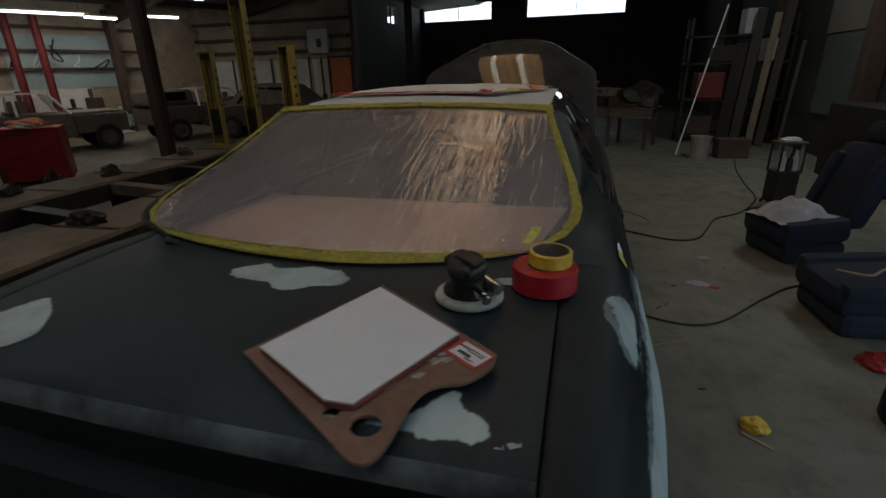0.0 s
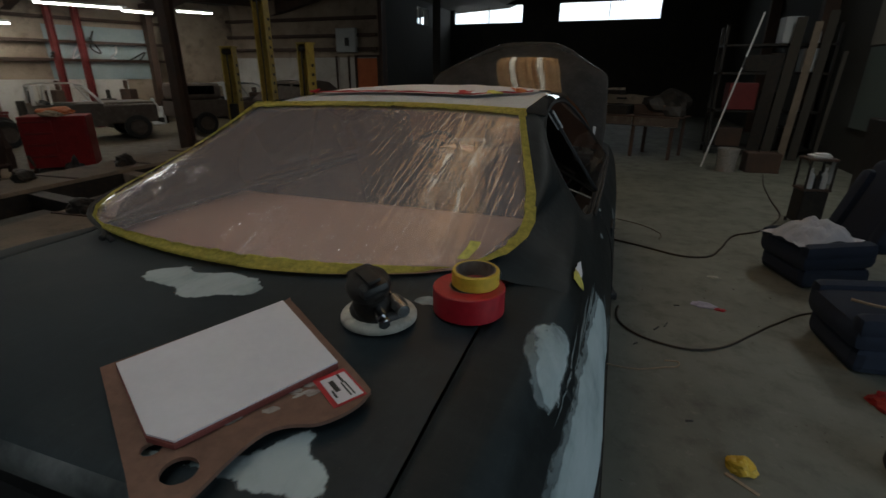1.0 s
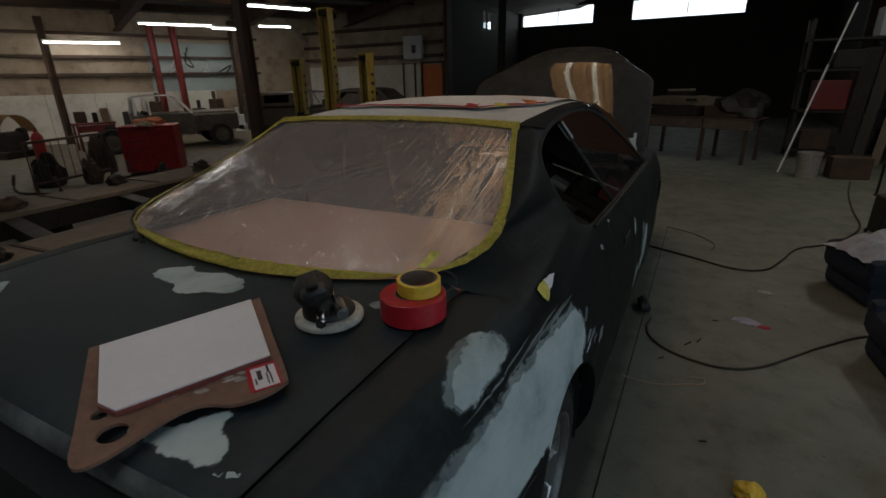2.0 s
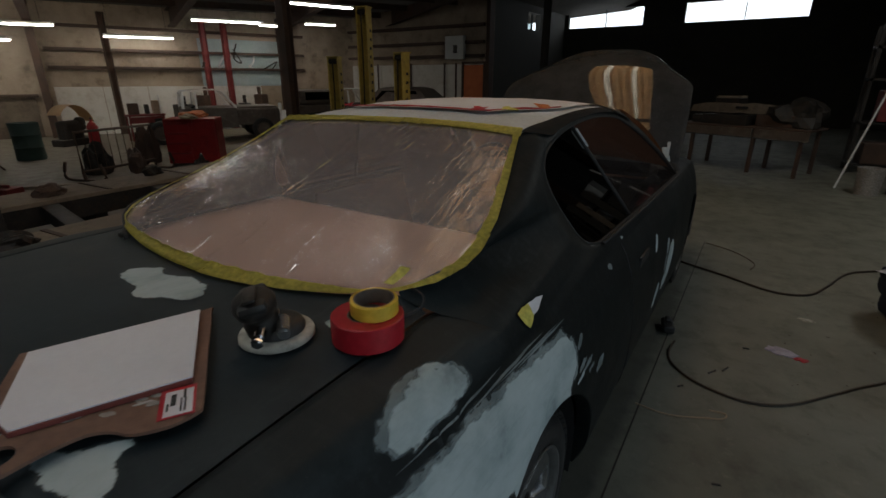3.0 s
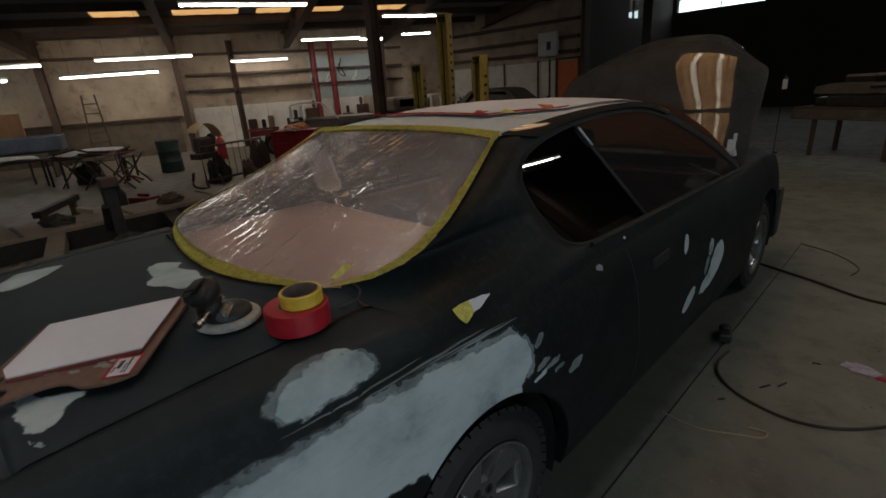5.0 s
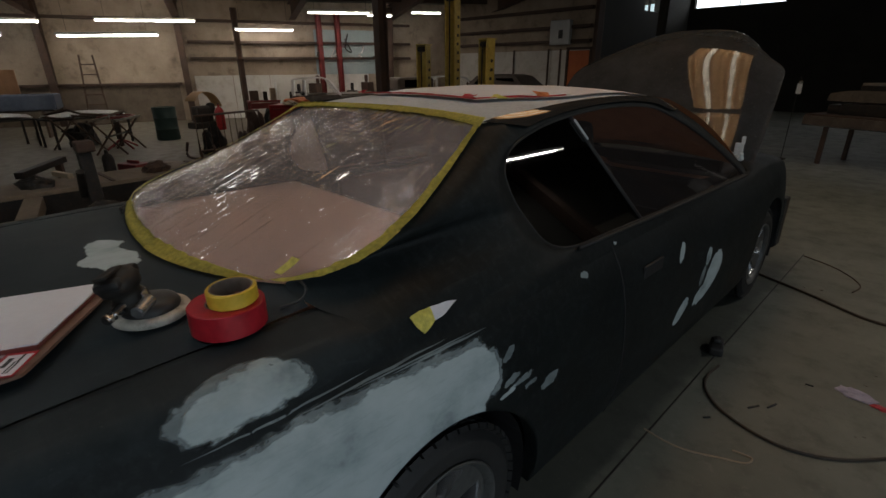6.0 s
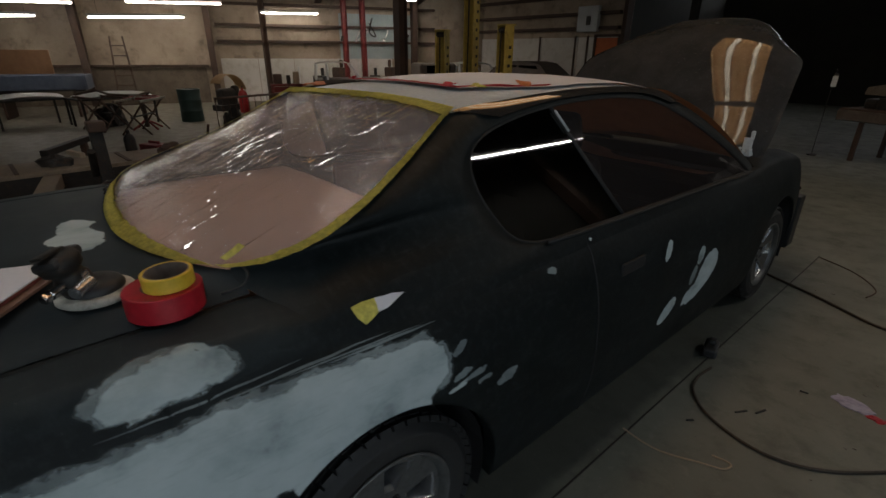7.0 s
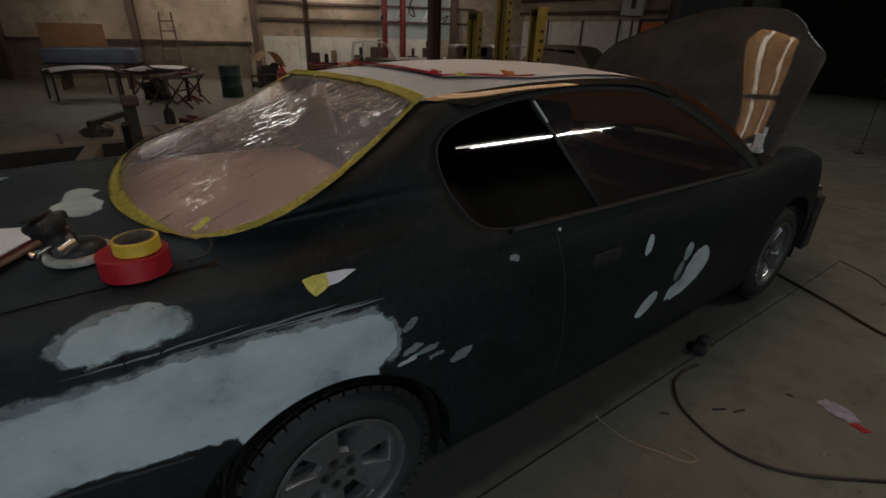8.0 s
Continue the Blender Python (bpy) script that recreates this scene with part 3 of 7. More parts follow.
for c, turn, length in TUBES:
    tube_light(c, turn, length)
lamp("tube_glow_front", pose(-8.6, 5.12, 3.24), 0.1, 2.4, 3, (1.0, 0.86, 0.70))
lamp("tube_glow_wall", HALL @ look((2.6, 1.6, 3.1), (0.0, 1.6, 1.9)), 6.0, 0.1, 14.5, (1.0, 0.82, 0.62))
lamp("tube_glow_middle", pose(-12.0, 9.6, 3.03), 0.12, 3.0, 16, (1.0, 0.84, 0.66))
for x, y in ((3.66, 5.85), (3.68, 7.75)):
    tube_light((x, y, 4.4), 0, 1.86, 1)
tube_light((-1.4, 1.6, 4.3), 0, 1.25)
# unseen fixtures, added behind the view to brighten the trunk lid
for x in (-1.6, 0.9):
    tube_light((x, -1.6, 4.4), 0, 2.44)
lamp("tube_glow_side", pose(3.67, 6.8, 4.385, 0, 0, 0), 0.03, 3.2, 42, (1.0, 0.96, 0.88))
# extra light added at the two unseen rear fixtures
for x in (-1.6, 0.9):
    lamp("tube_glow_rear", pose(x, -1.6, 4.36), 0.09, 2.4, REAR_POWER / 2, (0.88, 0.96, 1.0))
lamp("open_door_daylight", look((4.75, -0.05, 1.65), (0, -0.05, 1.5)), 3.9, 3.0, DOOR_POWER, (0.86, 0.95, 1.0))
for x, w in ((-4.7, 2.8), (0.05, 3.6)):
    lamp("high_window_daylight", look((x, 20.98, 3.83), (x, 10.0, 0.6)), w, 0.6, 6, (0.93, 0.97, 1.0))


def skylight_panel(y0, y1):
    """An aged corrugated fibreglass sheet with two clearer strips in it."""
    turn = pose(-0.5, 5.0, 0, 0, 0, SKYLIGHT_TURN)
    xs = [-0.57 + 1.16 * q / 24 for q in range(25)]
    amber, pale, dim = bmesh.new(), bmesh.new(), bmesh.new()
    for i in range(24):
        col = []
        for k, x in enumerate((xs[i], xs[i + 1])):
            col.append([turn @ Vector((x, y - 5.0, 0)) for y in (y0, y1)])
        pts = [[(p.x, p.y, roof_z(p.x) - 0.04 - 0.03 * ((i + k) % 2)) for p in c] for k, c in enumerate(col)]
        grid(pale if i in (5, 6, 15, 16) else dim if i % 3 == 1 else amber, pts)
    setting("skylight", amber, M["amber"], "amber corrugated fibreglass skylight panel", "skylight")
    setting("skylight_valley", dim, M["amberdim"], "dimmer valleys of the fibreglass skylight", "skylight")
    setting("skylight_strip", pale, M["amberpale"], "clearer strip of the fibreglass skylight", "skylight")


M["amber"] = glow("amber_skylight", (1.0, 0.56, 0.22), SKYLIGHT_POWER)
# half-strength columns for the darker corrugation lines
M["amberdim"] = glow("dim_amber_skylight", (1.0, 0.50, 0.18), SKYLIGHT_POWER * 0.5)
M["amberpale"] = glow("pale_skylight_strip", (1.0, 0.86, 0.66), SKYLIGHT_POWER * 2.4)
skylight_panel(1.2, 2.22)
skylight_panel(2.38, 6.7)


# ---- the car ----
car = thing("car", "black coupe sanded for repair, pale filler patches, hood raised", "car")
SILL, HUB_Z = 0.19, 0.335
AXLES = (1.12, 4.12)
X_BY_Z = [(0.10, 0.82), (0.19, 0.875), (0.26, 0.915), (0.36, 0.938), (0.50, 0.948), (0.64, 0.942), (0.74, 0.928), (0.83, 0.908), (0.90, 0.876), (0.97, 0.832), (1.02, 0.785), (1.06, 0.73)]
PLAN = [(0.0, 0.80), (0.08, 0.87), (0.2, 0.915), (0.4, 0.955), (0.75, 1.0), (3.7, 1.0), (4.3, 0.985), (4.62, 0.94), (4.80, 0.88), (4.95, 0.78)]
TOP = [(0.0, 0.95), (0.15, 0.99), (0.4, 1.005), (0.8, 1.012), (1.05, 0.99), (1.6, 0.972), (2.4, 0.962), (3.6, 0.946), (3.9, 0.948), (4.3, 0.940), (4.54, 0.914), (4.70, 0.872), (4.82, 0.79), (4.95, 0.66)]


def side_x(y, z):
    crease = 0.010 * math.exp(-((z - 0.935) / 0.012) ** 2) * max(0, 1 - ((y - 0.75) / 0.65) ** 2)
    return soft(X_BY_Z, z, 0.05) * soft(PLAN, y, 0.15) - crease


def deck_z(x, y):
    return 1.042 - 0.022 * max(0, (0.8 - y) / 0.6) ** 2 - 0.018 * (x / 0.66) ** 2


def bottom_z(y):
    z = SILL + 0.02
    if y < 0.7:
        z = 0.30
    if y > 4.6:
        z = 0.34
    for a in AXLES:
        d = 1 - ((y - a) / 0.405) ** 2
        if d > 0:
            z = max(z, HUB_Z + 0.395 * math.sqrt(d))
    return z


def top_x_z(y, u):
    """The rounded top of the side panel: u from its shoulder to its inner edge."""
    zt = soft(TOP, y, 0.15)
    xt = side_x(y, zt)
    w = min(1, max(0, (1.05 - y) / 0.07))
    f = min(1, max(0, (y - 3.75) / 0.15))
    xi = w * 0.6695 + f * 0.70 + (1 - w - f) * (xt - 0.03)
    zi = w * deck_z(0.6695, y) + f * (zt + 0.035) + (1 - w - f) * (zt + 0.004)
    return xt + (xi - xt) * u, zt + (zi - zt) * (1 - (1 - u) ** 2)


SEAMS = (2.035, 3.60)
ys = sorted(set([round(0.06 + 0.05 * i, 3) for i in range(98)] + [round(a + 0.405 * math.cos(math.pi * k / 28), 4) for a in AXLES for k in range(29)] + list(SEAMS)))


def panel_row(y, s):
    zb, zt = bottom_z(y), soft(TOP, y, 0.15)
    row = [(side_x(y, zb) - 0.05, y, zb + 0.005), (side_x(y, zb) - 0.004, y, zb - 0.002)]
    for k in range(22):
        z = zb + (zt - zb) * k / 21
        row.append((side_x(y, z), y, z))
    for k in range(1, 7):
        row.append((top_x_z(y, k / 6)[0], y, top_x_z(y, k / 6)[1]))
    xi, zi = top_x_z(y, 1.0)
    row.append((xi - 0.004, y, zi - 0.03))
    return [(s * x, y, z) for x, y, z in row]


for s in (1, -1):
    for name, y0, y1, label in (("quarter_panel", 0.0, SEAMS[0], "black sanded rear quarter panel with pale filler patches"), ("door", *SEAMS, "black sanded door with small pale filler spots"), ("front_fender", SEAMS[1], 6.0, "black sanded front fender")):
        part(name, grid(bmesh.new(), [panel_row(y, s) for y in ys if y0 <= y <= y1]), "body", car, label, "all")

# trunk lid with its rolled rear lip
def rear_glass(u, v, lift=0.0):
    """A point of the rear window: u from side to side, v from its foot to the roof."""
    xs = lerp([(0, 0.485), (0.06, 0.595), (0.14, 0.663), (0.24, 0.696), (0.33, 0.703), (0.5, 0.684), (0.7, 0.638), (0.87, 0.597), (1, 0.567)], v)
    y = 0.885 + (1.655 - 0.885) * v - (1 - v) * 0.105 * (1 - u * u) + v * 0.07 * (1 - u * u)
    z = 1.046 + (1.368 - 1.046) * v - (1 - v) * 0.008 * (1 - u * u) + v * 0.010 * (1 - u * u) + (0.056 * (1 - abs(u) ** 3) - 0.040) * math.sin(math.pi * v)
    if u < 0:
        xs, y = xs * (1.05 + 0.07 * (1 - v) ** 3), y - 0.022 * (1 - v) ** 3 * u * u
    return Vector((xs * u, y - lift * 0.38, z + lift * 0.92))


def window_foot(x):
    """The foot of the rear window's outline at a distance x from the middle."""
    v = lerp([(0.485, 0.0), (0.595, 0.06), (0.663, 0.14), (0.70, 0.22)], abs(x)) if abs(x) > 0.485 else 0.0
    return rear_glass(max(-1, min(1, x / 0.485)) if v == 0 else math.copysign(1, x), v)


rows = []
for i in range(28):
    v = i / 27
    row = []
    for j in range(33):
        x = -0.664 + 1.328 * j / 32
        foot = window_foot(x)
        ybase, ztop = foot.y + 0.012, foot.z + 0.004
        if abs(x) > 0.595:
            f = (abs(x) - 0.595) / 0.069
            ybase, ztop = 0.948, (1 - f) * (window_foot(0.595).z + 0.004) + f * (deck_z(x, 0.948) + 0.004)
        y = 0.235 + (ybase - 0.235) * v + 0.025 * (x / 0.66) ** 2 * (1 - v)
        k = max(0, (y - ybase + 0.10) / 0.10)
        row.append((x, y, deck_z(x, y) + (ztop - deck_z(x, ybase)) * k * k * (3 - 2 * k)))
    rows.append(row)
lip = []
for dy, dz in ((0.05, -0.42), (0.03, -0.18), (-0.020, -0.085), (-0.040, -0.052), (-0.0415, -0.036), (-0.037, -0.021), (-0.027, -0.009), (-0.014, -0.002)):
    lip.append([(x, y + dy, z + dz) for x, y, z in rows[0]])
worn = [[(x, y - 0.0012, z + 0.0006) for x, y, z in row] for row in lip[3:7]]
# near-black material on the tail panel stands in for shade under the lid
part("tail_panel", grid(bmesh.new(), lip[:4]), "darkin", car, "tail panel below the lid, painted black as shade", "all")
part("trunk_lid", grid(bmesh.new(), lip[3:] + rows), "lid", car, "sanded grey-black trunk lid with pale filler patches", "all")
part("lid_edge", grid(bmesh.new(), worn), "worn", car, "worn pale edge of the trunk lid", "all")
rows = [[(0.86 * math.sin(a), 0.16 - 0.22 * math.cos(a) ** 0.6 + o, z) for a in [math.pi * (j / 24 - 0.5) * 0.98 for j in range(25)]]
        for z, o in ((0.26, 0.10), (0.30, 0.04), (0.40, 0.0), (0.55, 0.0), (0.62, 0.02), (0.64, 0.10))]
part("rear_bumper", grid(bmesh.new(), rows), "body", car, "black rear bumper cover", "all")

# roof, pillars and windows
RIM = [(0.815, 3.74, 0.935), *[(side_x(y, top_x_z(y, 0)[1] - d) + 0.002, y, top_x_z(y, 0)[1] - d) for y, d in ((3.2, 0.03), (2.6, 0.035), (2.1, 0.04), (1.7, 0.05), (1.4, 0.06), (1.22, 0.05), (1.07, 0.02))],
       (0.692, 0.958, deck_z(0.672, 0.958) + 0.006), *[rear_glass(0.985, v, 0.011) for v in (0.07, 0.17, 0.30, 0.46, 0.65, 0.84, 0.99)],
       (0.555, 1.9, 1.395), (0.548, 2.2, 1.41), (0.545, 2.5, 1.413), (0.55, 2.8, 1.402), (0.57, 3.02, 1.365), (0.64, 3.3, 1.25), (0.72, 3.55, 1.105), (0.785, 3.72, 0.99)]
PANE = [(0.838, 3.60, 0.955), (0.838, 3.15, 0.962), (0.838, 2.7, 0.97), (0.836, 2.3, 0.976), (0.832, 2.0, 0.981), (0.828, 1.83, 0.985), (0.812, 1.74, 1.002),
        (0.79, 1.69, 1.035), (0.765, 1.655, 1.085), (0.738, 1.635, 1.13), (0.715, 1.625, 1.17), (0.692, 1.625, 1.21), (0.672, 1.635, 1.245), (0.652, 1.67, 1.28), (0.636, 1.73, 1.308), (0.62, 1.84, 1.335),
        (0.604, 2.0, 1.358), (0.594, 2.2, 1.374), (0.590, 2.42, 1.38), (0.594, 2.66, 1.372), (0.608, 2.86, 1.345), (0.66, 3.1, 1.26), (0.735, 3.36, 1.13), (0.805, 3.54, 1.01)]


def ring_curve(pts, n=5):
    return smooth_path([*pts, pts[0]], n)[:-1]


rim, pane = ring_curve(RIM), ring_curve(PANE)


def settle(p):
    """The point of the side panel's skin nearest below or beside p."""
    zt = soft(TOP, p.y, 0.15)
    if p.z <= zt or p.x > side_x(p.y, zt):
        return Vector((side_x(p.y, min(p.z, zt)) + 0.001, p.y, min(p.z, zt)))
    best = min((top_x_z(p.y, k / 60) for k in range(61)), key=lambda q: abs(q[0] - p.x))
    return Vector((p.x, p.y, best[1] + 0.001))


for k in range(6, 40):
    rim[k] = settle(rim[k])
for s in (1, -1):
    rows = []
    for k in range(9):
        u = k / 8
        row = []
        for a, b in zip(pane, rim):
            p = a.lerp(b, u)
            low = max(0, min(1, (b.z - 1.0) / 0.08))
            out = (0.005 + 0.024 * low) * math.sin(math.pi * u) * (1 - 0.75 * u) * (1 if p.y < 1.72 else 0.35)
            row.append((s * (p.x + out * 0.8), p.y, p.z + out * 0.6))
        rows.append([*row, row[0]])
    inner = [(s * (p.x - 0.022), p.y, p.z) for p in pane]
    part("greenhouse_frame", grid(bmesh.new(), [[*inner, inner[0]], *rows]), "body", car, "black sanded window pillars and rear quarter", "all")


def rail(sel, w, lift, mat, name, label):
    """The glossy strip between roof and side window, as a band on the pillar surface."""
    for s in (1, -1):
        rows = []
        for i in sel:
            a, b = pane[i % len(pane)], rim[i % len(pane)]
            rows.append([(s * (a.lerp(b, u).x + lift + 0.003 * math.sin(math.pi * u)), a.lerp(b, u).y, a.lerp(b, u).z + lift + 0.010 * (1 - u) + 0.002 * math.sin(math.pi * u)) for u in w])
        part(name, grid(bmesh.new(), rows), mat, car, label, "all")


rail(range(75, 103), (0.12, 0.35, 0.6, 0.85, 0.99), 0.006, "gloss", "roof_rail", "glossy black roof rail")

def slant(p):
    """Place along the side measured across the forward-leaning line where the two panes meet."""
    return p.y + 0.52 * (p.z - 1.17)


for s in (1, -1):
    bmq, bmf = bmesh.new(), bmesh.new()
    for bmx, keep in ((bmq, lambda p: slant(p) < 2.206), (bmf, lambda p: slant(p) >= 2.212)):
        pts = [p for p in pane if keep(p)]
        y0 = 2.214 if bmx is bmf else min(slant(p) for p in pts)
        y1 = 2.202 if bmx is bmq else max(slant(p) for p in pts)
        rows = []
        for i in range(25):
            y = y0 + (y1 - y0) * (0.002 + 0.996 * i / 24)
            hits = []
            for a, b in zip(pane, [*pane[1:], pane[0]]):
                if (slant(a) - y) * (slant(b) - y) < 0:
                    t = (y - slant(a)) / (slant(b) - slant(a))
                    hits.append(a.lerp(b, t))
            if len(hits) < 2:
                continue
            lo, hi = min(hits, key=lambda p: p.z), max(hits, key=lambda p: p.z)
            rows.append([(s * (0.827 - 0.6 * (lo.lerp(hi, u).z - 0.97) + 0.03 * (lo.lerp(hi, u).z - 0.97) * (1.37 - lo.lerp(hi, u).z)), lo.lerp(hi, u).y, lo.lerp(hi, u).z) for u in [k / 8 for k in range(9)]])
        grid(bmx, rows)
    part("quarter_window", bmq, "tint", car, "black tinted rear quarter glass", "all")
    part("door_window", bmf, "doorglass", car, "dark door glass", "all")
    post = [Vector((s * (0.826 - 0.6 * (z - 0.97)), 2.208 - 0.52 * (z - 1.17), z)) for z in (0.96, 1.10, 1.25, 1.365)]
    part("window_post", tube(bmesh.new(), post, 0.009, 8), "darkin", car, "black window post", "all")
    # short pale strip along the upper end of the post
    strip = [p + Vector((s * 0.010, 0, 0.004)) for p in (post[3].lerp(post[2], 0.12), post[3].lerp(post[2], 0.75))]
    part("post_trim", tube(bmesh.new(), strip, 0.0045, 6), "primer", car, "pale end of the post trim", "all")
    seal = [(s * (p.x - 0.003), p.y, p.z) for p in pane]
    part("window_seal", tube(bmesh.new(), seal, 0.0045, 8, True), "rubber", car, "dusty black window seal", "all")


def roof_row(y):
    z = soft([(1.62, 1.372), (1.9, 1.398), (2.2, 1.413), (2.5, 1.416), (2.8, 1.405), (3.02, 1.368)], y, 0.1)
    x = soft([(1.62, 0.572), (1.9, 0.556), (2.2, 0.549), (2.5, 0.546), (2.8, 0.551), (3.02, 0.57)], y, 0.1)
    return x, z


rows = []
for i in range(22):
    v = i / 21
    row = []
    for j in range(25):
        u = -1 + 2 * j / 24
        y = 1.645 + 0.075 * (1 - u * u) + (3.03 + 0.05 * (1 - u * u) - 1.645 - 0.075 * (1 - u * u)) * v
        x, z = roof_row(y)
        row.append((x * u, y, z + (0.010 + 0.016 * min(1, max(0, (y - 1.7) / 0.6))) * (1 - abs(u) ** 2.4)))
    rows.append(row)
part("roof", grid(bmesh.new(), rows), "primer", car, "roof in pale grey primer", "all")


part("headliner", grid(bmesh.new(), [[(x * 0.97, y, z - 0.03) for x, y, z in r] for r in rows[1:]]), "seatbrown", car, "dark brown headliner", "all")
rows = [[rear_glass(-1 + j / 20, i / 30) for j in range(41)] for i in range(31)]
part("rear_window", grid(bmesh.new(), rows), "clear", car, "rear window glass", "all")
trim = [rear_glass(-1.035, 0.40 * k / 16, 0.006) for k in range(16, -1, -1)] + [rear_glass(-1.0 + 0.05 * k, -0.012 - 0.004 * k, 0.006) for k in range(1, 4)]
part("window_trim", tube(bmesh.new(), trim, 0.008, 8), "rubber", car, "black rubber window trim", "all")
rows = []
for i in range(16):
    v = i / 15
    hx = 0.57 + 0.20 * v
    rows.append([(hx * (j / 10 - 1), 3.03 + 0.76 * v + (0.05 + 0.15 * v) * (1 - (j / 10 - 1) ** 2), 1.385 - 0.42 * v + 0.05 * math.sin(math.pi * v) + 0.02 * (1 - (j / 10 - 1) ** 2)) for j in range(21)])
part("windshield", grid(bmesh.new(), rows), "kraft", car, "windshield masked with brown paper", "all")

# hood, raised, and what shows of the engine bay
HOOD = [(3.92, 0.985), (4.02, 1.14), (4.13, 1.30), (4.24, 1.435), (4.36, 1.55), (4.49, 1.63), (4.61, 1.685), (4.73, 1.73), (4.84, 1.765)]
curve = smooth_path([(0, *p) for p in HOOD], 4)
rows = []
for i, p in enumerate(curve):
    v = i / (len(curve) - 1)
    hx = lerp([(0, 0.79), (0.15, 0.795), (0.3, 0.785), (0.48, 0.765), (0.53, 0.74), (0.62, 0.64), (0.75, 0.54), (0.88, 0.47), (1, 0.385)], v)
    rows.append([(hx * (j / 28 - 1), p.y, p.z + 0.035 * (1 - abs(j / 28 - 1) ** 2.5) - 0.05 * abs(j / 28 - 1) ** 7 + 0.0016 * math.exp(-((hx * abs(j / 28 - 1) - 0.68 + 0.22 * v) / 0.014) ** 2)) for j in range(57)])
bm = grid(bmesh.new(), rows)
bmesh.ops.solidify(bm, geom=bm.faces[:], thickness=0.018)
part("hood", bm, "hood", car, "dusty glossy black hood standing open", "all")
part("engine", boxes(((0, 4.45, 0.62), (1.1, 0.6, 0.4)), ((0.25, 4.4, 0.84), (0.4, 0.35, 0.12)), bevel=0.03), "blackiron", car, "dark greasy engine")
bm = boxes(((0.685, 3.90, 0.992), (0.11, 0.05, 0.02)), ((0.70, 3.925, 1.04), (0.05, 0.012, 0.09)), ((0.715, 3.935, 1.10), (0.022, 0.010, 0.05)), bevel=0.004)
for k in range(4):
    box(bm, (0.640 + 0.03 * k, 3.885, 1.004 + 0.010 * (k % 2)), (0.016, 0.05, 0.030), pose(0, 0, 0, 0, 0, 0), 0.005)
part("hood_hinge", bm, "primer", car, "pale primed hood hinge with dull knuckles")
part("radiator_support", boxes(((0, 4.95, 0.55), (1.3, 0.08, 0.30)), ((0, 4.9, 0.74), (1.4, 0.10, 0.06)), bevel=0.01), "black", car, "black plastic radiator support")
part("underbody", boxes(((0, 2.6, 0.27), (1.5, 4.4, 0.12)), ((0, 2.62, 0.30), (1.66, 2.1, 0.2)), ((0, 4.0, 0.6), (1.2, 0.05, 0.7)), ((0, 0.35, 0.55), (1.2, 0.3, 0.5))), "darkin", car)

# interior
part("package_shelf", boxes(((0, 1.205, 0.985), (1.40, 0.84, 0.03)), bevel=0.015), "tan", car, "tan package shelf")
bm = bmesh.new()
box(bm, (0, 1.64, 0.74), (1.36, 0.16, 0.46), None, 0.05)
box(bm, (0, 1.92, 0.47), (1.36, 0.5, 0.2), None, 0.05)
part("rear_seat", bm, "tan", car, "tan rear bench")
for s in (-1, 1):
    bm = bmesh.new()
    m = Matrix.Translation((s * 0.36, 2.56, 0.82)) @ pose(0, 0, 0, 16, 0, 0)
    box(bm, (0, 0, 0), (0.46, 0.14, 0.66), m, 0.065)
    box(bm, (0, 0.0, 0.42), (0.28, 0.11, 0.18), m, 0.04)
    box(bm, (s * 0.38, 2.95, 0.5), (0.52, 0.5, 0.2), None, 0.05)
    part("front_seat", bm, "darkin", car, "black bucket seat")
    part("door_panel", boxes(((s * 0.80, 2.75, 0.66), (0.04, 1.6, 0.55)), bevel=0.015), "seatbrown", car, "dark brown door trim")
part("dashboard", boxes(((0, 3.62, 0.80), (1.45, 0.4, 0.22)), bevel=0.05), "darkin", car)
rows = [[(-0.66 + 1.32 * i / 20, 3.45 + 0.34 * k, 0.925 + 0.05 * math.exp(-((-0.66 + 1.32 * i / 20 + 0.36) / 0.22) ** 2) - 0.03 * k) for k in (0, 0.4, 1)] for i in range(21)]
bm = grid(bmesh.new(), rows)
bmesh.ops.solidify(bm, geom=bm.faces[:], thickness=0.02)
part("dash_pad", bm, "tan", car, "tan dash pad", True)
wheel_at = pose(-0.36, 3.22, 0.93, 62, 0, 0)
bm = tube(bmesh.new(), [wheel_at @ Vector((0.19 * math.cos(a), 0.19 * math.sin(a), 0)) for a in [2 * math.pi * k / 36 for k in range(36)]], 0.016, 8, True)
box(bm, (0, 0, 0), (0.34, 0.05, 0.02), wheel_at, 0.008)
box(bm, (0, -0.02, 0), (0.14, 0.12, 0.04), wheel_at, 0.015)
part("steering_wheel", bm, "black", car, "black steering wheel", True)

# body filler feathered out on the sanded paint
ACROSS = {"side": (Vector((0, 1, 0)), Vector((0, 0, 1)), Vector((1, 0, 0))),
          "shoulder": (Vector((0, 1, 0)), Vector((-0.8, 0, 0.6)), Vector((0.6, 0, 0.8))),
          "lid": (Vector((1, 0, 0)), Vector((0, 1, 0)), Vector((0, 0, 1)))}


def skin_of(*names):
    """A search tree over the outer skin of the named parts of the car, on the side towards +x or in the middle."""
    verts, faces = [], []
    for ob in car.children:
        if ob.name in names:
            k = len(verts)
            verts += [v.co.copy() for v in ob.data.vertices]
            faces += [[k + i for i in p.vertices] for p in ob.data.polygons]
    return BVHTree.FromPolygons(verts, faces)


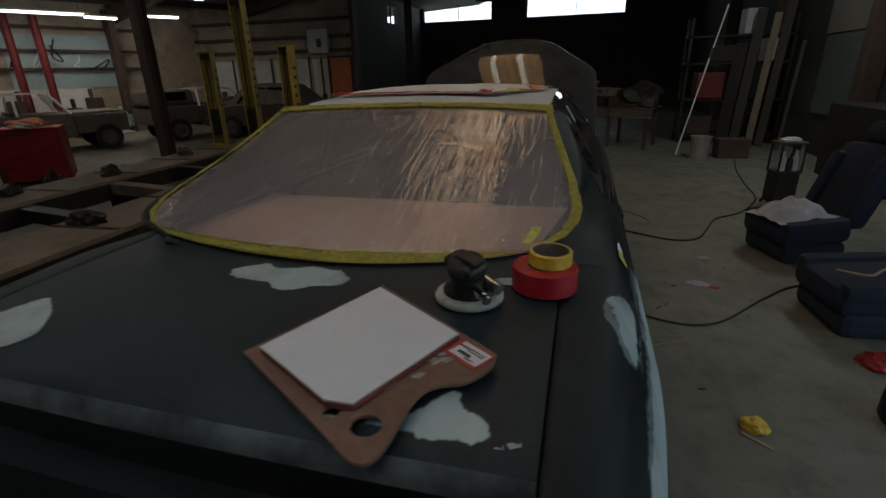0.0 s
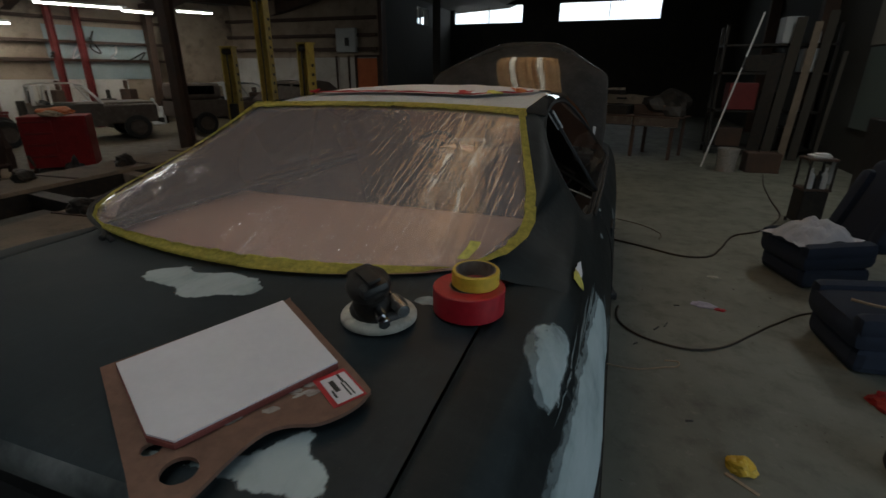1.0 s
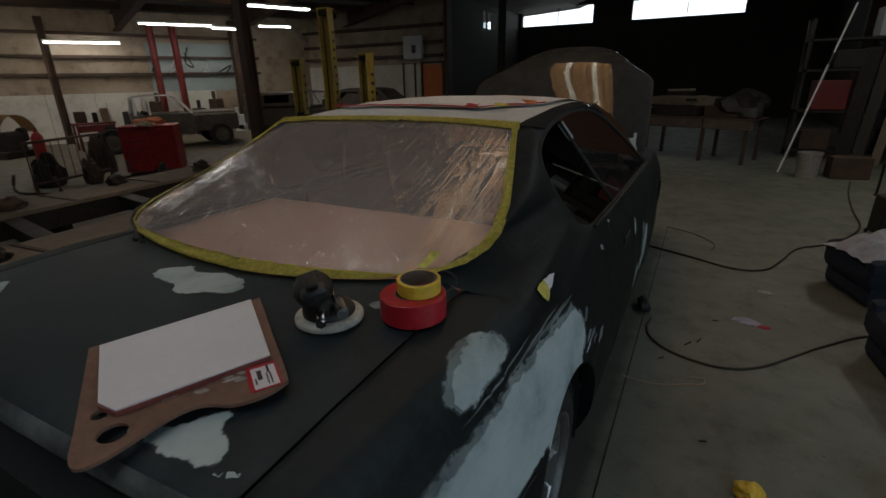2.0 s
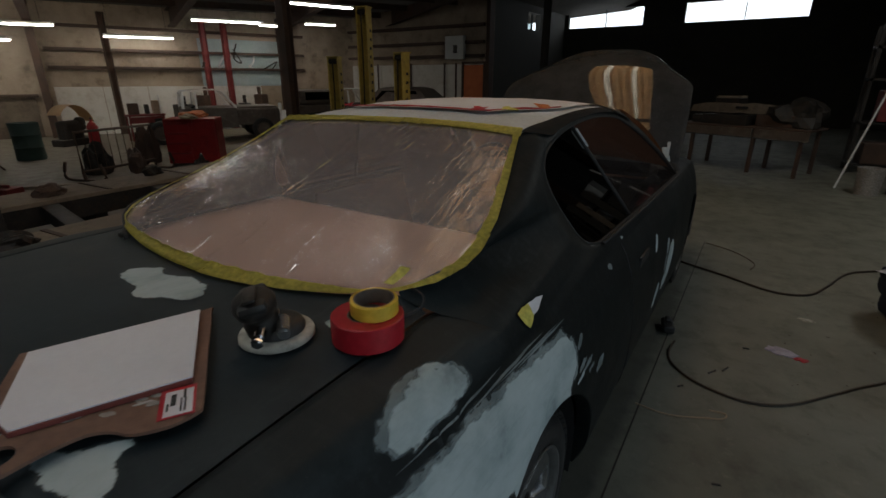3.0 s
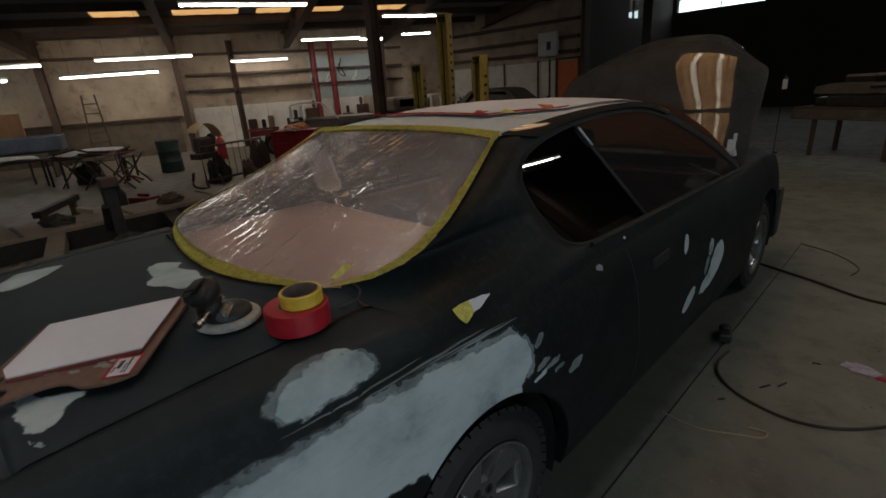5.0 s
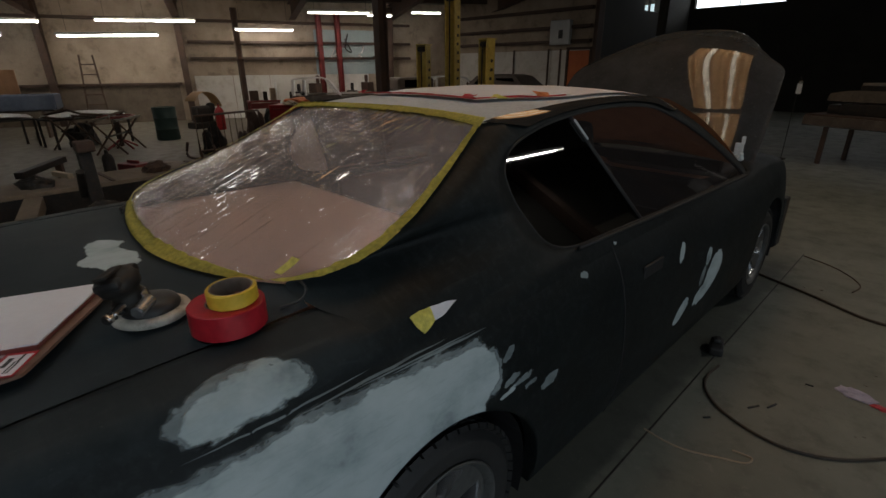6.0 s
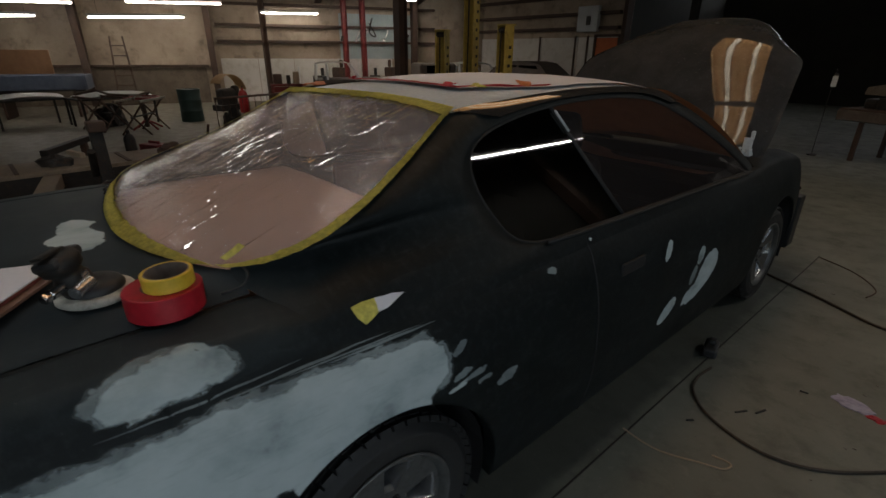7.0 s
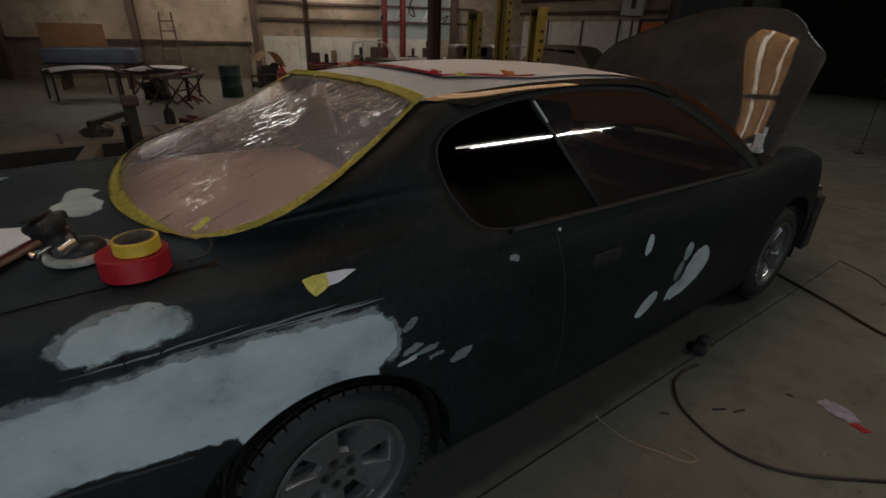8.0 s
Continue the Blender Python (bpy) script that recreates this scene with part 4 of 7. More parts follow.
def ragged(pts, amount, seed, n=7):
    """A closed outline through points, its edge broken up."""
    ring = ring_curve([(a, b, 0) for a, b in pts], n)
    out = []
    for p in ring:
        q = Vector((p.x * 60, p.y * 60, seed))
        out.append((p.x + amount * noise.noise(q) + 0.5 * amount * noise.noise(q * 2.7), p.y + amount * noise.noise(q + Vector((9, 4, 0))) + 0.5 * amount * noise.noise(q * 2.7 + Vector((3, 8, 0)))))
    return out


def laid_on(skin, way, outline, lift, cell=0.012, rim=0.016):
    """A thin sheet with that outline, laid on the skin: cut into cells, then dropped on it."""
    u, v, n = ACROSS[way]
    bm = bmesh.new()
    vs = [bm.verts.new((a, b, 0)) for a, b in outline]
    es = [bm.edges.new((vs[i], vs[(i + 1) % len(vs)])) for i in range(len(vs))]
    bmesh.ops.triangle_fill(bm, use_beauty=True, edges=es)
    for k in (0, 1):
        vals = [p[k] for p in outline]
        c = math.floor(min(vals) / cell) * cell + cell
        while c < max(vals):
            co, no = ((c, 0, 0), (1, 0, 0)) if k == 0 else ((0, c, 0), (0, 1, 0))
            bmesh.ops.bisect_plane(bm, geom=bm.verts[:] + bm.edges[:] + bm.faces[:], plane_co=co, plane_no=no, dist=1e-5)
            c += cell
    lost = []
    cover = bm.verts.layers.float.new("cover")
    ends = [Vector((*p, 0)) for p in outline]
    sides = [(p, q) for p, q in zip(ends, ends[1:] + ends[:1]) if way != "side" or max(abs(p.y - bottom_z(p.x)), abs(q.y - bottom_z(q.x))) > 0.006]
    for w in bm.verts:
        near = min(((w.co - (p + (q - p) * max(0, min(1, (w.co - p).dot(q - p) / max(1e-9, (q - p).length_squared))))).length for p, q in sides))
        w[cover] = min(1.0, near / rim)
        start = u * w.co.x + v * w.co.y + n * 3
        hit, normal, _, _ = skin.ray_cast(start, -n)
        if hit is None:
            lost.append(w)
        else:
            w.co = hit + (normal if normal.dot(n) > 0 else -normal) * lift
    bmesh.ops.delete(bm, geom=lost, context="VERTS")
    return bm


def oval(a, b, ra, rb, deg, k=9):
    c, d = math.cos(radians(deg)), math.sin(radians(deg))
    return [(a + ra * math.cos(q) * c - rb * math.sin(q) * d, b + ra * math.cos(q) * d + rb * math.sin(q) * c) for q in [2 * math.pi * i / k for i in range(k)]]


SIDE_SKIN = skin_of("quarter_panel", "door", "front_fender", "greenhouse_frame")
LID_SKIN = skin_of("trunk_lid")
ARCH = [(y, bottom_z(y) + 0.004) for y in (0.91, 1.0, 1.10, 1.20, 1.26)]
# the long patch along the quarter panel, over the wheel arch
LONG = [(0.10, 0.72), (0.10, 0.88), (0.35, 0.895), (0.56, 0.897), (0.70, 0.908), (0.81, 0.914), (0.90, 0.903), (0.96, 0.909), (1.08, 0.899), (1.20, 0.889), (1.29, 0.876), (1.335, 0.846), (1.348, 0.80), (1.338, 0.762), (1.298, 0.735)]
BAR = [(0.866, 0.690), (0.745, 0.703), (0.55, 0.712), (0.35, 0.70)]
FILLER = [
    ("side", ragged([*LONG, *ARCH[::-1], *BAR], 0.006, 2.0), "filler"),
    ("shoulder", ragged([(0.610, -0.068), (0.640, -0.034), (0.69, -0.022), (0.735, -0.012), (0.772, 0.000), (0.808, -0.010), (0.846, -0.046), (0.858, -0.094), (0.80, -0.109), (0.735, -0.112), (0.655, -0.116), (0.618, -0.097)], 0.005, 3.0), "filler"),
    ("side", ragged(oval(1.385, 0.815, 0.034, 0.014, 30), 0.004, 4.0), "feather"),
    ("side", ragged(oval(1.385, 0.742, 0.046, 0.012, 10), 0.004, 5.0), "feather"),
    ("side", ragged(oval(1.43, 0.722, 0.050, 0.012, 8), 0.006, 6.0), "feather"),
    ("side", ragged(oval(1.37, 0.712, 0.046, 0.010, 6), 0.005, 7.0), "filler"),
    ("side", ragged(oval(1.46, 0.694, 0.036, 0.009, 4), 0.005, 8.0), "feather"),
    ("side", ragged(oval(1.555, 0.660, 0.048, 0.019, 14), 0.006, 9.0), "feather"),
    ("side", ragged(oval(1.815, 0.900, 0.026, 0.014, -8), 0.003, 10.0), "feather"),
    ("side", ragged(oval(2.570, 0.785, 0.052, 0.026, 50), 0.006, 11.0), "filler"),
    ("side", ragged([(2.74, 0.470), (2.77, 0.525), (2.86, 0.560), (2.90, 0.615), (2.98, 0.672), (3.07, 0.668), (3.095, 0.600), (3.04, 0.535), (2.93, 0.480), (2.82, 0.455)], 0.008, 12.0), "filler"),
    ("side", ragged(oval(2.892, 0.682, 0.050, 0.030, 46), 0.006, 13.0), "filler"),
    ("side", ragged(oval(2.825, 0.600, 0.054, 0.026, 55), 0.007, 14.0), "feather"),
    ("side", ragged(oval(2.60, 0.495, 0.085, 0.040, 30), 0.006, 15.0), "filler"),
    ("lid", ragged([(-0.165, 0.648), (-0.172, 0.695), (-0.13, 0.738), (-0.098, 0.752), (-0.06, 0.730), (0.0, 0.743), (0.06, 0.757), (0.13, 0.737), (0.168, 0.700), (0.152, 0.655), (0.10, 0.633), (0.05, 0.603), (0.0, 0.602), (-0.03, 0.626), (-0.10, 0.633)], 0.005, 16.0), "filler"),
    ("lid", ragged([(0.385, 0.248), (0.395, 0.272), (0.43, 0.295), (0.468, 0.308), (0.488, 0.345), (0.517, 0.374), (0.535, 0.36), (0.542, 0.338), (0.580, 0.318), (0.600, 0.288), (0.588, 0.262), (0.557, 0.254), (0.50, 0.250), (0.44, 0.247)], 0.004, 17.0), "filler"),
    ("lid", ragged(oval(0.335, 0.252, 0.028, 0.010, 8), 0.004, 18.0), "filler"),
    ("lid", ragged([(-0.60, 0.33), (-0.57, 0.412), (-0.535, 0.465), (-0.50, 0.455), (-0.43, 0.40), (-0.38, 0.335), (-0.40, 0.278), (-0.50, 0.282)], 0.006, 19.0), "filler"),
    ("lid", ragged(oval(0.535, 0.792, 0.034, 0.024, 20), 0.005, 20.0), "filler"),
    ("lid", ragged(oval(0.622, 0.274, 0.026, 0.008, 24), 0.004, 21.0), "filler"),
]
for way, outline, mat in FILLER:
    if way == "side":  # cut clean along the edge of the wheel arch
        outline = [(a, bottom_z(a) + 0.003) if 0.86 < a < 1.32 and b < bottom_z(a) + 0.022 else (a, b) for a, b in outline]
    part("filler_patch", laid_on(LID_SKIN if way == "lid" else SIDE_SKIN, way, outline, 0.0016 if way == "side" else 0.0024, 0.012, 0.026 if len(outline) > 70 else 0.005), mat, car, "pale sanded filler patch" if mat == "filler" else "grey feathered filler edge", "all")
# scuffed margins round the large patches, under them
FEATHER = [
    ("side", ragged([(0.30, 0.89), (0.50, 0.915), (0.62, 0.913), (0.80, 0.926), (0.95, 0.921), (1.10, 0.912), (1.22, 0.904), (1.33, 0.900), (1.30, 0.880), (1.35, 0.850), (1.362, 0.80), (1.35, 0.750), (1.32, 0.722), (1.24, 0.74), (1.0, 0.82), (0.6, 0.85)], 0.008, 31.0)),
    ("shoulder", ragged([(0.548, -0.052), (0.575, -0.058), (0.60, -0.036), (0.65, -0.014), (0.695, 0.004), (0.76, 0.006), (0.815, -0.012), (0.862, -0.048), (0.868, -0.098), (0.80, -0.113), (0.735, -0.117), (0.65, -0.121), (0.608, -0.100), (0.598, -0.078), (0.566, -0.072)], 0.006, 32.0)),
]
for way, outline in FEATHER:
    part("filler_edge", laid_on(SIDE_SKIN, way, outline, 0.0008 if way == "side" else 0.0015, 0.012, 0.032), "feather", car, "grey feathered filler edge", "all")
# bare lines dragged along the body crease
for k, (y0, y1, z0, z1, w) in enumerate(((0.60, 0.98, 0.9255, 0.9340, 0.0016), (0.80, 1.20, 0.9200, 0.9215, 0.0020), (0.92, 1.30, 0.9170, 0.9090, 0.0014), (1.02, 1.335, 0.9100, 0.9030, 0.0026))):
    line = [(y0 + (y1 - y0) * i / 12, z0 + (z1 - z0) * i / 12 + w * math.sin(math.pi * i / 12) + 0.0015 * noise.noise(Vector((i * 0.5, k, 2)))) for i in range(13)]
    under = [(a, b - 2.2 * w * math.sin(math.pi * i / 12) - 0.0002) for i, (a, b) in enumerate(line)]
    part("scratch", laid_on(SIDE_SKIN, "side", line + under[-2:0:-1], 0.0012, 0.03), "scratch", car, "pale dragged sanding scratch", "all")
# seam of the bumper cover behind the wheel arch
part("bumper_seam", tube(bmesh.new(), [(side_x(y, z) + 0.0005, y, z) for y, z in ((0.10, 0.690), (0.35, 0.694), (0.55, 0.705), (0.745, 0.697), (0.795, 0.690))], 0.004, 6), "darkin", car, "dark bumper seam")

# wheels
def wheel(axle, s):
    w = part("wheel", bmesh.new(), "alloy", car)
    w.matrix_basis = pose(s * 0.785, axle + 0.04, HUB_Z * 0.95, 0, s * 90, 0) @ Matrix.Scale(0.95, 4)
    prof = [(0.225, -0.10), (0.245, -0.112), (0.285, -0.112), (0.316, -0.098), (0.329, -0.07), (0.331, -0.03), (0.325, -0.028), (0.325, -0.018), (0.331, -0.016), (0.331, 0.016), (0.325, 0.018),
            (0.325, 0.028), (0.331, 0.03), (0.329, 0.07), (0.314, 0.094), (0.296, 0.106), (0.292, 0.110), (0.288, 0.1095), (0.262, 0.115), (0.245, 0.112), (0.225, 0.10)]
    part("tyre", lathe(bmesh.new(), prof, 56), "rubber", w, "dusty black tyre", "all")
    bm = bmesh.new()
    for k in range(46):
        a = 360 * k / 46
        for q in (-1, 1):
            # shoulder block, wrapped round the edge of the tread, and the block beside it
            box(bm, (0.3225, 0, q * 0.083), (0.016, 0.037, 0.040), pose(0, 0, 0, 0, 0, a) @ Matrix.Translation((0.3225, 0, q * 0.083)) @ pose(0, 0, 0, 0, q * 38, 0) @ Matrix.Translation((-0.3225, 0, -q * 0.083)))
            box(bm, (0.3315, 0, q * 0.049), (0.008, 0.038, 0.034), pose(0, 0, 0, 0, 0, a + 2.4) @ pose(0, 0, 0, q * 3, 0, 0))
    tagged(part("tread", bm, "rubber", w, "worn tread blocks"), kind="stuff")
    prof = [(0.205, -0.09), (0.228, -0.10), (0.232, -0.09), (0.215, -0.06), (0.20, 0.0), (0.206, 0.07), (0.222, 0.098), (0.230, 0.108), (0.226, 0.113), (0.219, 0.110), (0.212, 0.098), (0.200, 0.084), (0.196, 0.055), (0.190, 0.0), (0.195, -0.08)]
    part("rim", lathe(bmesh.new(), prof, 48, closed=True), "wheelgrey", w, "dull grey five-spoke rim", "all")
    # dished face with five openings that widen outwards
    face, cut = bmesh.new(), bmesh.new()
    ring = [0.0, 0.03, 0.062, 0.078, 0.10, 0.13, 0.165, 0.188, 0.206]

    def dish(r):
        return 0.070 + 0.016 * min(1, max(0, (r - 0.06) / 0.12)) ** 1.5

    for k in range(5):
        m = pose(0, 0, 0, 0, 0, 72 * k + 20)

        def at(r, f, drop=0.0):
            """f from -1 to 1 over one fifth of the face; the opening lies between -0.5 and 0.5."""
            half = radians(36)
            open_half = min(half * 0.92, math.asin(min(0.9, (0.020 + 0.33 * max(0, r - 0.078)) / max(r, 0.03))))
            g = f * 2 * open_half if abs(f) <= 0.5 else math.copysign(open_half + (half - open_half) * (abs(f) - 0.5) * 2, f)
            return m @ Vector((r * math.cos(g), r * math.sin(g), dish(r) - drop))

        steps = [-1, -0.8, -0.6, -0.5, -0.25, 0, 0.25, 0.5, 0.6, 0.8, 1]
        for a, b in zip(ring, ring[1:]):
            for f, g in zip(steps, steps[1:]):
                if 0.077 < a and b < 0.189 and -0.5 <= f and g <= 0.5:
                    continue
                vs = [at(a, f), at(b, f), at(b, g), at(a, g)]
                vs = vs[1:] if a == 0 else vs
                face.faces.new([face.verts.new(v) for v in vs])
        rim_line = [(r, -0.5) for r in ring[3:8]] + [(0.188, f) for f in (-0.25, 0, 0.25)] + [(r, 0.5) for r in ring[7:2:-1]] + [(0.078, f) for f in (0.25, 0, -0.25)]
        loop = [*rim_line, rim_line[0]]
        mid = m @ Vector((0.14, 0, 0))
        for (r0, f0), (r1, f1) in zip(loop, loop[1:]):
            a, b = at(r0, f0), at(r1, f1)
            inward = [p + Vector((mid.x - p.x, mid.y - p.y, 0)) * 0.22 - Vector((0, 0, 0.014)) for p in (a, b)]
            deep = [p - Vector((0, 0, 0.045)) for p in inward]
            cut.faces.new([cut.verts.new(v) for v in (a, b, inward[1], inward[0])])
            cut.faces.new([cut.verts.new(v) for v in (inward[0], inward[1], deep[1], deep[0])])
    bmesh.ops.remove_doubles(face, verts=face.verts, dist=1e-4)
    bmesh.ops.remove_doubles(cut, verts=cut.verts, dist=1e-4)
    part("spokes", face, "wheelgrey", w, "five wide flat grey spokes", "all")
    part("spoke_edges", cut, "alloy", w, "bright bevelled edges of the spokes", True)
    for k in range(5):
        a = radians(72 * k + 56)
        c, d = 0.050 * math.cos(a), 0.050 * math.sin(a)
        part("lug_nut", cyl(bmesh.new(), (c, d, 0.062), (c, d, 0.078), 0.0100, 0.009, 6), "blackiron", w)
        part("nut_well", lathe(bmesh.new(), [(0.0125, 0.0), (0.0125, 0.0035), (0.017, 0.0035), (0.018, 0.0)], 16, Matrix.Translation((c, d, 0.070))), "black", w)
    part("center_cap", cyl(bmesh.new(), (0, 0, 0.068), (0, 0, 0.078), 0.028, 0.024, 20), "wheelgrey", w)
    part("brake_disc", cyl(bmesh.new(), (0, 0, -0.03), (0, 0, 0.0), 0.15, n=32), "darkin", w)
    return w


for axle in AXLES:
    for s in (1, -1):
        wheel(axle, s)
        bm = bmesh.new()
        arc = [(axle + 0.40 * math.cos(math.pi * k / 20), HUB_Z + 0.39 * math.sin(math.pi * k / 20)) for k in range(-2, 23)]
        grid(bm, [[(s * x, y, z) for y, z in arc] for x in (0.50, 0.89)])
        vs = [bm.verts.new((s * 0.50, y, z)) for y, z in arc]
        bm.faces.new(vs)
        part("wheel_liner", bm, "darkin", car)

# masking on the rear window and the roof
def film_bump(u, v):
    """Slack folds that run up the sheet and fan out a little."""
    q = u * (1.0 + 0.25 * v)
    w = noise.noise(Vector((u * 2.2, v * 2.0, 0.3)))
    fold = 1 - 2 * abs(noise.noise(Vector((q * 15.0, v * 1.0, 4.1))))
    small = noise.noise(Vector((q * 34.0, v * 1.4, 2.7)))
    hold = min(1, 6 * v, 6 * (1 - v), 8 * (1 - abs(u))) * (0.35 + 0.65 * max(0, min(1, 0.5 + 1.6 * noise.noise(Vector((u * 1.7, v * 1.9, 8.0))))))
    return 0.0008 * w + hold * (0.0004 * fold + 0.0002 * small)


rows = [[rear_glass(0.985 * (-1 + j / 110), 0.012 + 0.972 * i / 80, 0.013 + film_bump(-1 + j / 110, i / 80)) for j in range(221)] for i in range(81)]
film = solid("plastic_sheet", grid(bmesh.new(), rows), "film", "clear crinkled plastic sheet taped over the rear window", "plastic sheet", smooth="all")

border = thing("masking_tape_border", "yellow masking tape strips round the rear window", "masking tape")


def tape_strip(path, across, seed):
    """One crinkled strip: path of (u, v), across the step in (u, v) from its outer to its inner edge."""
    rows = []
    for i, (u, v) in enumerate(path):
        ragged = 1 + 0.22 * noise.noise(Vector((i * 0.33, seed, 5)))
        row = []
        for k in range(4):
            f = k / 3 * ragged
            c = rear_glass(u + across[0] * f, v + across[1] * f, 0.0205 + 0.0025 * noise.noise(Vector((i * 0.6, k * 0.9, seed))))
            row.append(c)
        rows.append(row)
    bm = grid(bmesh.new(), rows)
    bmesh.ops.solidify(bm, geom=bm.faces[:], thickness=0.0012)
    part("tape_strip", bm, "tape", border, "", "all")


tape_strip([(1.0, 0.40 + 0.59 * k / 40) for k in range(41)], (-0.041, 0), 1)
tape_strip([(1.005, 0.05 + 0.37 * k / 30) for k in range(31)], (-0.044, 0), 2)
tape_strip([(-1.0, 0.03 + 0.96 * k / 60) for k in range(61)], (0.036, 0), 3)
tape_strip([(-1.01 + 1.1 * k / 50, -0.006) for k in range(51)], (0, 0.042), 4)
tape_strip([(0.06 + 0.95 * k / 40, -0.008) for k in range(41)], (0, 0.047), 5)
tape_strip([(-1.0 + 1.05 * k / 50, 1.008) for k in range(51)], (0, -0.052), 6)
tape_strip([(0.02 + 0.99 * k / 40, 1.012) for k in range(41)], (0, -0.05), 7)

# ---- things on the car ----
def ellipse(cx, cy, a, b, n=24, turn=0.0):
    return [(cx + a * math.cos(2 * math.pi * k / n) * math.cos(turn) - b * math.sin(2 * math.pi * k / n) * math.sin(turn),
             cy + a * math.cos(2 * math.pi * k / n) * math.sin(turn) + b * math.sin(2 * math.pi * k / n) * math.cos(turn)) for k in range(n)]


def plate_with_holes(bm, outline, holes, z0, z1):
    """A flat board with round holes cut through it."""
    loops = []
    for pts in [outline, *holes]:
        vs = [bm.verts.new((x, y, z1)) for x, y in pts]
        loops.append([bm.edges.new((vs[i], vs[(i + 1) % len(vs)])) for i in range(len(vs))])
    r = bmesh.ops.triangle_fill(bm, use_beauty=True, edges=[e for l in loops for e in l])
    faces = [g for g in r["geom"] if isinstance(g, bmesh.types.BMFace)]
    ext = bmesh.ops.extrude_face_region(bm, geom=faces)
    bmesh.ops.translate(bm, vec=(0, 0, z0 - z1), verts=[g for g in ext["geom"] if isinstance(g, bmesh.types.BMVert)])
    return bm


board = thing("mixing_board", "brown hardboard filler mixing board with a white sheet pad", "mixing board", pose(0, 0, 1.026, 1.9, 0, 0))
outline = [(p.x, p.y) for p in smooth_path([(0.118, 0.352, 0), (0.19, 0.50, 0), (0.262, 0.648, 0), (0.275, 0.655, 0), (0.42, 0.555, 0), (0.555, 0.462, 0), (0.572, 0.44, 0), (0.565, 0.40, 0), (0.535, 0.36, 0),
           (0.50, 0.345, 0), (0.475, 0.32, 0), (0.465, 0.27, 0), (0.463, 0.21, 0), (0.45, 0.17, 0), (0.42, 0.168, 0), (0.36, 0.205, 0), (0.25, 0.272, 0), (0.118, 0.352, 0)], 3)[:-1]]
hole_a, hole_b = ellipse(0.418, 0.232, 0.024, 0.022, 20), ellipse(0.354, 0.247, 0.014, 0.013, 14)
part("board", plate_with_holes(bmesh.new(), outline, [hole_a, hole_b], 0.0, 0.006), "brown", board, "brown hardboard")
PAD = [(0.152, 0.358), (0.275, 0.630), (0.494, 0.482), (0.385, 0.258), (0.338, 0.256)]
part("pad_backing", prism(bmesh.new(), [(x + 0.002, y - 0.003) for x, y in PAD], 0.007, 0.015), "redpaint", board, "dark red pad edge")
part("sheet_pad", prism(bmesh.new(), PAD, 0.0155, 0.0185), "paper", board, "clean white paper sheets")
lm = pose(0.523, 0.437, 0.0075, 0, 0, -33.5)
part("sticker", boxes(((0, 0, 0), (0.080, 0.054, 0.001)), m=lm), "redtape", board, "red bordered sticker")
part("sticker_face", boxes(((0.003, 0.002, 0.001), (0.066, 0.042, 0.001)), m=lm), "paper", board, "white sticker with print")
bm = boxes(((-0.018, 0.010, 0.0018), (0.024, 0.004, 0.0006)), ((0.012, 0.012, 0.0018), (0.036, 0.0025, 0.0006)), ((0.012, 0.006, 0.0018), (0.036, 0.0025, 0.0006)), ((-0.004, -0.006, 0.0018), (0.03, 0.008, 0.0006)), ((0.014, -0.014, 0.0018), (0.02, 0.003, 0.0006)), m=lm)
part("print_bars", bm, "black", board)
random.seed(7)
for k in range(15):
    u = random.random()
    x, y = 0.40 + 0.11 * u + random.uniform(-0.010, 0.012), 0.318 + 0.13 * u + random.uniform(-0.016, 0.016)
    a, r, thin = random.uniform(0.5, 1.3), random.uniform(0.006, 0.017), random.uniform(0.18, 0.5)
    c, d = math.cos(a), math.sin(a)
    ring = []
    for q in range(14):
        f = r * (1 + 0.45 * noise.noise(Vector((q * 0.9, k * 3.1, 0.5))))
        p, w = f * math.cos(q * 0.449), f * thin * math.sin(q * 0.449)
        ring.append((x + p * c - w * d, y + p * d + w * c))
    part("filler_smear", prism(bmesh.new(), ring, 0.006, 0.0064 + 0.0001 * k), "smear", board, "dried pale filler smear")

sander = thing("air_sander", "black air sander lying on its pale round pad", "sander", pose(0.470, 0.678, 1.036, 0, 0, 50))
part("pad", lathe(bmesh.new(), [(0.0, 0.0), (0.072, 0.0), (0.077, 0.004), (0.077, 0.012), (0.074, 0.017), (0.058, 0.019), (0.0, 0.02)], 40), "padwhite", sander, "off-white sanding pad", "all")
part("shroud", lathe(bmesh.new(), [(0.058, 0.018), (0.059, 0.026), (0.053, 0.036), (0.040, 0.042), (0.0, 0.045)], 32), "black", sander, "black rubber shroud", "all")
bm = lathe(bmesh.new(), [(0.036, 0.036), (0.036, 0.060), (0.030, 0.068), (0.030, 0.082), (0.040, 0.090), (0.043, 0.108), (0.038, 0.122), (0.022, 0.130), (0.0, 0.131)], 28)
lean = Matrix.Translation((-0.014, -0.012, 0.006)) @ pose(0, 0, 0, 14, -12, 0) @ Matrix.Diagonal((1.0, 1.0, 0.90, 1.0))
bmesh.ops.transform(bm, matrix=lean, verts=bm.verts[:])
part("motor_body", bm, "blackiron", sander, "black motor head", "all")
bm = bmesh.new()
box(bm, (0.0, -0.012, 0.112), (0.056, 0.092, 0.028), lean @ pose(0, 0, 0, -8, 0, 0), 0.011)
part("grip", bm, "black", sander, "black rubber grip", True)
bm = boxes(((0.0, -0.040, 0.131), (0.026, 0.066, 0.008)), m=lean @ pose(0, 0, 0, -14, 0, 0), bevel=0.003)
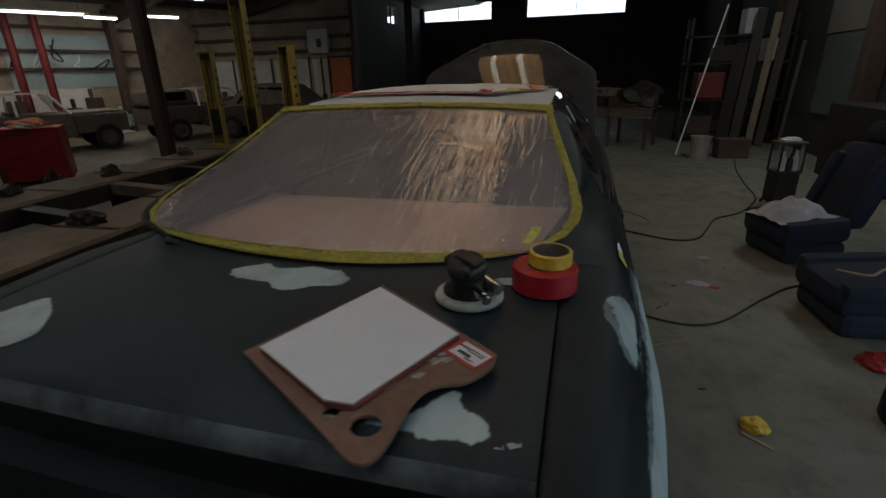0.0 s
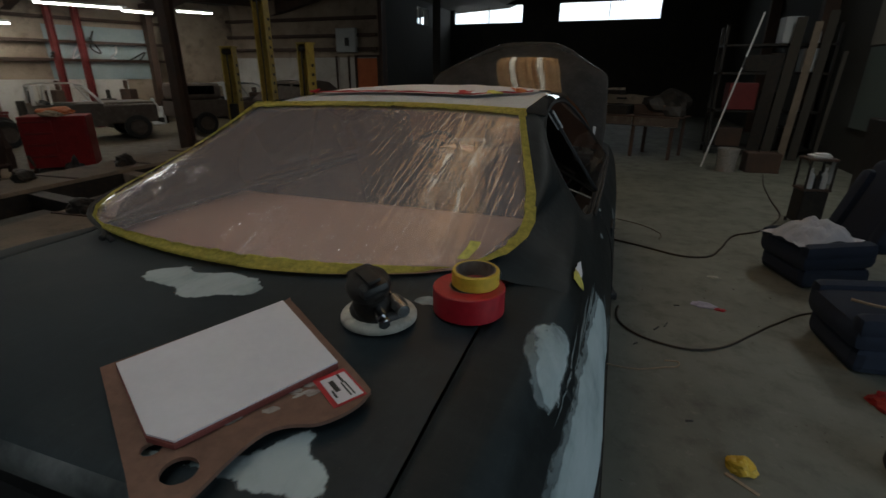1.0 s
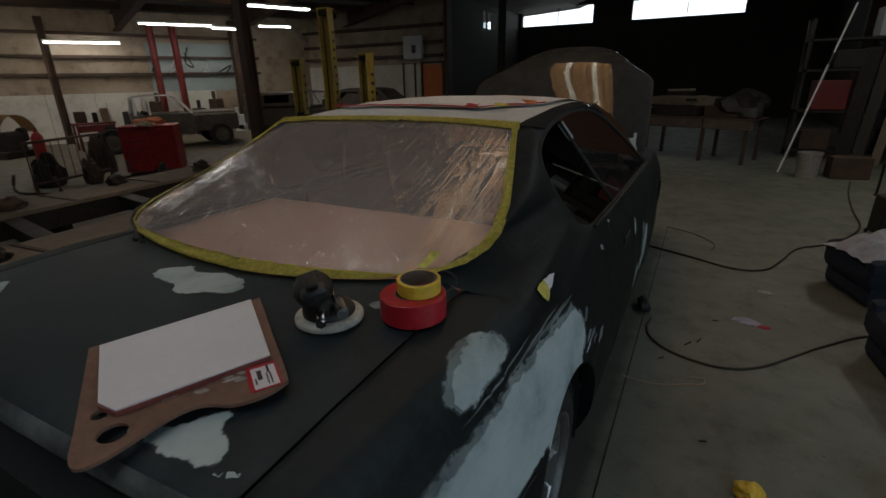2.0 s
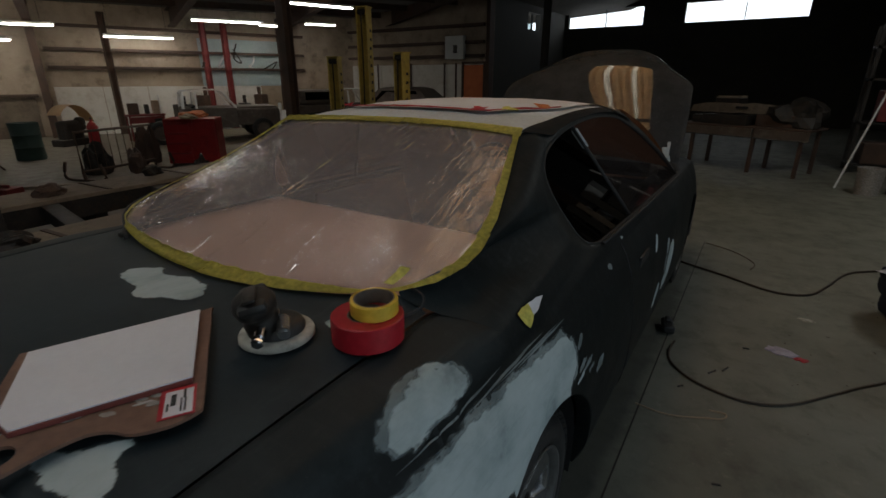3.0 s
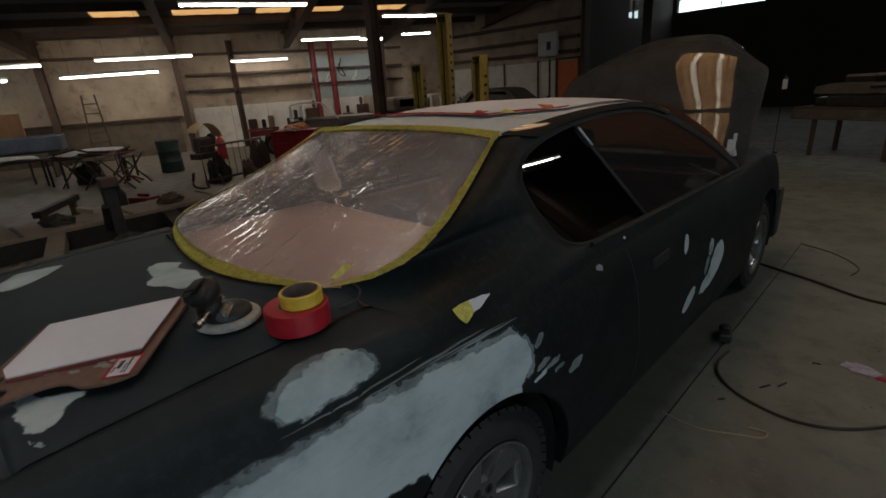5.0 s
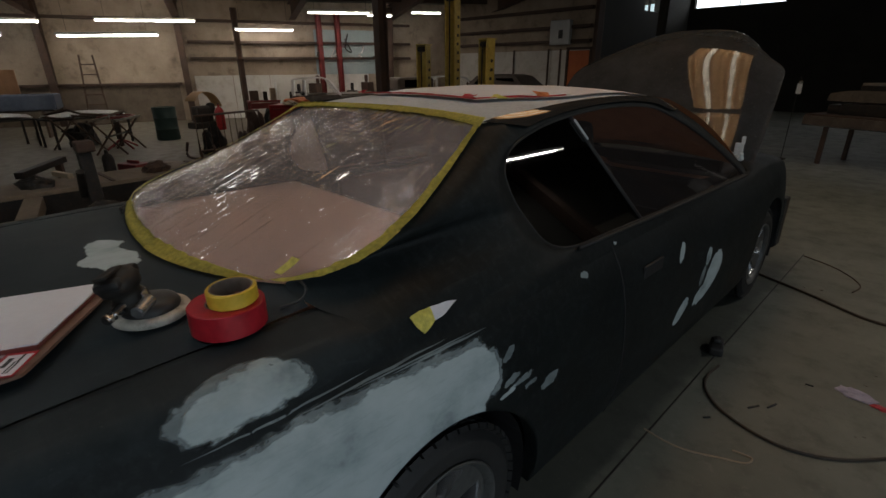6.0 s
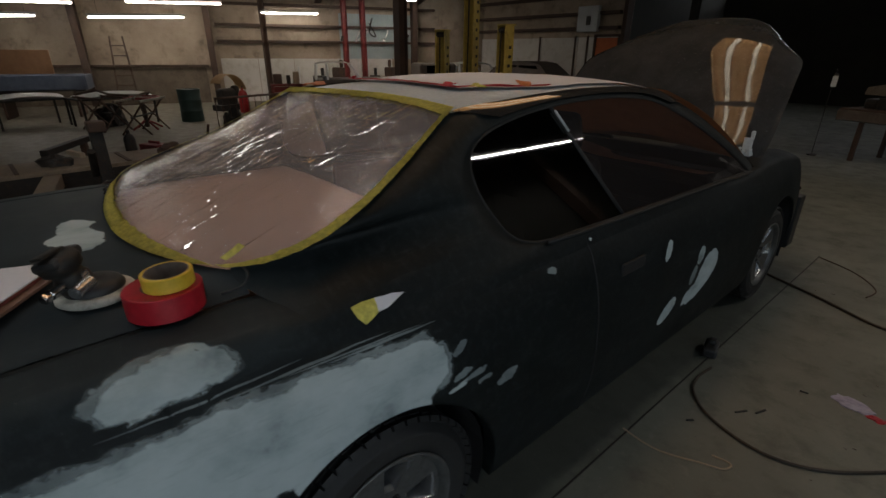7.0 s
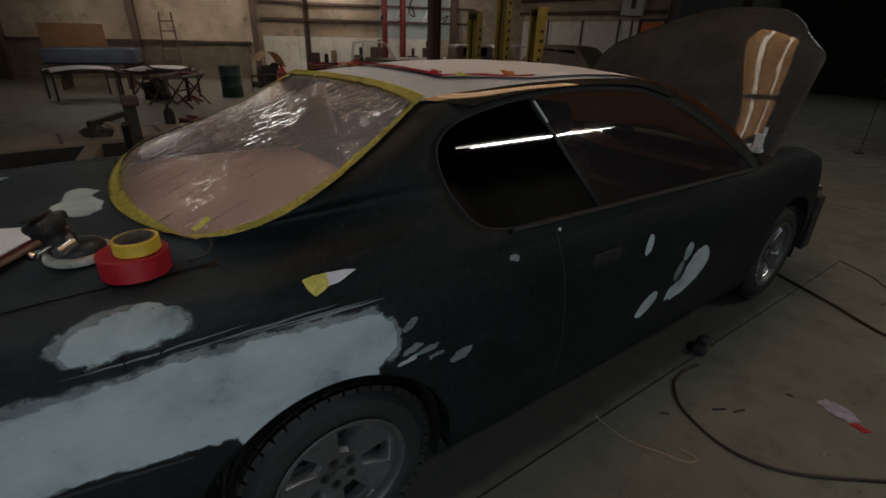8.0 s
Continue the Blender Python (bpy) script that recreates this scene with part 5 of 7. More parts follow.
part("lever", bm, "blackiron", sander, "black throttle lever", True)
bm = cyl(bmesh.new(), (-0.020, -0.030, 0.050), (-0.028, -0.084, 0.044), 0.013, 0.011, 16)
cyl(bm, (-0.028, -0.082, 0.044), (-0.031, -0.104, 0.042), 0.008, n=12)
cyl(bm, (-0.030, -0.094, 0.043), (-0.031, -0.100, 0.042), 0.012, n=6)
part("air_inlet", bm, "chrome", sander, "steel air inlet", True)
bm = cyl(bmesh.new(), (0.016, -0.030, 0.050), (0.018, -0.080, 0.046), 0.015, 0.013, 16)
cyl(bm, (0.018, -0.078, 0.046), (0.018, -0.082, 0.0455), 0.009, n=12)
part("exhaust", bm, "alloy", sander, "grey exhaust stub", True)
part("label_plate", boxes(((0.037, -0.004, 0.062), (0.003, 0.020, 0.018)), m=lean, bevel=0.001), "alloy", sander, "small grey metal label")


def tape_roll(name, label, c, r, hole, h, mat, coremat, tilt=0):
    ob = thing(name, label, "tape roll", pose(*c, tilt, 0, 15), "tape rolls on the trunk")
    prof = [(hole + 0.003, 0.0), (r - 0.002, 0.0), (r, 0.002), (r, h - 0.002), (r - 0.002, h), (hole + 0.003, h)]
    part("tape", lathe(bmesh.new(), prof, 48, closed=True), mat, ob, "", True)
    part("core", lathe(bmesh.new(), [(hole, 0.0), (hole + 0.003, 0.0), (hole + 0.003, h), (hole, h)], 40, closed=True), coremat, ob, "cardboard core", True)


tape_roll("red_tape_roll", "thick red tape roll lying flat on the trunk lid", (0.628, 0.785, 1.033), 0.076, 0.039, 0.055, "redtape", "core")
tape_roll("yellow_tape_roll", "yellow masking tape roll resting on the red roll", (0.638, 0.797, 1.0895), 0.050, 0.040, 0.033, "rolltape", "core", 2)

# tape scrap on the quarter panel, half yellow and half pale
scrap = thing("tape_scrap", "small torn tape scrap, yellow and white, stuck on the quarter panel", "tape")


YELLOW_END = [(1.118, 0.992), (1.126, 0.968), (1.140, 0.952), (1.160, 0.958), (1.182, 0.966), (1.184, 0.995), (1.150, 0.996)]
PALE_END = [(1.180, 0.966), (1.205, 0.967), (1.235, 0.977), (1.266, 0.988), (1.235, 0.993), (1.184, 0.995)]
for nm, pts, mat, lab in (("yellow_half", YELLOW_END, "tape", "yellow tape end"), ("white_half", PALE_END, "paper", "pale paper end")):
    bm = laid_on(SIDE_SKIN, "side", pts, 0.006, 0.012)
    for v in bm.verts:
        v.co.x += 0.003 * noise.noise(v.co * 45)
    bmesh.ops.solidify(bm, geom=bm.faces[:], thickness=0.0008)
    part(nm, bm, mat, scrap, lab)

# sheet on the roof, with its taped border
sheet = thing("masking_sheet", "white masking paper on the roof with red and yellow tape", "masking paper")


def roof_point(x, y, lift):
    hx, z = roof_row(y)
    u = max(-1, min(1, x / hx))
    return (x, y, z + (0.010 + 0.016 * min(1, max(0, (y - 1.7) / 0.6))) * (1 - abs(u) ** 2.4) + lift)


rows = []
for i in range(16):
    v = i / 15
    row = []
    for j in range(31):
        u = -1 + j / 15
        y0 = 1.93 - 0.02 * u + 0.03 * noise.noise(Vector((u * 3, 0, 1)))
        y0 += 0.9 * max(0, u - 0.60) ** 1.2
        y = y0 + (3.0 - y0) * v
        x = 0.50 * u
        row.append(roof_point(x, y, 0.010 + 0.006 * noise.noise(Vector((u * 5, v * 6, 3)))))
    rows.append(row)
part("sheet", grid(bmesh.new(), rows), "paper", sheet, "white masking paper", "all")
edge_rows = [[Vector(p) + Vector((0, -0.009 + 0.006 * noise.noise(Vector((k * 0.7, 0, 9))), 0.004)), Vector(p) + Vector((0, 0.002, 0.010 + 0.005 * noise.noise(Vector((k * 0.5, 2, 9))))), Vector(p) + Vector((0, 0.012, 0.005))] for k, p in enumerate(rows[0])]
bm = grid(bmesh.new(), edge_rows)
bmesh.ops.solidify(bm, geom=bm.faces[:], thickness=0.003)
part("red_border", bm, "redtape", sheet, "red tape border")
random.seed(3)
for nm, cx, cy, mat, s in (("red_scrap", 0.27, 1.90, "redtape", 0.026), ("yellow_scrap", 0.38, 1.94, "tape", 0.026), ("red_scrap", -0.48, 1.93, "redtape", 0.02), ("orange_scrap", 0.45, 2.12, "orange", 0.025)):
    g = [[Vector(roof_point(cx + s * (a - 1.5) * 0.8 + 0.01 * random.uniform(-1, 1), cy + s * 0.5 * (b - 1) + 0.008 * random.uniform(-1, 1), 0.016 + random.random() * 0.018)) for a in range(4)] for b in range(3)]
    part(nm, grid(bmesh.new(), g), mat, sheet, "crumpled tape scrap")

# tape tab lifting off the lower corner of the window
tab = [[rear_glass(0.90 + 0.02 * a - 0.012 * b, 0.085 + 0.022 * b, 0.024 + 0.006 * b) for a in range(3)] for b in range(4)]
solid("tape_tab", grid(bmesh.new(), tab), "tape", "loose yellow tape end curling up at the window corner", "tape")
bm = tube(bmesh.new(), smooth_path([rear_glass(-q, v, 0.010) for q, v in ((0.93, -0.035), (1.0, -0.005), (1.035, 0.06), (1.045, 0.14), (1.04, 0.24), (1.025, 0.34))], 4), 0.009, 8)
part("window_trim", bm, "black", car, "loose black rubber window trim", "all")
bm = tube(bmesh.new(), smooth_path([(0.615, 0.955, 1.078), (0.648, 0.955, 1.068), (0.660, 0.938, 1.052), (0.652, 0.915, 1.042), (0.638, 0.893, 1.036)], 5), 0.0035, 6)
part("window_trim", bm, "black", car, "loose black rubber window trim", "all")

# door details
part("door_seam", tube(bmesh.new(), [(side_x(2.035, z) + 0.0005, 2.035, z) for z in [0.24 + 0.07 * k for k in range(11)]], 0.0035, 5), "darkin", car, "dark door gap")
part("door_dot", cyl(bmesh.new(), (0.848, 2.052, 0.945), (0.858, 2.052, 0.945), 0.006, n=8), "primer", car, "pale paint chip")
part("door_handle_hole", boxes(((side_x(2.28, 0.80) + 0.001, 2.28, 0.80), (0.012, 0.17, 0.05)), bevel=0.005), "darkin", car, "empty door handle recess")
part("belt_molding", tube(bmesh.new(), [(p[0] + 0.012, p[1], p[2] - 0.002) for p in PANE[:6]], 0.007, 8), "rubber", car, "black belt molding", "all")
part("front_turn_lens", boxes(((0.80, 4.83, 0.60), (0.06, 0.16, 0.10)), bevel=0.02), "chrome", car, "bare lamp housing")
part("bumper_bracket", boxes(((0.86, 4.76, 0.42), (0.05, 0.12, 0.38)), ((0.84, 4.83, 0.30), (0.04, 0.08, 0.22)), bevel=0.01), "black", car, "black bumper bracket hanging free")

# ---- floor, beside the car ----
def hose(name, pts, r, mat, label, category="hose"):
    return solid(name, tube(bmesh.new(), smooth_path([(x, y, z + r) for x, y, z in pts], 8), r, 8), mat, label, category, smooth="all")


hose("air_hose", [(0.70, 4.70, 0), (0.93, 4.60, 0), (1.22, 4.47, 0), (1.55, 4.31, 0), (1.78, 4.38, 0), (1.92, 4.66, 0), (2.1, 5.1, 0), (2.42, 5.42, 0), (2.75, 6.1, 0), (2.85, 6.9, 0), (3.0, 7.9, 0), (3.2, 8.8, 0)], 0.009, "oldhose", "dark brown rubber air hose snaking over the floor")
hose("air_hose", [(1.04, 3.10, 0), (1.03, 2.95, 0), (1.07, 2.82, 0), (1.2, 2.70, 0), (1.42, 2.65, 0), (1.62, 2.74, 0), (1.83, 2.98, 0), (2.0, 3.18, 0), (2.3, 3.45, 0), (2.9, 3.6, 0)], 0.007, "oldhose", "thin brown-black air hose curving round on the floor")
hose("cord", [(0.97, 2.34, 0), (1.07, 2.33, 0), (1.16, 2.345, 0), (1.27, 2.40, 0), (1.35, 2.44, 0), (1.36, 2.49, 0), (1.29, 2.48, 0)], 0.004, "wood", "thin pale cord lying on the floor", "cord")
hose("cord", [(1.0, 5.35, 0), (1.25, 5.2, 0), (1.42, 4.95, 0), (1.4, 4.75, 0)], 0.004, "rust", "thin brown cord on the floor", "cord")
bm = boxes(((0, 0, 0.03), (0.07, 0.15, 0.05)), ((0, 0.02, 0.065), (0.04, 0.06, 0.03)), bevel=0.012)
solid("jack_pad", bm, "black", "small black rubber block on the floor by the sill", "block", pose(0.975, 3.25, 0, 0, 0, 15))
random.seed(11)


def crumple(name, c, s, mat, label, category="litter", flat=0.5, seed=0, turn=0, base=Matrix()):
    bm = bmesh.new()
    bmesh.ops.create_icosphere(bm, subdivisions=3, radius=1)
    for v in bm.verts:
        n = noise.noise(v.co * 1.6 + Vector((seed, 0, 0))) + 0.5 * noise.noise(v.co * 4 + Vector((0, seed, 0)))
        v.co = v.co * (1 + 0.42 * n)
        v.co = Vector((v.co.x * s[0], v.co.y * s[1], max(0.0, (v.co.z * flat + 0.35 * flat)) * s[2]))
    return solid(name, bm, mat, label, category, base @ pose(*c, 0, 0, turn))


crumple("rag", (1.52, 1.735, 0), (0.055, 0.045, 0.07), "rolltape", "crumpled yellow rag on the concrete floor", "rag", seed=1)
solid("paper_strip", boxes(((0, 0, 0.003), (0.13, 0.016, 0.003))), "wood", "thin torn paper strip on the floor", "litter", pose(1.51, 1.65, 0, 0, 0, -38))
crumple("paper_scrap", (1.60, 3.32, 0), (0.075, 0.05, 0.022), "lilac", "crumpled lilac paper scrap on the floor", seed=4, turn=-8)
crumple("red_paper_scrap", (1.695, 3.28, 0), (0.034, 0.02, 0.016), "redtape", "small red paper scrap on the floor", seed=5)
crumple("paper_scrap", (1.75, 3.9, 0), (0.05, 0.02, 0.012), "padwhite", "small pale paper scrap on the floor", seed=6)
for x, y, a in ((1.36, 1.98, 20), (1.33, 2.93, 70), (1.27, 2.86, 60), (1.42, 3.25, 10), (1.14, 2.62, 50)):
    solid("debris", boxes(((0, 0, 0.004), (0.035 + 0.03 * (a > 55), 0.008, 0.006)), bevel=0.001), "black", "small dark debris on the floor", "debris", pose(x, y, 0, 0, 0, a), "floor debris")
random.seed(23)
bm = bmesh.new()
for k in range(150):
    x, y, r = random.uniform(0.95, 2.6), random.uniform(0.6, 5.2), random.uniform(0.002, 0.009)
    a = random.uniform(0, 6.3)
    prism(bm, [(x + r * random.uniform(0.5, 1.5) * math.cos(a + q), y + r * random.uniform(0.3, 0.8) * math.sin(a + q)) for q in (0, 1.2, 2.3, 3.4, 4.6)], 0.0, 0.001 + random.random() * 0.003)
solid("floor_crumbs", bm, "creampanel", "pale crumbs of filler and paper scattered on concrete", "debris", kind="stuff")
setting("floor_joint", boxes(((0.988, 2.6, 0.001), (0.008, 5.6, 0.002))), "blackiron", "dark joint in the concrete slab", "floor joint")


# ---- right side of the hall ----
def bucket_seat(m, back, label):
    ob = thing("seat_chair", label, "chair", m, "loose car seats")
    bm = bmesh.new()
    box(bm, (0, 0, 0.24), (0.56, 0.54, 0.17), pose(0, 0, 0, 4, 0, 0), 0.06)
    part("cushion", bm, "navy", ob, "navy cloth cushion", True)
    for s in (-1, 1):
        part("bolster", box(bmesh.new(), (s * 0.23, 0.0, 0.30), (0.12, 0.52, 0.13), pose(0, 0, 0, 4, 0, 0), 0.05), "navy", ob, "", True)
    part("base", boxes(((0, 0, 0.09), (0.53, 0.50, 0.17)), bevel=0.05), "navy", ob, "dark seat base")
    t = Matrix.Translation((0, 0.27, 0.28)) @ pose(0, 0, 0, back, 0, 0)
    bm = bmesh.new()
    box(bm, (0, 0.02, 0.33), (0.52, 0.13, 0.66), t, 0.055)
    part("backrest", bm, "navy", ob, "navy cloth backrest", True)
    for s in (-1, 1):
        part("back_bolster", box(bmesh.new(), (s * 0.21, -0.04, 0.30), (0.11, 0.12, 0.52), t, 0.045), "navy", ob, "", True)
    bm = bmesh.new()
    box(bm, (0, 0.02, 0.76), (0.27, 0.11, 0.17), t, 0.045)
    part("headrest", bm, "navy", ob, "", True)
    return ob


bucket_seat(pose(2.47, 4.18, 0, 0, 0, -72), -20, "navy cloth car seat standing upright on the floor")
bucket_seat(pose(2.43, 2.96, 0, 0, 0, -84), -75, "navy cloth car seat with its back folded flat")
rows = []
for i in range(25):
    row = []
    for j in range(25):
        a, b = i / 24 - 0.5, j / 24 - 0.5
        q = Vector((a * 3.1, b * 3.1, 4.0))
        h = (0.10 + 0.10 * abs(noise.noise(q)) + 0.03 * abs(noise.noise(q * 2.3))) * max(0, 1 - 3.4 * (a * a + b * b))
        row.append((0.50 * a * (1 + 0.18 * noise.noise(Vector((b * 5, 1, 0)))), 0.42 * b * (1 + 0.2 * noise.noise(Vector((a * 5, 2, 0)))), max(0.0, h) + 0.004))
    rows.append(row)
bm = grid(bmesh.new(), rows)
bmesh.ops.solidify(bm, geom=bm.faces[:], thickness=0.003)
solid("cloth", bm, "paper", "white crumpled plastic bag lying on the seat", "bag", pose(2.40, 4.15, 0.345, 0, -4, 24))
hose("seat_belt", [(2.20, 2.86, 0.355), (2.32, 2.76, 0.372), (2.47, 2.90, 0.365), (2.60, 2.84, 0.34)], 0.008, "wood", "pale cord lying over the seat", "cord")
crumple("rag", (2.32, 2.42, 0), (0.11, 0.09, 0.10), "redcab", "dark red rag on the floor", "rag", seed=12)
bm = lathe(bmesh.new(), [(0.0, 0.0), (0.14, 0.0), (0.15, 0.02), (0.15, 0.12), (0.13, 0.15), (0.0, 0.16)], 28)
solid("drain_pan", bm, "blackiron", "dark round pan on the floor", "pan", pose(2.22, 1.92, 0), smooth=True)

CART = pose(2.90, 5.88, 0, 0, 0, 10) @ Matrix.Diagonal((0.66, 0.66, 0.78, 1))
stand = thing("vacuum_cart", "dark wheeled tool cart loaded with bottles and a white lid", "tool cart", CART)
part("cabinet", boxes(((0, 0, 0.26), (0.36, 0.34, 0.44)), bevel=0.02), "blackiron", stand)
for z in (0.50, 0.90):
    part("shelf", boxes(((0, 0, z), (0.40, 0.36, 0.03)), bevel=0.006), "rust", stand)
for sx in (-0.18, 0.18):
    for sy in (-0.16, 0.16):
        part("post", boxes(((sx, sy, 0.70), (0.025, 0.025, 0.40))), "blackiron", stand)
        part("caster", cyl(bmesh.new(), (sx - 0.012, sy, 0.03), (sx + 0.012, sy, 0.03), 0.03, n=14), "rubber", stand)
part("lid", boxes(((0, 0, 0.935), (0.26, 0.22, 0.035)), bevel=0.012), "white", stand, "white lid")
part("top_tray", boxes(((0.02, -0.01, 0.9615), (0.18, 0.16, 0.02)), bevel=0.008), "white", stand, "pale top tray")


def bottle(m, h, r, mat, label):
    prof = [(0, 0), (r, 0), (r, h * 0.62), (r * 0.8, h * 0.72), (r * 0.34, h * 0.8), (r * 0.34, h), (0, h)]
    return solid("bottle", lathe(bmesh.new(), prof, 20), mat, label, "bottle", m, "bottles on the cart", smooth=True)


for x, y, h, r, mat in ((-0.10, -0.09, 0.27, 0.05, "white"), (0.0, -0.11, 0.24, 0.045, "black"), (0.10, -0.08, 0.28, 0.05, "white"), (-0.03, 0.06, 0.22, 0.05, "primer")):
    bottle(CART @ pose(x, y, 0.515), h, r, mat, ("white" if mat == "white" else "grey" if mat == "primer" else "black") + " plastic bottle standing on the cart shelf")
solid("hanging_towel", boxes(((0, 0, 0), (0.02, 0.12, 0.34)), bevel=0.006), "primer", "pale towel hanging on the cart", "towel", CART @ pose(0.215, -0.02, 0.74, 0, 5, 0))


def pail(m, r, h, mat, label):
    ob = thing("bucket", label, "bucket", m)
    part("pail", lathe(bmesh.new(), [(0, 0), (r * 0.86, 0), (r, h), (r * 1.05, h), (r * 1.05, h - 0.03), (r * 0.97, h - 0.01), (r * 0.83, 0.02), (0, 0.02)], 28), mat, ob, "", True)
    part("handle", tube(bmesh.new(), [(r * 1.02 * math.cos(math.pi * k / 10), 0.02 - 0.05 * math.sin(math.pi * k / 10), h - 0.03 - 0.14 * math.sin(math.pi * k / 10)) for k in range(11)], 0.004, 6), "chrome", ob, "wire handle")
    return ob


pail(pose(2.68, 9.0, 0), 0.16, 0.38, "smear", "dirty pale plastic bucket on the floor")
bm = boxes(((0, 0, 0.16), (0.5, 0.3, 0.32)), bevel=0.01)
solid("wooden_crate", bm, "rust", "dark wooden crate on the floor beside the bucket", "crate", pose(3.2, 9.15, 0, 0, 0, 5))
ob = thing("squeegee_pole", "long pale pole leaning against the side clutter", "pole")
part("shaft", cyl(bmesh.new(), (2.34, 9.2, 0.02), (2.98, 10.0, 2.5), 0.014, n=10), "white", ob, "", True)
part("grip", cyl(bmesh.new(), (2.757, 9.72, 1.63), (2.80, 9.776, 1.80), 0.02, n=10), "black", ob, "black grip", True)
# oldwood planks carry the dim light of this corner in their colour
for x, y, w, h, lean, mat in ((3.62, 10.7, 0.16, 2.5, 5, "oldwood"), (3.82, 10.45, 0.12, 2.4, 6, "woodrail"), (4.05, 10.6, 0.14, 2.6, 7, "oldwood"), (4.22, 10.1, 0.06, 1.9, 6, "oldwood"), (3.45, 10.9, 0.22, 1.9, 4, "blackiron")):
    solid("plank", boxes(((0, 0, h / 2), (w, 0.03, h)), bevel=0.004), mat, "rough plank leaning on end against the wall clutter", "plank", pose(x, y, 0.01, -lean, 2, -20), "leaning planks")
rack = thing("storage_rack", "dark steel rack with boxes along the side wall", "rack", pose(3.55, 11.3, 0))
for sx in (-0.9, 0.9):
    for sy in (-0.25, 0.25):
        part("upright", boxes(((sx, sy, 1.2), (0.05, 0.05, 2.4))), "blackiron", rack)
for z in (0.15, 0.85, 1.55, 2.05):
    part("shelf", boxes(((0, 0, z), (1.85, 0.55, 0.04))), "blackiron", rack)
for x, y, z, s, mat, lab in ((3.1, 11.2, 0.88, (0.5, 0.4, 0.5), "redsteel", "dull red metal box on the rack"), (3.65, 11.2, 0.88, (0.35, 0.35, 0.35), "rust", "brown box on the rack"), (4.1, 11.15, 1.58, (0.3, 0.3, 0.4), "primer", "grey box on the rack"),
                             (3.3, 11.2, 1.58, (0.45, 0.35, 0.3), "blackiron", "black box on the rack"), (3.7, 11.2, 2.075, (0.3, 0.3, 0.45), "primer", "grey box on top of the rack"), (3.0, 11.2, 0.175, (0.45, 0.4, 0.35), "rust", "rusty box on the low shelf"), (3.9, 11.2, 0.175, (0.5, 0.4, 0.4), "blackiron", "black case on the low shelf")):
    solid("storage_box", boxes(((0, 0, s[2] / 2), s), bevel=0.012), mat, lab, "box", pose(x, y, z, 0, 0, 7 * math.sin(x * 9)), "boxes on the rack")
solid("jar", lathe(bmesh.new(), [(0, 0), (0.06, 0), (0.065, 0.16), (0.05, 0.2), (0.0, 0.2)], 20), "white", "white plastic jar on top of the rack", "jar", pose(4.15, 11.2, 2.075), smooth=True)
setting("wall_panel_cream", boxes(((4.585, 9.2, 2.45), (0.03, 1.7, 0.95)), bevel=0.004), "creampanel", "dull cream panel on the side wall", "wall panel")
setting("wall_panel_green", boxes(((4.585, 9.2, 1.32), (0.03, 1.6, 1.25)), bevel=0.004), "greenpanel", "grey-green panel on the side wall", "wall panel")
for y in (5.0, 8.1, 11.9, 16.0):
    setting("side_column", boxes(((4.45, y, 2.6), (0.25, 0.22, 5.2)), bevel=0.01), "rust", "dark steel column at the side wall", "column")
solid("workbench_cabinet", boxes(((0, 0, 0.5), (0.55, 1.6, 1.0)), bevel=0.02), "blackiron", "black steel cabinet against the side wall", "cabinet", pose(4.28, 7.1, 0))

BENCH = pose(0.2, 10.4, 0, 0, 0, -20)  # its front leg; x along the front edge
bench = thing("work_bench", "dark steel work bench with scuffed apron, loaded with car parts", "bench", BENCH)
part("top", boxes(((0.75, 0.40, 0.765), (2.2, 0.84, 0.03)), bevel=0.006), "rust", bench, "scuffed brown bench top")
part("apron", boxes(((0.32, -0.02, 0.68), (1.36, 0.02, 0.14)), ((1.45, -0.02, 0.68), (0.8, 0.02, 0.14)), bevel=0.004), "brownpaint", bench, "dusty pale brown apron")
part("edge_lip", boxes(((0.75, -0.03, 0.602), (2.2, 0.03, 0.016)), bevel=0.003), "alloy", bench, "worn bright steel lip")
for sx in (0.0, 1.04, 1.75):
    for sy in (0.02, 0.76):
        part("leg", boxes(((sx, sy, 0.375), (0.06, 0.05, 0.75)), bevel=0.004), "rust", bench, "dark steel leg")
for x, y, sx, sz, mat in ((0.45, 0.30, 0.8, 0.17, "blackiron"), (1.25, 0.35, 0.6, 0.20, "rust"), (0.05, 0.45, 0.5, 0.14, "blackiron")):
    solid("parts_carton", boxes(((0, 0, sz / 2), (sx, 0.34, sz)), bevel=0.015), mat, "dark carton of parts on the bench", "carton", BENCH @ pose(x, y, 0.78, 0, 0, 6 * math.sin(9 * x)), "cartons on the bench")
bc = thing("bumper_cover", "dusty tan bumper cover lying on the cartons on the bench", "car part", BENCH @ pose(0.52, 0.30, 0.975, 0, 0, 3))
rows = []
for i in range(19):
    u = -1 + i / 9
    rows.append([(0.80 * u, 0.10 * u * u + 0.02 * k, z * (1 - 0.35 * u ** 4) + 0.02 * noise.noise(Vector((u * 4, k, 3)))) for k, z in enumerate((0.0, 0.06, 0.13, 0.17))])
bm = grid(bmesh.new(), rows)
bmesh.ops.solidify(bm, geom=bm.faces[:], thickness=0.012)
part("skin", bm, "padbrown", bc, "", True)
part("slot", boxes(((0.12, 0.012, 0.10), (0.20, 0.03, 0.035)), bevel=0.006), "darkin", bc, "dark opening")
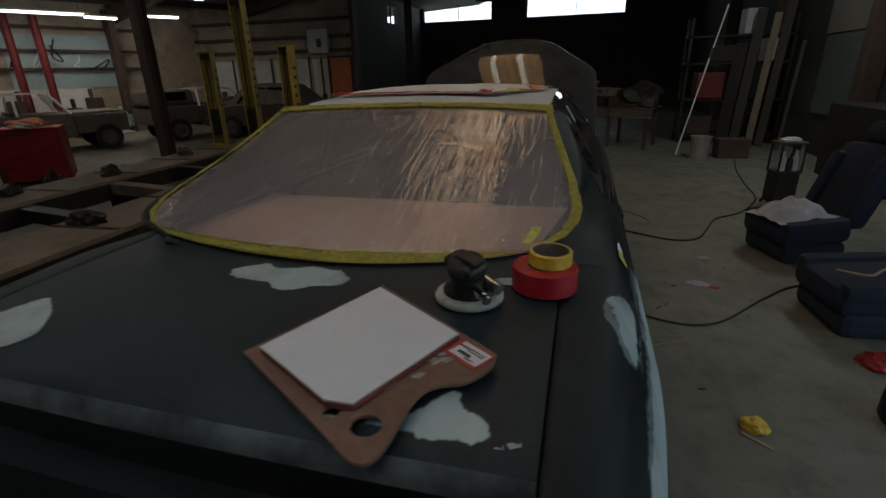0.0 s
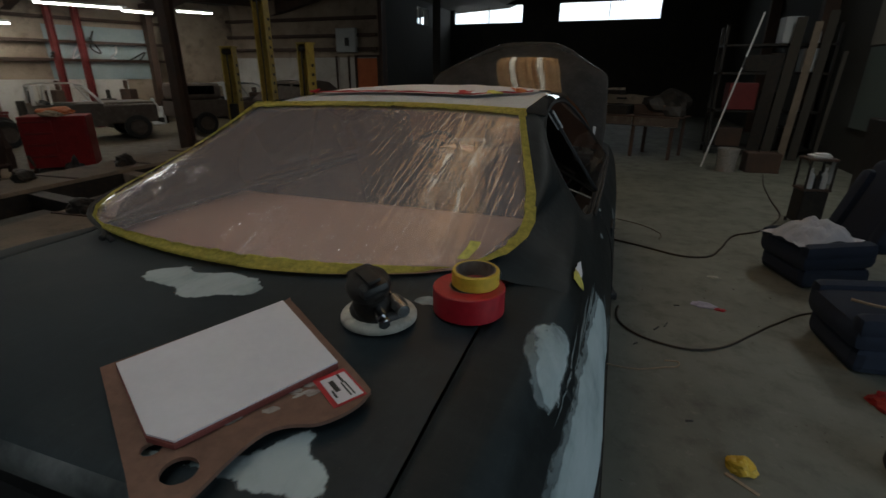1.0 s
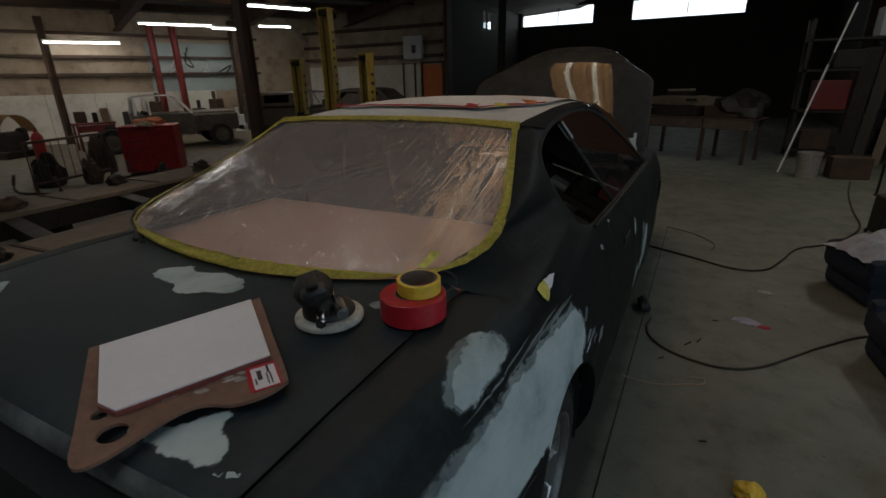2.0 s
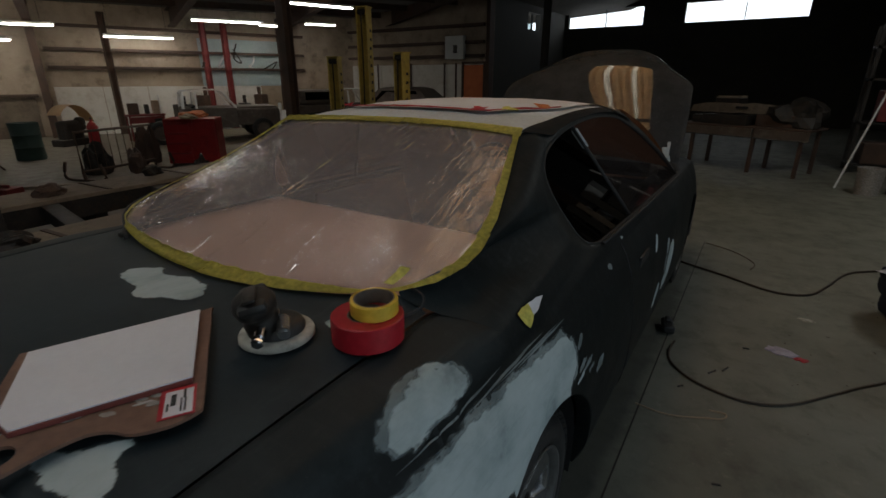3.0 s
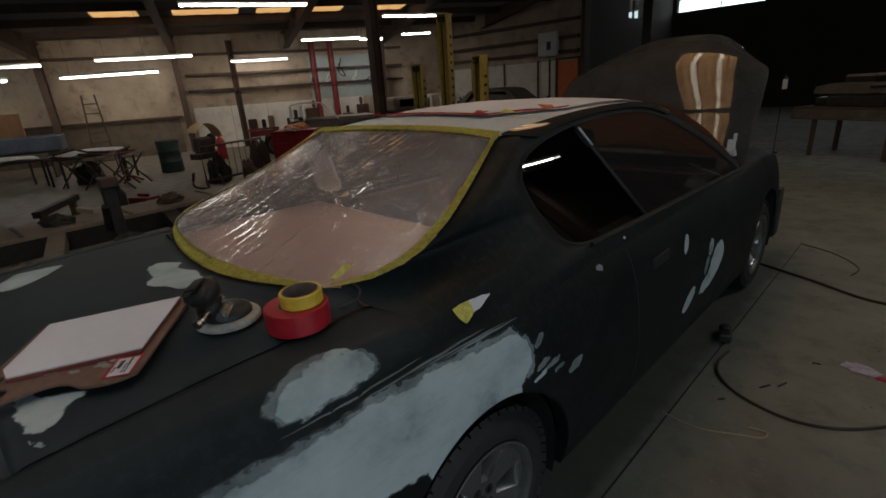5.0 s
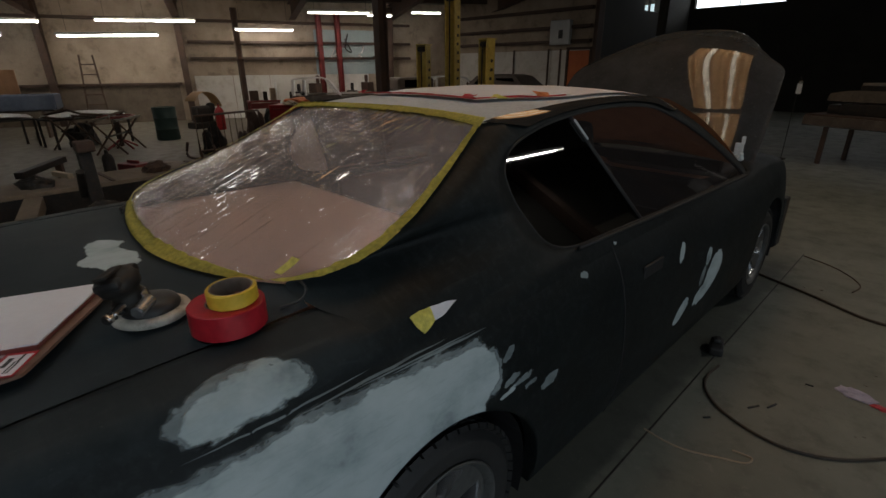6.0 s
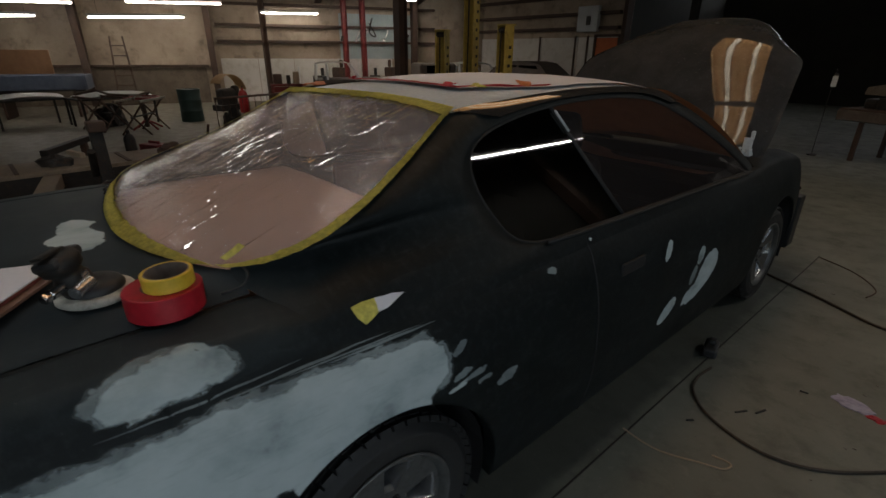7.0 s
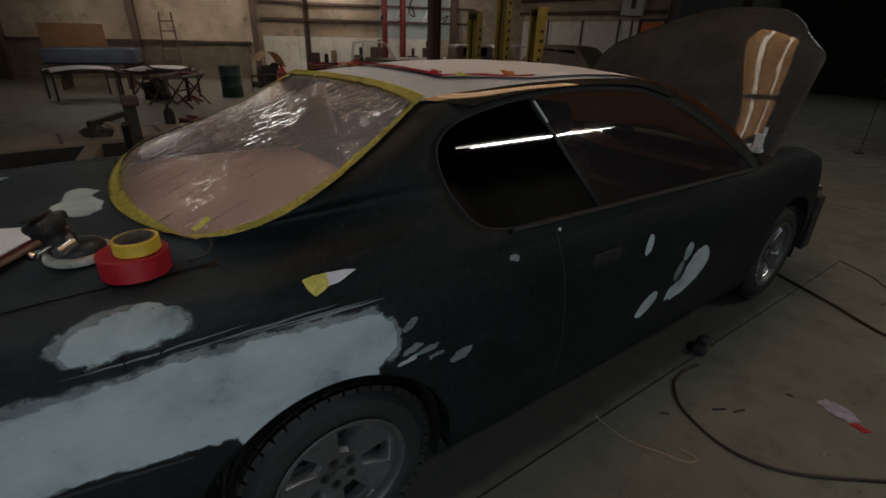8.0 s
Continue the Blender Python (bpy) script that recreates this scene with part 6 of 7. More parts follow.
solid("parts_carton", boxes(((0, 0, 0.22), (0.45, 0.3, 0.44)), bevel=0.015), "blackiron", "tall dark carton at the back of the bench", "carton", BENCH @ pose(0.3, 0.66, 0.78, 0, 0, -5), "cartons on the bench")
solid("long_bar", boxes(((0, 0, 0.02), (0.5, 0.05, 0.04)), bevel=0.008), "padbrown", "dusty pale bar lying on the tall carton", "bar", BENCH @ pose(0.32, 0.60, 1.222, 0, -1, 10))
crumple("engine_part", BENCH @ Vector((1.5, 0.4, 0.78)), (0.4, 0.3, 0.4), "blackiron", "greasy black engine part lying on the bench", "engine part", seed=22, flat=0.8)
tag_post = thing("hook_post", "slim black post with a white paper tag hung on it", "post", pose(-0.32, 10.5, 0))
part("pole", cyl(bmesh.new(), (0, 0, 0.02), (0, 0, 1.36), 0.006, n=10), "blackiron", tag_post)
part("foot", cyl(bmesh.new(), (0, 0, 0), (0, 0, 0.02), 0.07, n=20), "blackiron", tag_post)
part("hook", tube(bmesh.new(), [(0, 0, 1.33), (0.03, -0.05, 1.34), (0.03, -0.07, 1.29)], 0.006, 6), "blackiron", tag_post)
part("tag", boxes(((0.03, -0.075, 1.165), (0.07, 0.006, 0.16)), bevel=0.002), "white", tag_post, "white paper tag")
part("tag_clip", boxes(((0.035, -0.075, 1.265), (0.06, 0.012, 0.03)), bevel=0.004), "alloy", tag_post, "grey clip")


# ---- the far side of the hall ----
def hall(x, y, z=0.0, turn=0.0):
    return NEAR @ pose(-18.5, 4.0, 0, 0, 0, -20) @ pose(x, y, z, 0, 0, turn)


def beam(name, a, b, w, h, mat, label, category="beam"):
    """A rolled steel section between two points: web and two flanges."""
    a, b = Vector(a), Vector(b)
    d = b - a
    m = Matrix.Translation((a + b) / 2) @ d.to_track_quat("Y", "Z").to_matrix().to_4x4()
    L = d.length
    bm = boxes(((0, 0, 0), (0.015, L, h)), ((0, 0, h / 2), (w, L, 0.016)), ((0, 0, -h / 2), (w, L, 0.016)), m=m)
    return tagged(new(name, mesh_of(bm, name, mat)), label, category, "", "structure")


for ly, w in ((-1.23, 0.30), (2.6, 0.34), (10.0, 0.30), (-5.2, 0.3)):
    bm = bmesh.new()
    prof = [(0.0, -w / 2), (w * 1.1, -w / 2), (w * 1.1, w / 2), (0.0, w / 2)]
    box(bm, (0.25, 0, 1.95), (0.5, 0.02, 3.9), HALL @ Matrix.Translation((0, ly, 0)))
    box(bm, (0.50, 0, 1.95), (0.02, 0.2, 3.9), HALL @ Matrix.Translation((0, ly, 0)) @ pose(0, 0, 0, 0, 3, 0))
    tagged(new("steel_column", mesh_of(bm, "steel_column", "rust")), "brown tapered steel frame column", "column", "", "structure")
for ly, mat in ((4.4, "rust"), (7.28, "redsteel"), (7.98, "redsteel")):
    beam("slim_post", HALL @ Vector((0.45, ly, 0)), HALL @ Vector((0.45, ly, 3.7)), 0.12, 0.14, mat, "dull red steel post" if mat == "redsteel" else "brown steel post", "column")
beam("hall_post", (-5.97, 6.21, 0), (-5.97, 6.21, roof_z(-5.97)), 0.17, 0.17, "rust", "brown steel roof post by the frame rack", "column")
for z, y0, y1 in ((1.25, -7, 2.4), (2.62, 2.8, 11), (2.08, 2.8, 11), (3.3, -7, 11)):
    setting("wall_girt", boxes(((0.08, (y0 + y1) / 2, z), (0.14, y1 - y0, 0.09)), m=HALL), "rust", "brown steel wall girt", "girt")
for z in (2.5, 2.95, 3.5):
    setting("wall_girt", boxes(((-10.8, 14.42, z * 0.9), (8.6, 0.16, 0.09))), "rust", "brown steel wall girt", "girt")
setting("brown_panel", boxes(((0.02, -2.35, 0.6), (0.03, 9.3, 1.2)), m=HALL), "lowwall", "grimy brown lower wall sheets", "wall panel")
for k in range(5):
    setting("white_panel", boxes(((0.015, 3.45 + 1.28 * k, 0.75), (0.03, 1.26, 1.5)), m=HALL), "whitewall", "white painted lower wall panel", "wall panel")
setting("blue_panel", boxes(((0.02, 8.65, 2.3), (0.03, 3.0, 1.6)), m=HALL), "bluewall", "pale blue-grey wall sheet", "wall panel")
for k in range(6):
    setting("white_panel", boxes(((-14.3 + 1.42 * k, 14.49, 1.0), (1.40, 0.03, 2.0))), "whitewall", "white painted lower wall panel", "wall panel")
for x in (-10.9, -9.4, -8.0, -7.55):
    setting("panel_batten", boxes(((x, 14.46, 1.02), (0.05, 0.04, 2.04))), "rust", "dark upright batten", "batten")
door_1 = thing("door_1", "orange painted door in the white wall", "door", pose(-6.87, 14.46, 0) @ Matrix.Diagonal((1.0, 1.0, 0.92, 1)), "", "structure")
part("leaf", boxes(((0, 0, 1.08), (0.72, 0.05, 2.14)), bevel=0.006), "orange", door_1)
part("frame", boxes(((-0.40, -0.01, 1.12), (0.07, 0.08, 2.24)), ((0.40, -0.01, 1.12), (0.07, 0.08, 2.24)), ((0, -0.01, 2.22), (0.87, 0.08, 0.07))), "rust", door_1)
part("knob", cyl(bmesh.new(), (0.28, -0.03, 1.0), (0.28, -0.08, 1.0), 0.03, n=14), "chrome", door_1)
sb = thing("switch_box", "grey electrical box mounted on the wall", "electrical box", pose(-7.5, 14.32, 2.5))
part("case", boxes(((0, 0, 0), (0.7, 0.16, 0.7)), bevel=0.015), "primer", sb)
part("switch", boxes(((0.05, -0.09, -0.05), (0.14, 0.03, 0.24)), bevel=0.005), "black", sb)
setting("dark_opening_trim", boxes(((-6.33, 14.5, 2.3), (0.12, 0.3, 4.6))), "rust", "dark corner trim", "trim")
# high window mullions and an inner column by the return wall
for x in (-4.65, 0.1):
    wn_ob = thing("window_1" if x < -2 else "window_2", "high strip window bright with daylight", "window", None, "", "structure")
    part("mullion", boxes(((x, 21.08, 3.83), (0.03, 0.05, 0.66))), "blackiron", wn_ob)
beam("bay_post", (-4.9, 15.5, 0), (-4.9, 15.5, 4.7), 0.18, 0.2, "darkwall", "dark steel post in the back bay", "column")

# roof frame
for ly in (-5.2, -1.23, 2.6, 6.4, 10.2, 14.0):
    a, b = HALL @ Vector((0.1, ly, 0)), HALL @ Vector((25, ly, 0))
    b = a.lerp(b, (-1.45 - a.x) / (b.x - a.x))
    beam("rafter", (a.x, a.y, roof_z(a.x) - 0.32), (b.x, b.y, roof_z(b.x) - 0.32), 0.2, 0.45, "rust", "brown steel rafter", "rafter")
for lx in (1.5, 3.2, 4.9, 6.6, 8.3, 10.0, 11.7, 13.4):
    a, b = HALL @ Vector((lx, -8, 0)), HALL @ Vector((lx, 16, 0))
    beam("purlin", (a.x, a.y, roof_z(a.x) - 0.09), (b.x, b.y, roof_z(b.x) - 0.09), 0.06, 0.16, "rust", "brown steel purlin", "purlin")
amber = glow("amber_skylight_far", (1.0, 0.55, 0.20), SKYLIGHT_FAR)
for ly0, ly1 in ((1.0, 2.1), (2.95, 4.7), (5.2, 6.2), (6.7, 7.8), (8.6, 9.9)):
    bm = bmesh.new()
    row = []
    for lx in (3.35, 4.3):
        row.append([HALL @ Vector((lx, ly0 + (ly1 - ly0) * k / 6, 0)) for k in range(7)])
    grid(bm, [[(p.x, p.y, roof_z(p.x) - 0.02 - 0.01 * (k % 2)) for k, p in enumerate(r)] for r in row])
    tagged(new("roof_light", mesh_of(bm, "roof_light", amber)), "amber fibreglass roof light between rafters", "skylight", "", "structure")

# pulling towers of the frame rack
DECK = 0.48


def lift_post(x, y, h, turn):
    ob = thing("pulling_tower", "yellow steel pulling tower with dark stripes, standing on the frame rack", "pulling tower", pose(x, y, DECK, 0, 0, turn), "yellow pulling towers")
    part("column", boxes(((0, 0.06, h / 2), (0.19, 0.025, h)), ((-0.085, -0.015, h / 2), (0.02, 0.17, h)), ((0.085, -0.015, h / 2), (0.02, 0.17, h)), bevel=0.003), "yellow", ob, "yellow column")
    part("base_plate", boxes(((0, 0, 0.012), (0.32, 0.32, 0.024)), bevel=0.003), "yellow", ob)
    part("carriage", boxes(((0, -0.05, 0.36), (0.14, 0.12, 0.4)), bevel=0.01), "blackiron", ob, "black carriage")
    part("top_cap", boxes(((0, 0, h + 0.011), (0.21, 0.20, 0.02)), bevel=0.004), "yellow", ob)
    part("roller", cyl(bmesh.new(), (-0.07, -0.06, h - 0.06), (0.07, -0.06, h - 0.06), 0.04, n=14), "blackiron", ob, "black chain roller", True)
    part("chain", tube(bmesh.new(), [(0.0, -0.10, h - 0.06), (0.01, -0.115, h * 0.6), (0.0, -0.12, 0.5)], 0.012, 6), "blackiron", ob, "greasy pull chain")
    for k in range(int((h - 0.7) / 0.13)):
        part("lettering_bar", boxes(((0.0965, 0.012 * math.sin(5.0 * k), 0.62 + 0.13 * k), (0.004, 0.05 + 0.02 * math.sin(3.1 * k), 0.045))), "blackiron", ob)
    return ob


lift_post(-5.02, 6.40, 1.40, 20)
lift_post(-4.36, 6.45, 2.12, 12)
lift_post(-3.66, 6.50, 1.44, -8)

# red tool cabinet
tc = thing("tool_cabinet", "red steel tool cabinet with clutter on top", "tool cabinet", pose(-7.62, 5.25, 0, 0, 0, 45) @ Matrix.Diagonal((0.92, 0.92, 0.88, 1)))
part("case", boxes(((0, 0, 0.53), (0.95, 0.62, 0.90)), bevel=0.015), "redcab", tc, "red enamel case")
for k in range(4):
    part("drawer", boxes(((-0.23, -0.315, 0.22 + 0.20 * k), (0.42, 0.02, 0.185)), bevel=0.004), "redcab", tc)
    part("drawer_pull", boxes(((-0.23, -0.33, 0.285 + 0.20 * k), (0.36, 0.015, 0.018))), "redsteel", tc)
part("door", boxes(((0.24, -0.315, 0.52), (0.42, 0.02, 0.80)), bevel=0.004), "redcab", tc)
for sx in (-0.4, 0.4):
    for sy in (-0.24, 0.24):
        part("caster", cyl(bmesh.new(), (sx - 0.02, sy, 0.04), (sx + 0.02, sy, 0.04), 0.04, n=14), "rubber", tc)
crumple("rag_heap", (-7.75, 5.35, 0.865), (0.30, 0.2, 0.16), "orange", "heap of orange rags on the tool cabinet", "rags", seed=31)
crumple("rag_heap", (-7.4, 5.05, 0.865), (0.2, 0.12, 0.12), "wood", "pale rags on the tool cabinet", "rags", seed=32)

# frame rack: two raised runways with cross members and clamps between them
rk = thing("frame_rack", "long raised steel frame straightening rack with dusty runways", "frame rack")
RA = [Vector((-2.62, -0.9, 0)), Vector((-3.25, 7.25, 0))]
RB = [Vector((-4.30, -0.9, 0)), Vector((-4.85, 7.25, 0))]
for a, b in (RA, RB):
    d = b - a
    m = Matrix.Translation((a + b) / 2) @ pose(0, 0, 0, 0, 0, math.degrees(math.atan2(-d.x, d.y)))
    part("runway", boxes(((0, 0, DECK - 0.02), (0.62, d.length, 0.04)), m=m, bevel=0.004), "woodrail", rk, "dusty tan runway")
    for sx in (-0.29, 0.29):
        part("side_beam", boxes(((sx, 0, DECK - 0.13), (0.03, d.length, 0.18)), m=m), "blackiron", rk, "black greasy side beam")
    for k in range(9):
        part("stiffener", boxes(((0, -d.length / 2 + d.length * (k + 0.5) / 9, DECK + 0.003), (0.60, 0.035, 0.012)), m=m), "rust", rk, "rusty cross strip")
    for k in range(4):
        part("leg", boxes(((0, -d.length / 2 + d.length * (k + 0.5) / 4, (DECK - 0.22) / 2), (0.5, 0.12, DECK - 0.22)), m=m, bevel=0.006), "blackiron", rk, "black steel leg")
for k in range(8):
    t = 0.05 + 0.125 * k
    p, q = RA[0].lerp(RA[1], t), RB[0].lerp(RB[1], t + 0.03)
    d = q - p
    m = Matrix.Translation((p + q) / 2) @ pose(0, 0, 0, 0, 0, math.degrees(math.atan2(-d.x, d.y)))
    part("cross_member", boxes(((0, 0, DECK - 0.10), (0.14, d.length - 0.60, 0.12)), m=m, bevel=0.005), "woodrail" if k % 3 == 1 else "blackiron", rk)
bm = bmesh.new()
prism(bm, [(RA[0].x - 0.31, -0.9), (RB[0].x + 0.31, -0.9), (RB[1].x + 0.31, 7.25), (RA[1].x - 0.31, 7.25)], 0.10, 0.12)
part("drip_tray", bm, "blackiron", rk, "black greasy tray below the runways")
random.seed(5)
for k in range(11):
    t = 0.12 + 0.07 * k + random.uniform(-0.02, 0.02)
    near_left = k % 2
    p = (RB if near_left else RA)[0].lerp((RB if near_left else RA)[1], t) + Vector((random.uniform(-0.12, 0.12), 0, 0))
    crumple("rack_clamp", (p.x, p.y, DECK), (0.09, 0.14, 0.17), "blackiron" if k % 3 else "rust", "greasy black clamp lying on the frame rack", "clamp", seed=40 + k, turn=random.uniform(0, 180))

# pulling post with its arm
pp = thing("pull_post", "black pulling post with a pale arm on the rack", "pulling post", pose(-2.90, 1.05, DECK) @ Matrix.Scale(0.56, 4))
part("post", boxes(((0, 0, 0.48), (0.16, 0.16, 0.96)), ((0, 0, 0.03), (0.4, 0.4, 0.06)), m=pose(0, 0, 0, 0, -7, 0), bevel=0.012), "blackiron", pp)
part("head", boxes(((-0.08, 0.02, 0.92), (0.26, 0.22, 0.14)), bevel=0.02), "rust", pp, "rusty head")
part("arm", boxes(((-0.45, -0.2, 0.55), (0.75, 0.07, 0.07)), m=pose(0, 0, 0, 0, -4, 8), bevel=0.01), "wood", pp, "pale bar")
part("ram", cyl(bmesh.new(), (-0.1, -0.12, 0.25), (0.12, -0.12, 0.62), 0.05, n=16), "blackiron", pp, "", True)
bm = lathe(bmesh.new(), [(0, 0), (0.09, 0), (0.095, 0.02), (0.095, 0.46), (0.07, 0.53), (0.03, 0.56), (0.03, 0.62), (0, 0.62)], 20)
solid("gas_cylinder", bm, "blackiron", "small black cylinder standing on the floor", "cylinder", pose(-6.45, 1.73, 0) @ Matrix.Scale(0.8, 4), smooth=True)
hs = thing("saw_horse", "low steel saw horse beam on two feet", "saw horse", NEAR @ pose(-8.6, 1.2, 0, 0, 0, 62))
part("beam", boxes(((0, 0, 0.42), (0.12, 1.5, 0.10)), bevel=0.008), "blackiron", hs)
for s in (-0.55, 0.55):
    part("foot", boxes(((0, s, 0.19), (0.10, 0.10, 0.38)), ((0, s, 0.02), (0.5, 0.08, 0.04)), bevel=0.006), "rust", hs)
solid("steel_bar", boxes(((0, 0, 0.06), (0.14, 2.6, 0.10)), bevel=0.008), "woodrail", "dusty steel bar lying on the floor", "steel bar", NEAR @ pose(-6.6, 0.35, 0, 0, 0, 78))

# rail barrier
gate = thing("barrier_cart", "rusty brown tube barrier frame on hooped feet", "barrier", pose(-7.75, 3.95, 0, 0, 0, 17) @ Matrix.Diagonal((0.85, 0.92, 0.78, 1)))
part("frame_tube", tube(bmesh.new(), [(0, -0.75, 0.20), (0, -0.75, 0.98), (0, 0.75, 0.98), (0, 0.75, 0.20)], 0.03, 10, True), "rust", gate, "", "all")
for k in range(9):
    part("bar", cyl(bmesh.new(), (0, -0.6 + 0.15 * k, 0.21), (0, -0.6 + 0.15 * k, 0.97), 0.007, n=6), "rust", gate)
for s in (-1, 1):
    part("foot_loop", tube(bmesh.new(), smooth_path([(-0.42, s * 0.73, 0.38), (-0.48, s * 0.73, 0.06), (0, s * 0.73, 0.03), (0.48, s * 0.73, 0.06), (0.42, s * 0.73, 0.38)], 5), 0.026, 8), "rust", gate, "", "all")
    part("leg", cyl(bmesh.new(), (0, s * 0.75, 0.22), (0, s * 0.73, 0.04), 0.026, n=10), "rust", gate)

# scrap wood and rusty parts lying round the barrier and the tool cabinet
for x, y, a, n, mat in ((-8.15, 4.95, 20, 1.3, "wood"), (-7.95, 5.25, 8, 1.1, "woodrail"), (-9.5, 3.75, -35, 1.5, "woodrail"), (-10.2, 5.55, 60, 1.2, "wood")):
    solid("scrap_plank", boxes(((0, 0, 0.03), (0.16, n, 0.05)), bevel=0.004), mat, "rough scrap plank lying flat on the floor", "plank", NEAR @ pose(x, y, 0, 0, 0, a), "scrap planks on the floor")
for k, (x, y, w, h, mat) in enumerate(((-9.95, 5.15, 0.22, 0.5, "rust"), (-10.5, 4.6, 0.28, 0.6, "blackiron"), (-11.0, 5.9, 0.25, 0.8, "rust"), (-8.3, 5.6, 0.18, 0.4, "blackiron"), (-7.75, 6.6, 0.2, 0.35, "rust"), (-10.9, 7.4, 0.24, 0.6, "blackiron"))):
    crumple("rusty_part", (x, y, 0), (w, w * 0.7, h), mat, "rusty greasy machine part lying on the floor", "machine part", 0.8, 70 + k, 37 * k, NEAR)

# things along the long wall
bm = lathe(bmesh.new(), [(0, 0), (0.29, 0), (0.30, 0.02), (0.29, 0.28), (0.305, 0.30), (0.29, 0.32), (0.29, 0.58), (0.305, 0.60), (0.29, 0.62), (0.30, 0.86), (0.30, 0.88), (0.27, 0.88), (0.27, 0.86), (0, 0.86)], 28)
solid("oil_drum", bm, "greensteel", "dark green steel oil drum on the floor", "drum", pose(-10.99, 3.72, 0) @ Matrix.Scale(0.82, 4), smooth=True)


def stand_table(m, w, d, h, label, group, topmat):
    ob = thing("parts_table", label, "table", m, group)
    part("frame", boxes(((0, 0, h), (w, d, 0.04)), bevel=0.005), "blackiron", ob)
    for sx in (-1, 1):
        for sy in (-1, 1):
            part("leg", boxes(((sx * (w / 2 - 0.05), sy * (d / 2 - 0.05), h / 2), (0.045, 0.045, h))), "blackiron", ob)
    return ob


def panel_on(m, w, d, mat, name, label, bend=0.12):
    """A pressed body panel: bowed sheet with a turned-down rim."""
    rows = []
    for i in range(9):
        v = i / 8 - 0.5
        rows.append([(w * (j / 12 - 0.5), d * v, bend * (1 - (2 * v) ** 2) * 0.6 + bend * 0.5 * (1 - (2 * (j / 12 - 0.5)) ** 2)) for j in range(13)])
    bm = grid(bmesh.new(), rows)
    bmesh.ops.solidify(bm, geom=bm.faces[:], thickness=0.02)
    return solid(name, bm, mat, label, "car panel", m, smooth=True)


stand_table(NEAR @ pose(-14.6, 2.75, 0, 0, 0, -75), 1.9, 0.9, 0.72, "black steel parts table by the wall", "parts tables", "white")
panel_on(NEAR @ pose(-14.6, 2.75, 0.76, 0, 0, -75), 1.7, 0.9, "white", "car_hood", "white car hood lying on the table")
stand_table(NEAR @ pose(-15.4, 0.9, 0, 0, 0, -75), 1.6, 0.9, 0.70, "black steel parts table by the wall", "parts tables", "white")
panel_on(NEAR @ pose(-15.4, 0.9, 0.74, 0, 0, -75), 1.5, 0.85, "white", "car_door_skin", "white door skin lying on the table")
crumple("parts_box", (-14.5, 2.6, 0), (0.5, 0.35, 0.5), "blackiron", "black bin of parts under the table", "bin", seed=51, flat=0.9, base=NEAR)


def wheel_simple(parent, x, y, r, w=0.2):
    wh = part("wheel", lathe(bmesh.new(), [(r * 0.62, -w / 2), (r * 0.93, -w / 2), (r, -w * 0.3), (r, w * 0.3), (r * 0.93, w / 2), (r * 0.62, w / 2)], 28, pose(x, y, r, 0, 90, 0)), "rubber", parent, "black tyre", True)
    part("rim", lathe(bmesh.new(), [(r * 0.64, -w * 0.42), (r * 0.5, -w * 0.2), (r * 0.18, -w * 0.3), (0.001, -w * 0.3)], 24, pose(x, y, r, 0, 90, 0)), "brownpaint", wh, "", True)
    part("rim", lathe(bmesh.new(), [(r * 0.64, w * 0.42), (r * 0.5, w * 0.2), (r * 0.18, w * 0.3), (0.001, w * 0.3)], 24, pose(x, y, r, 0, 90, 0)), "brownpaint", wh, "", True)
    return wh


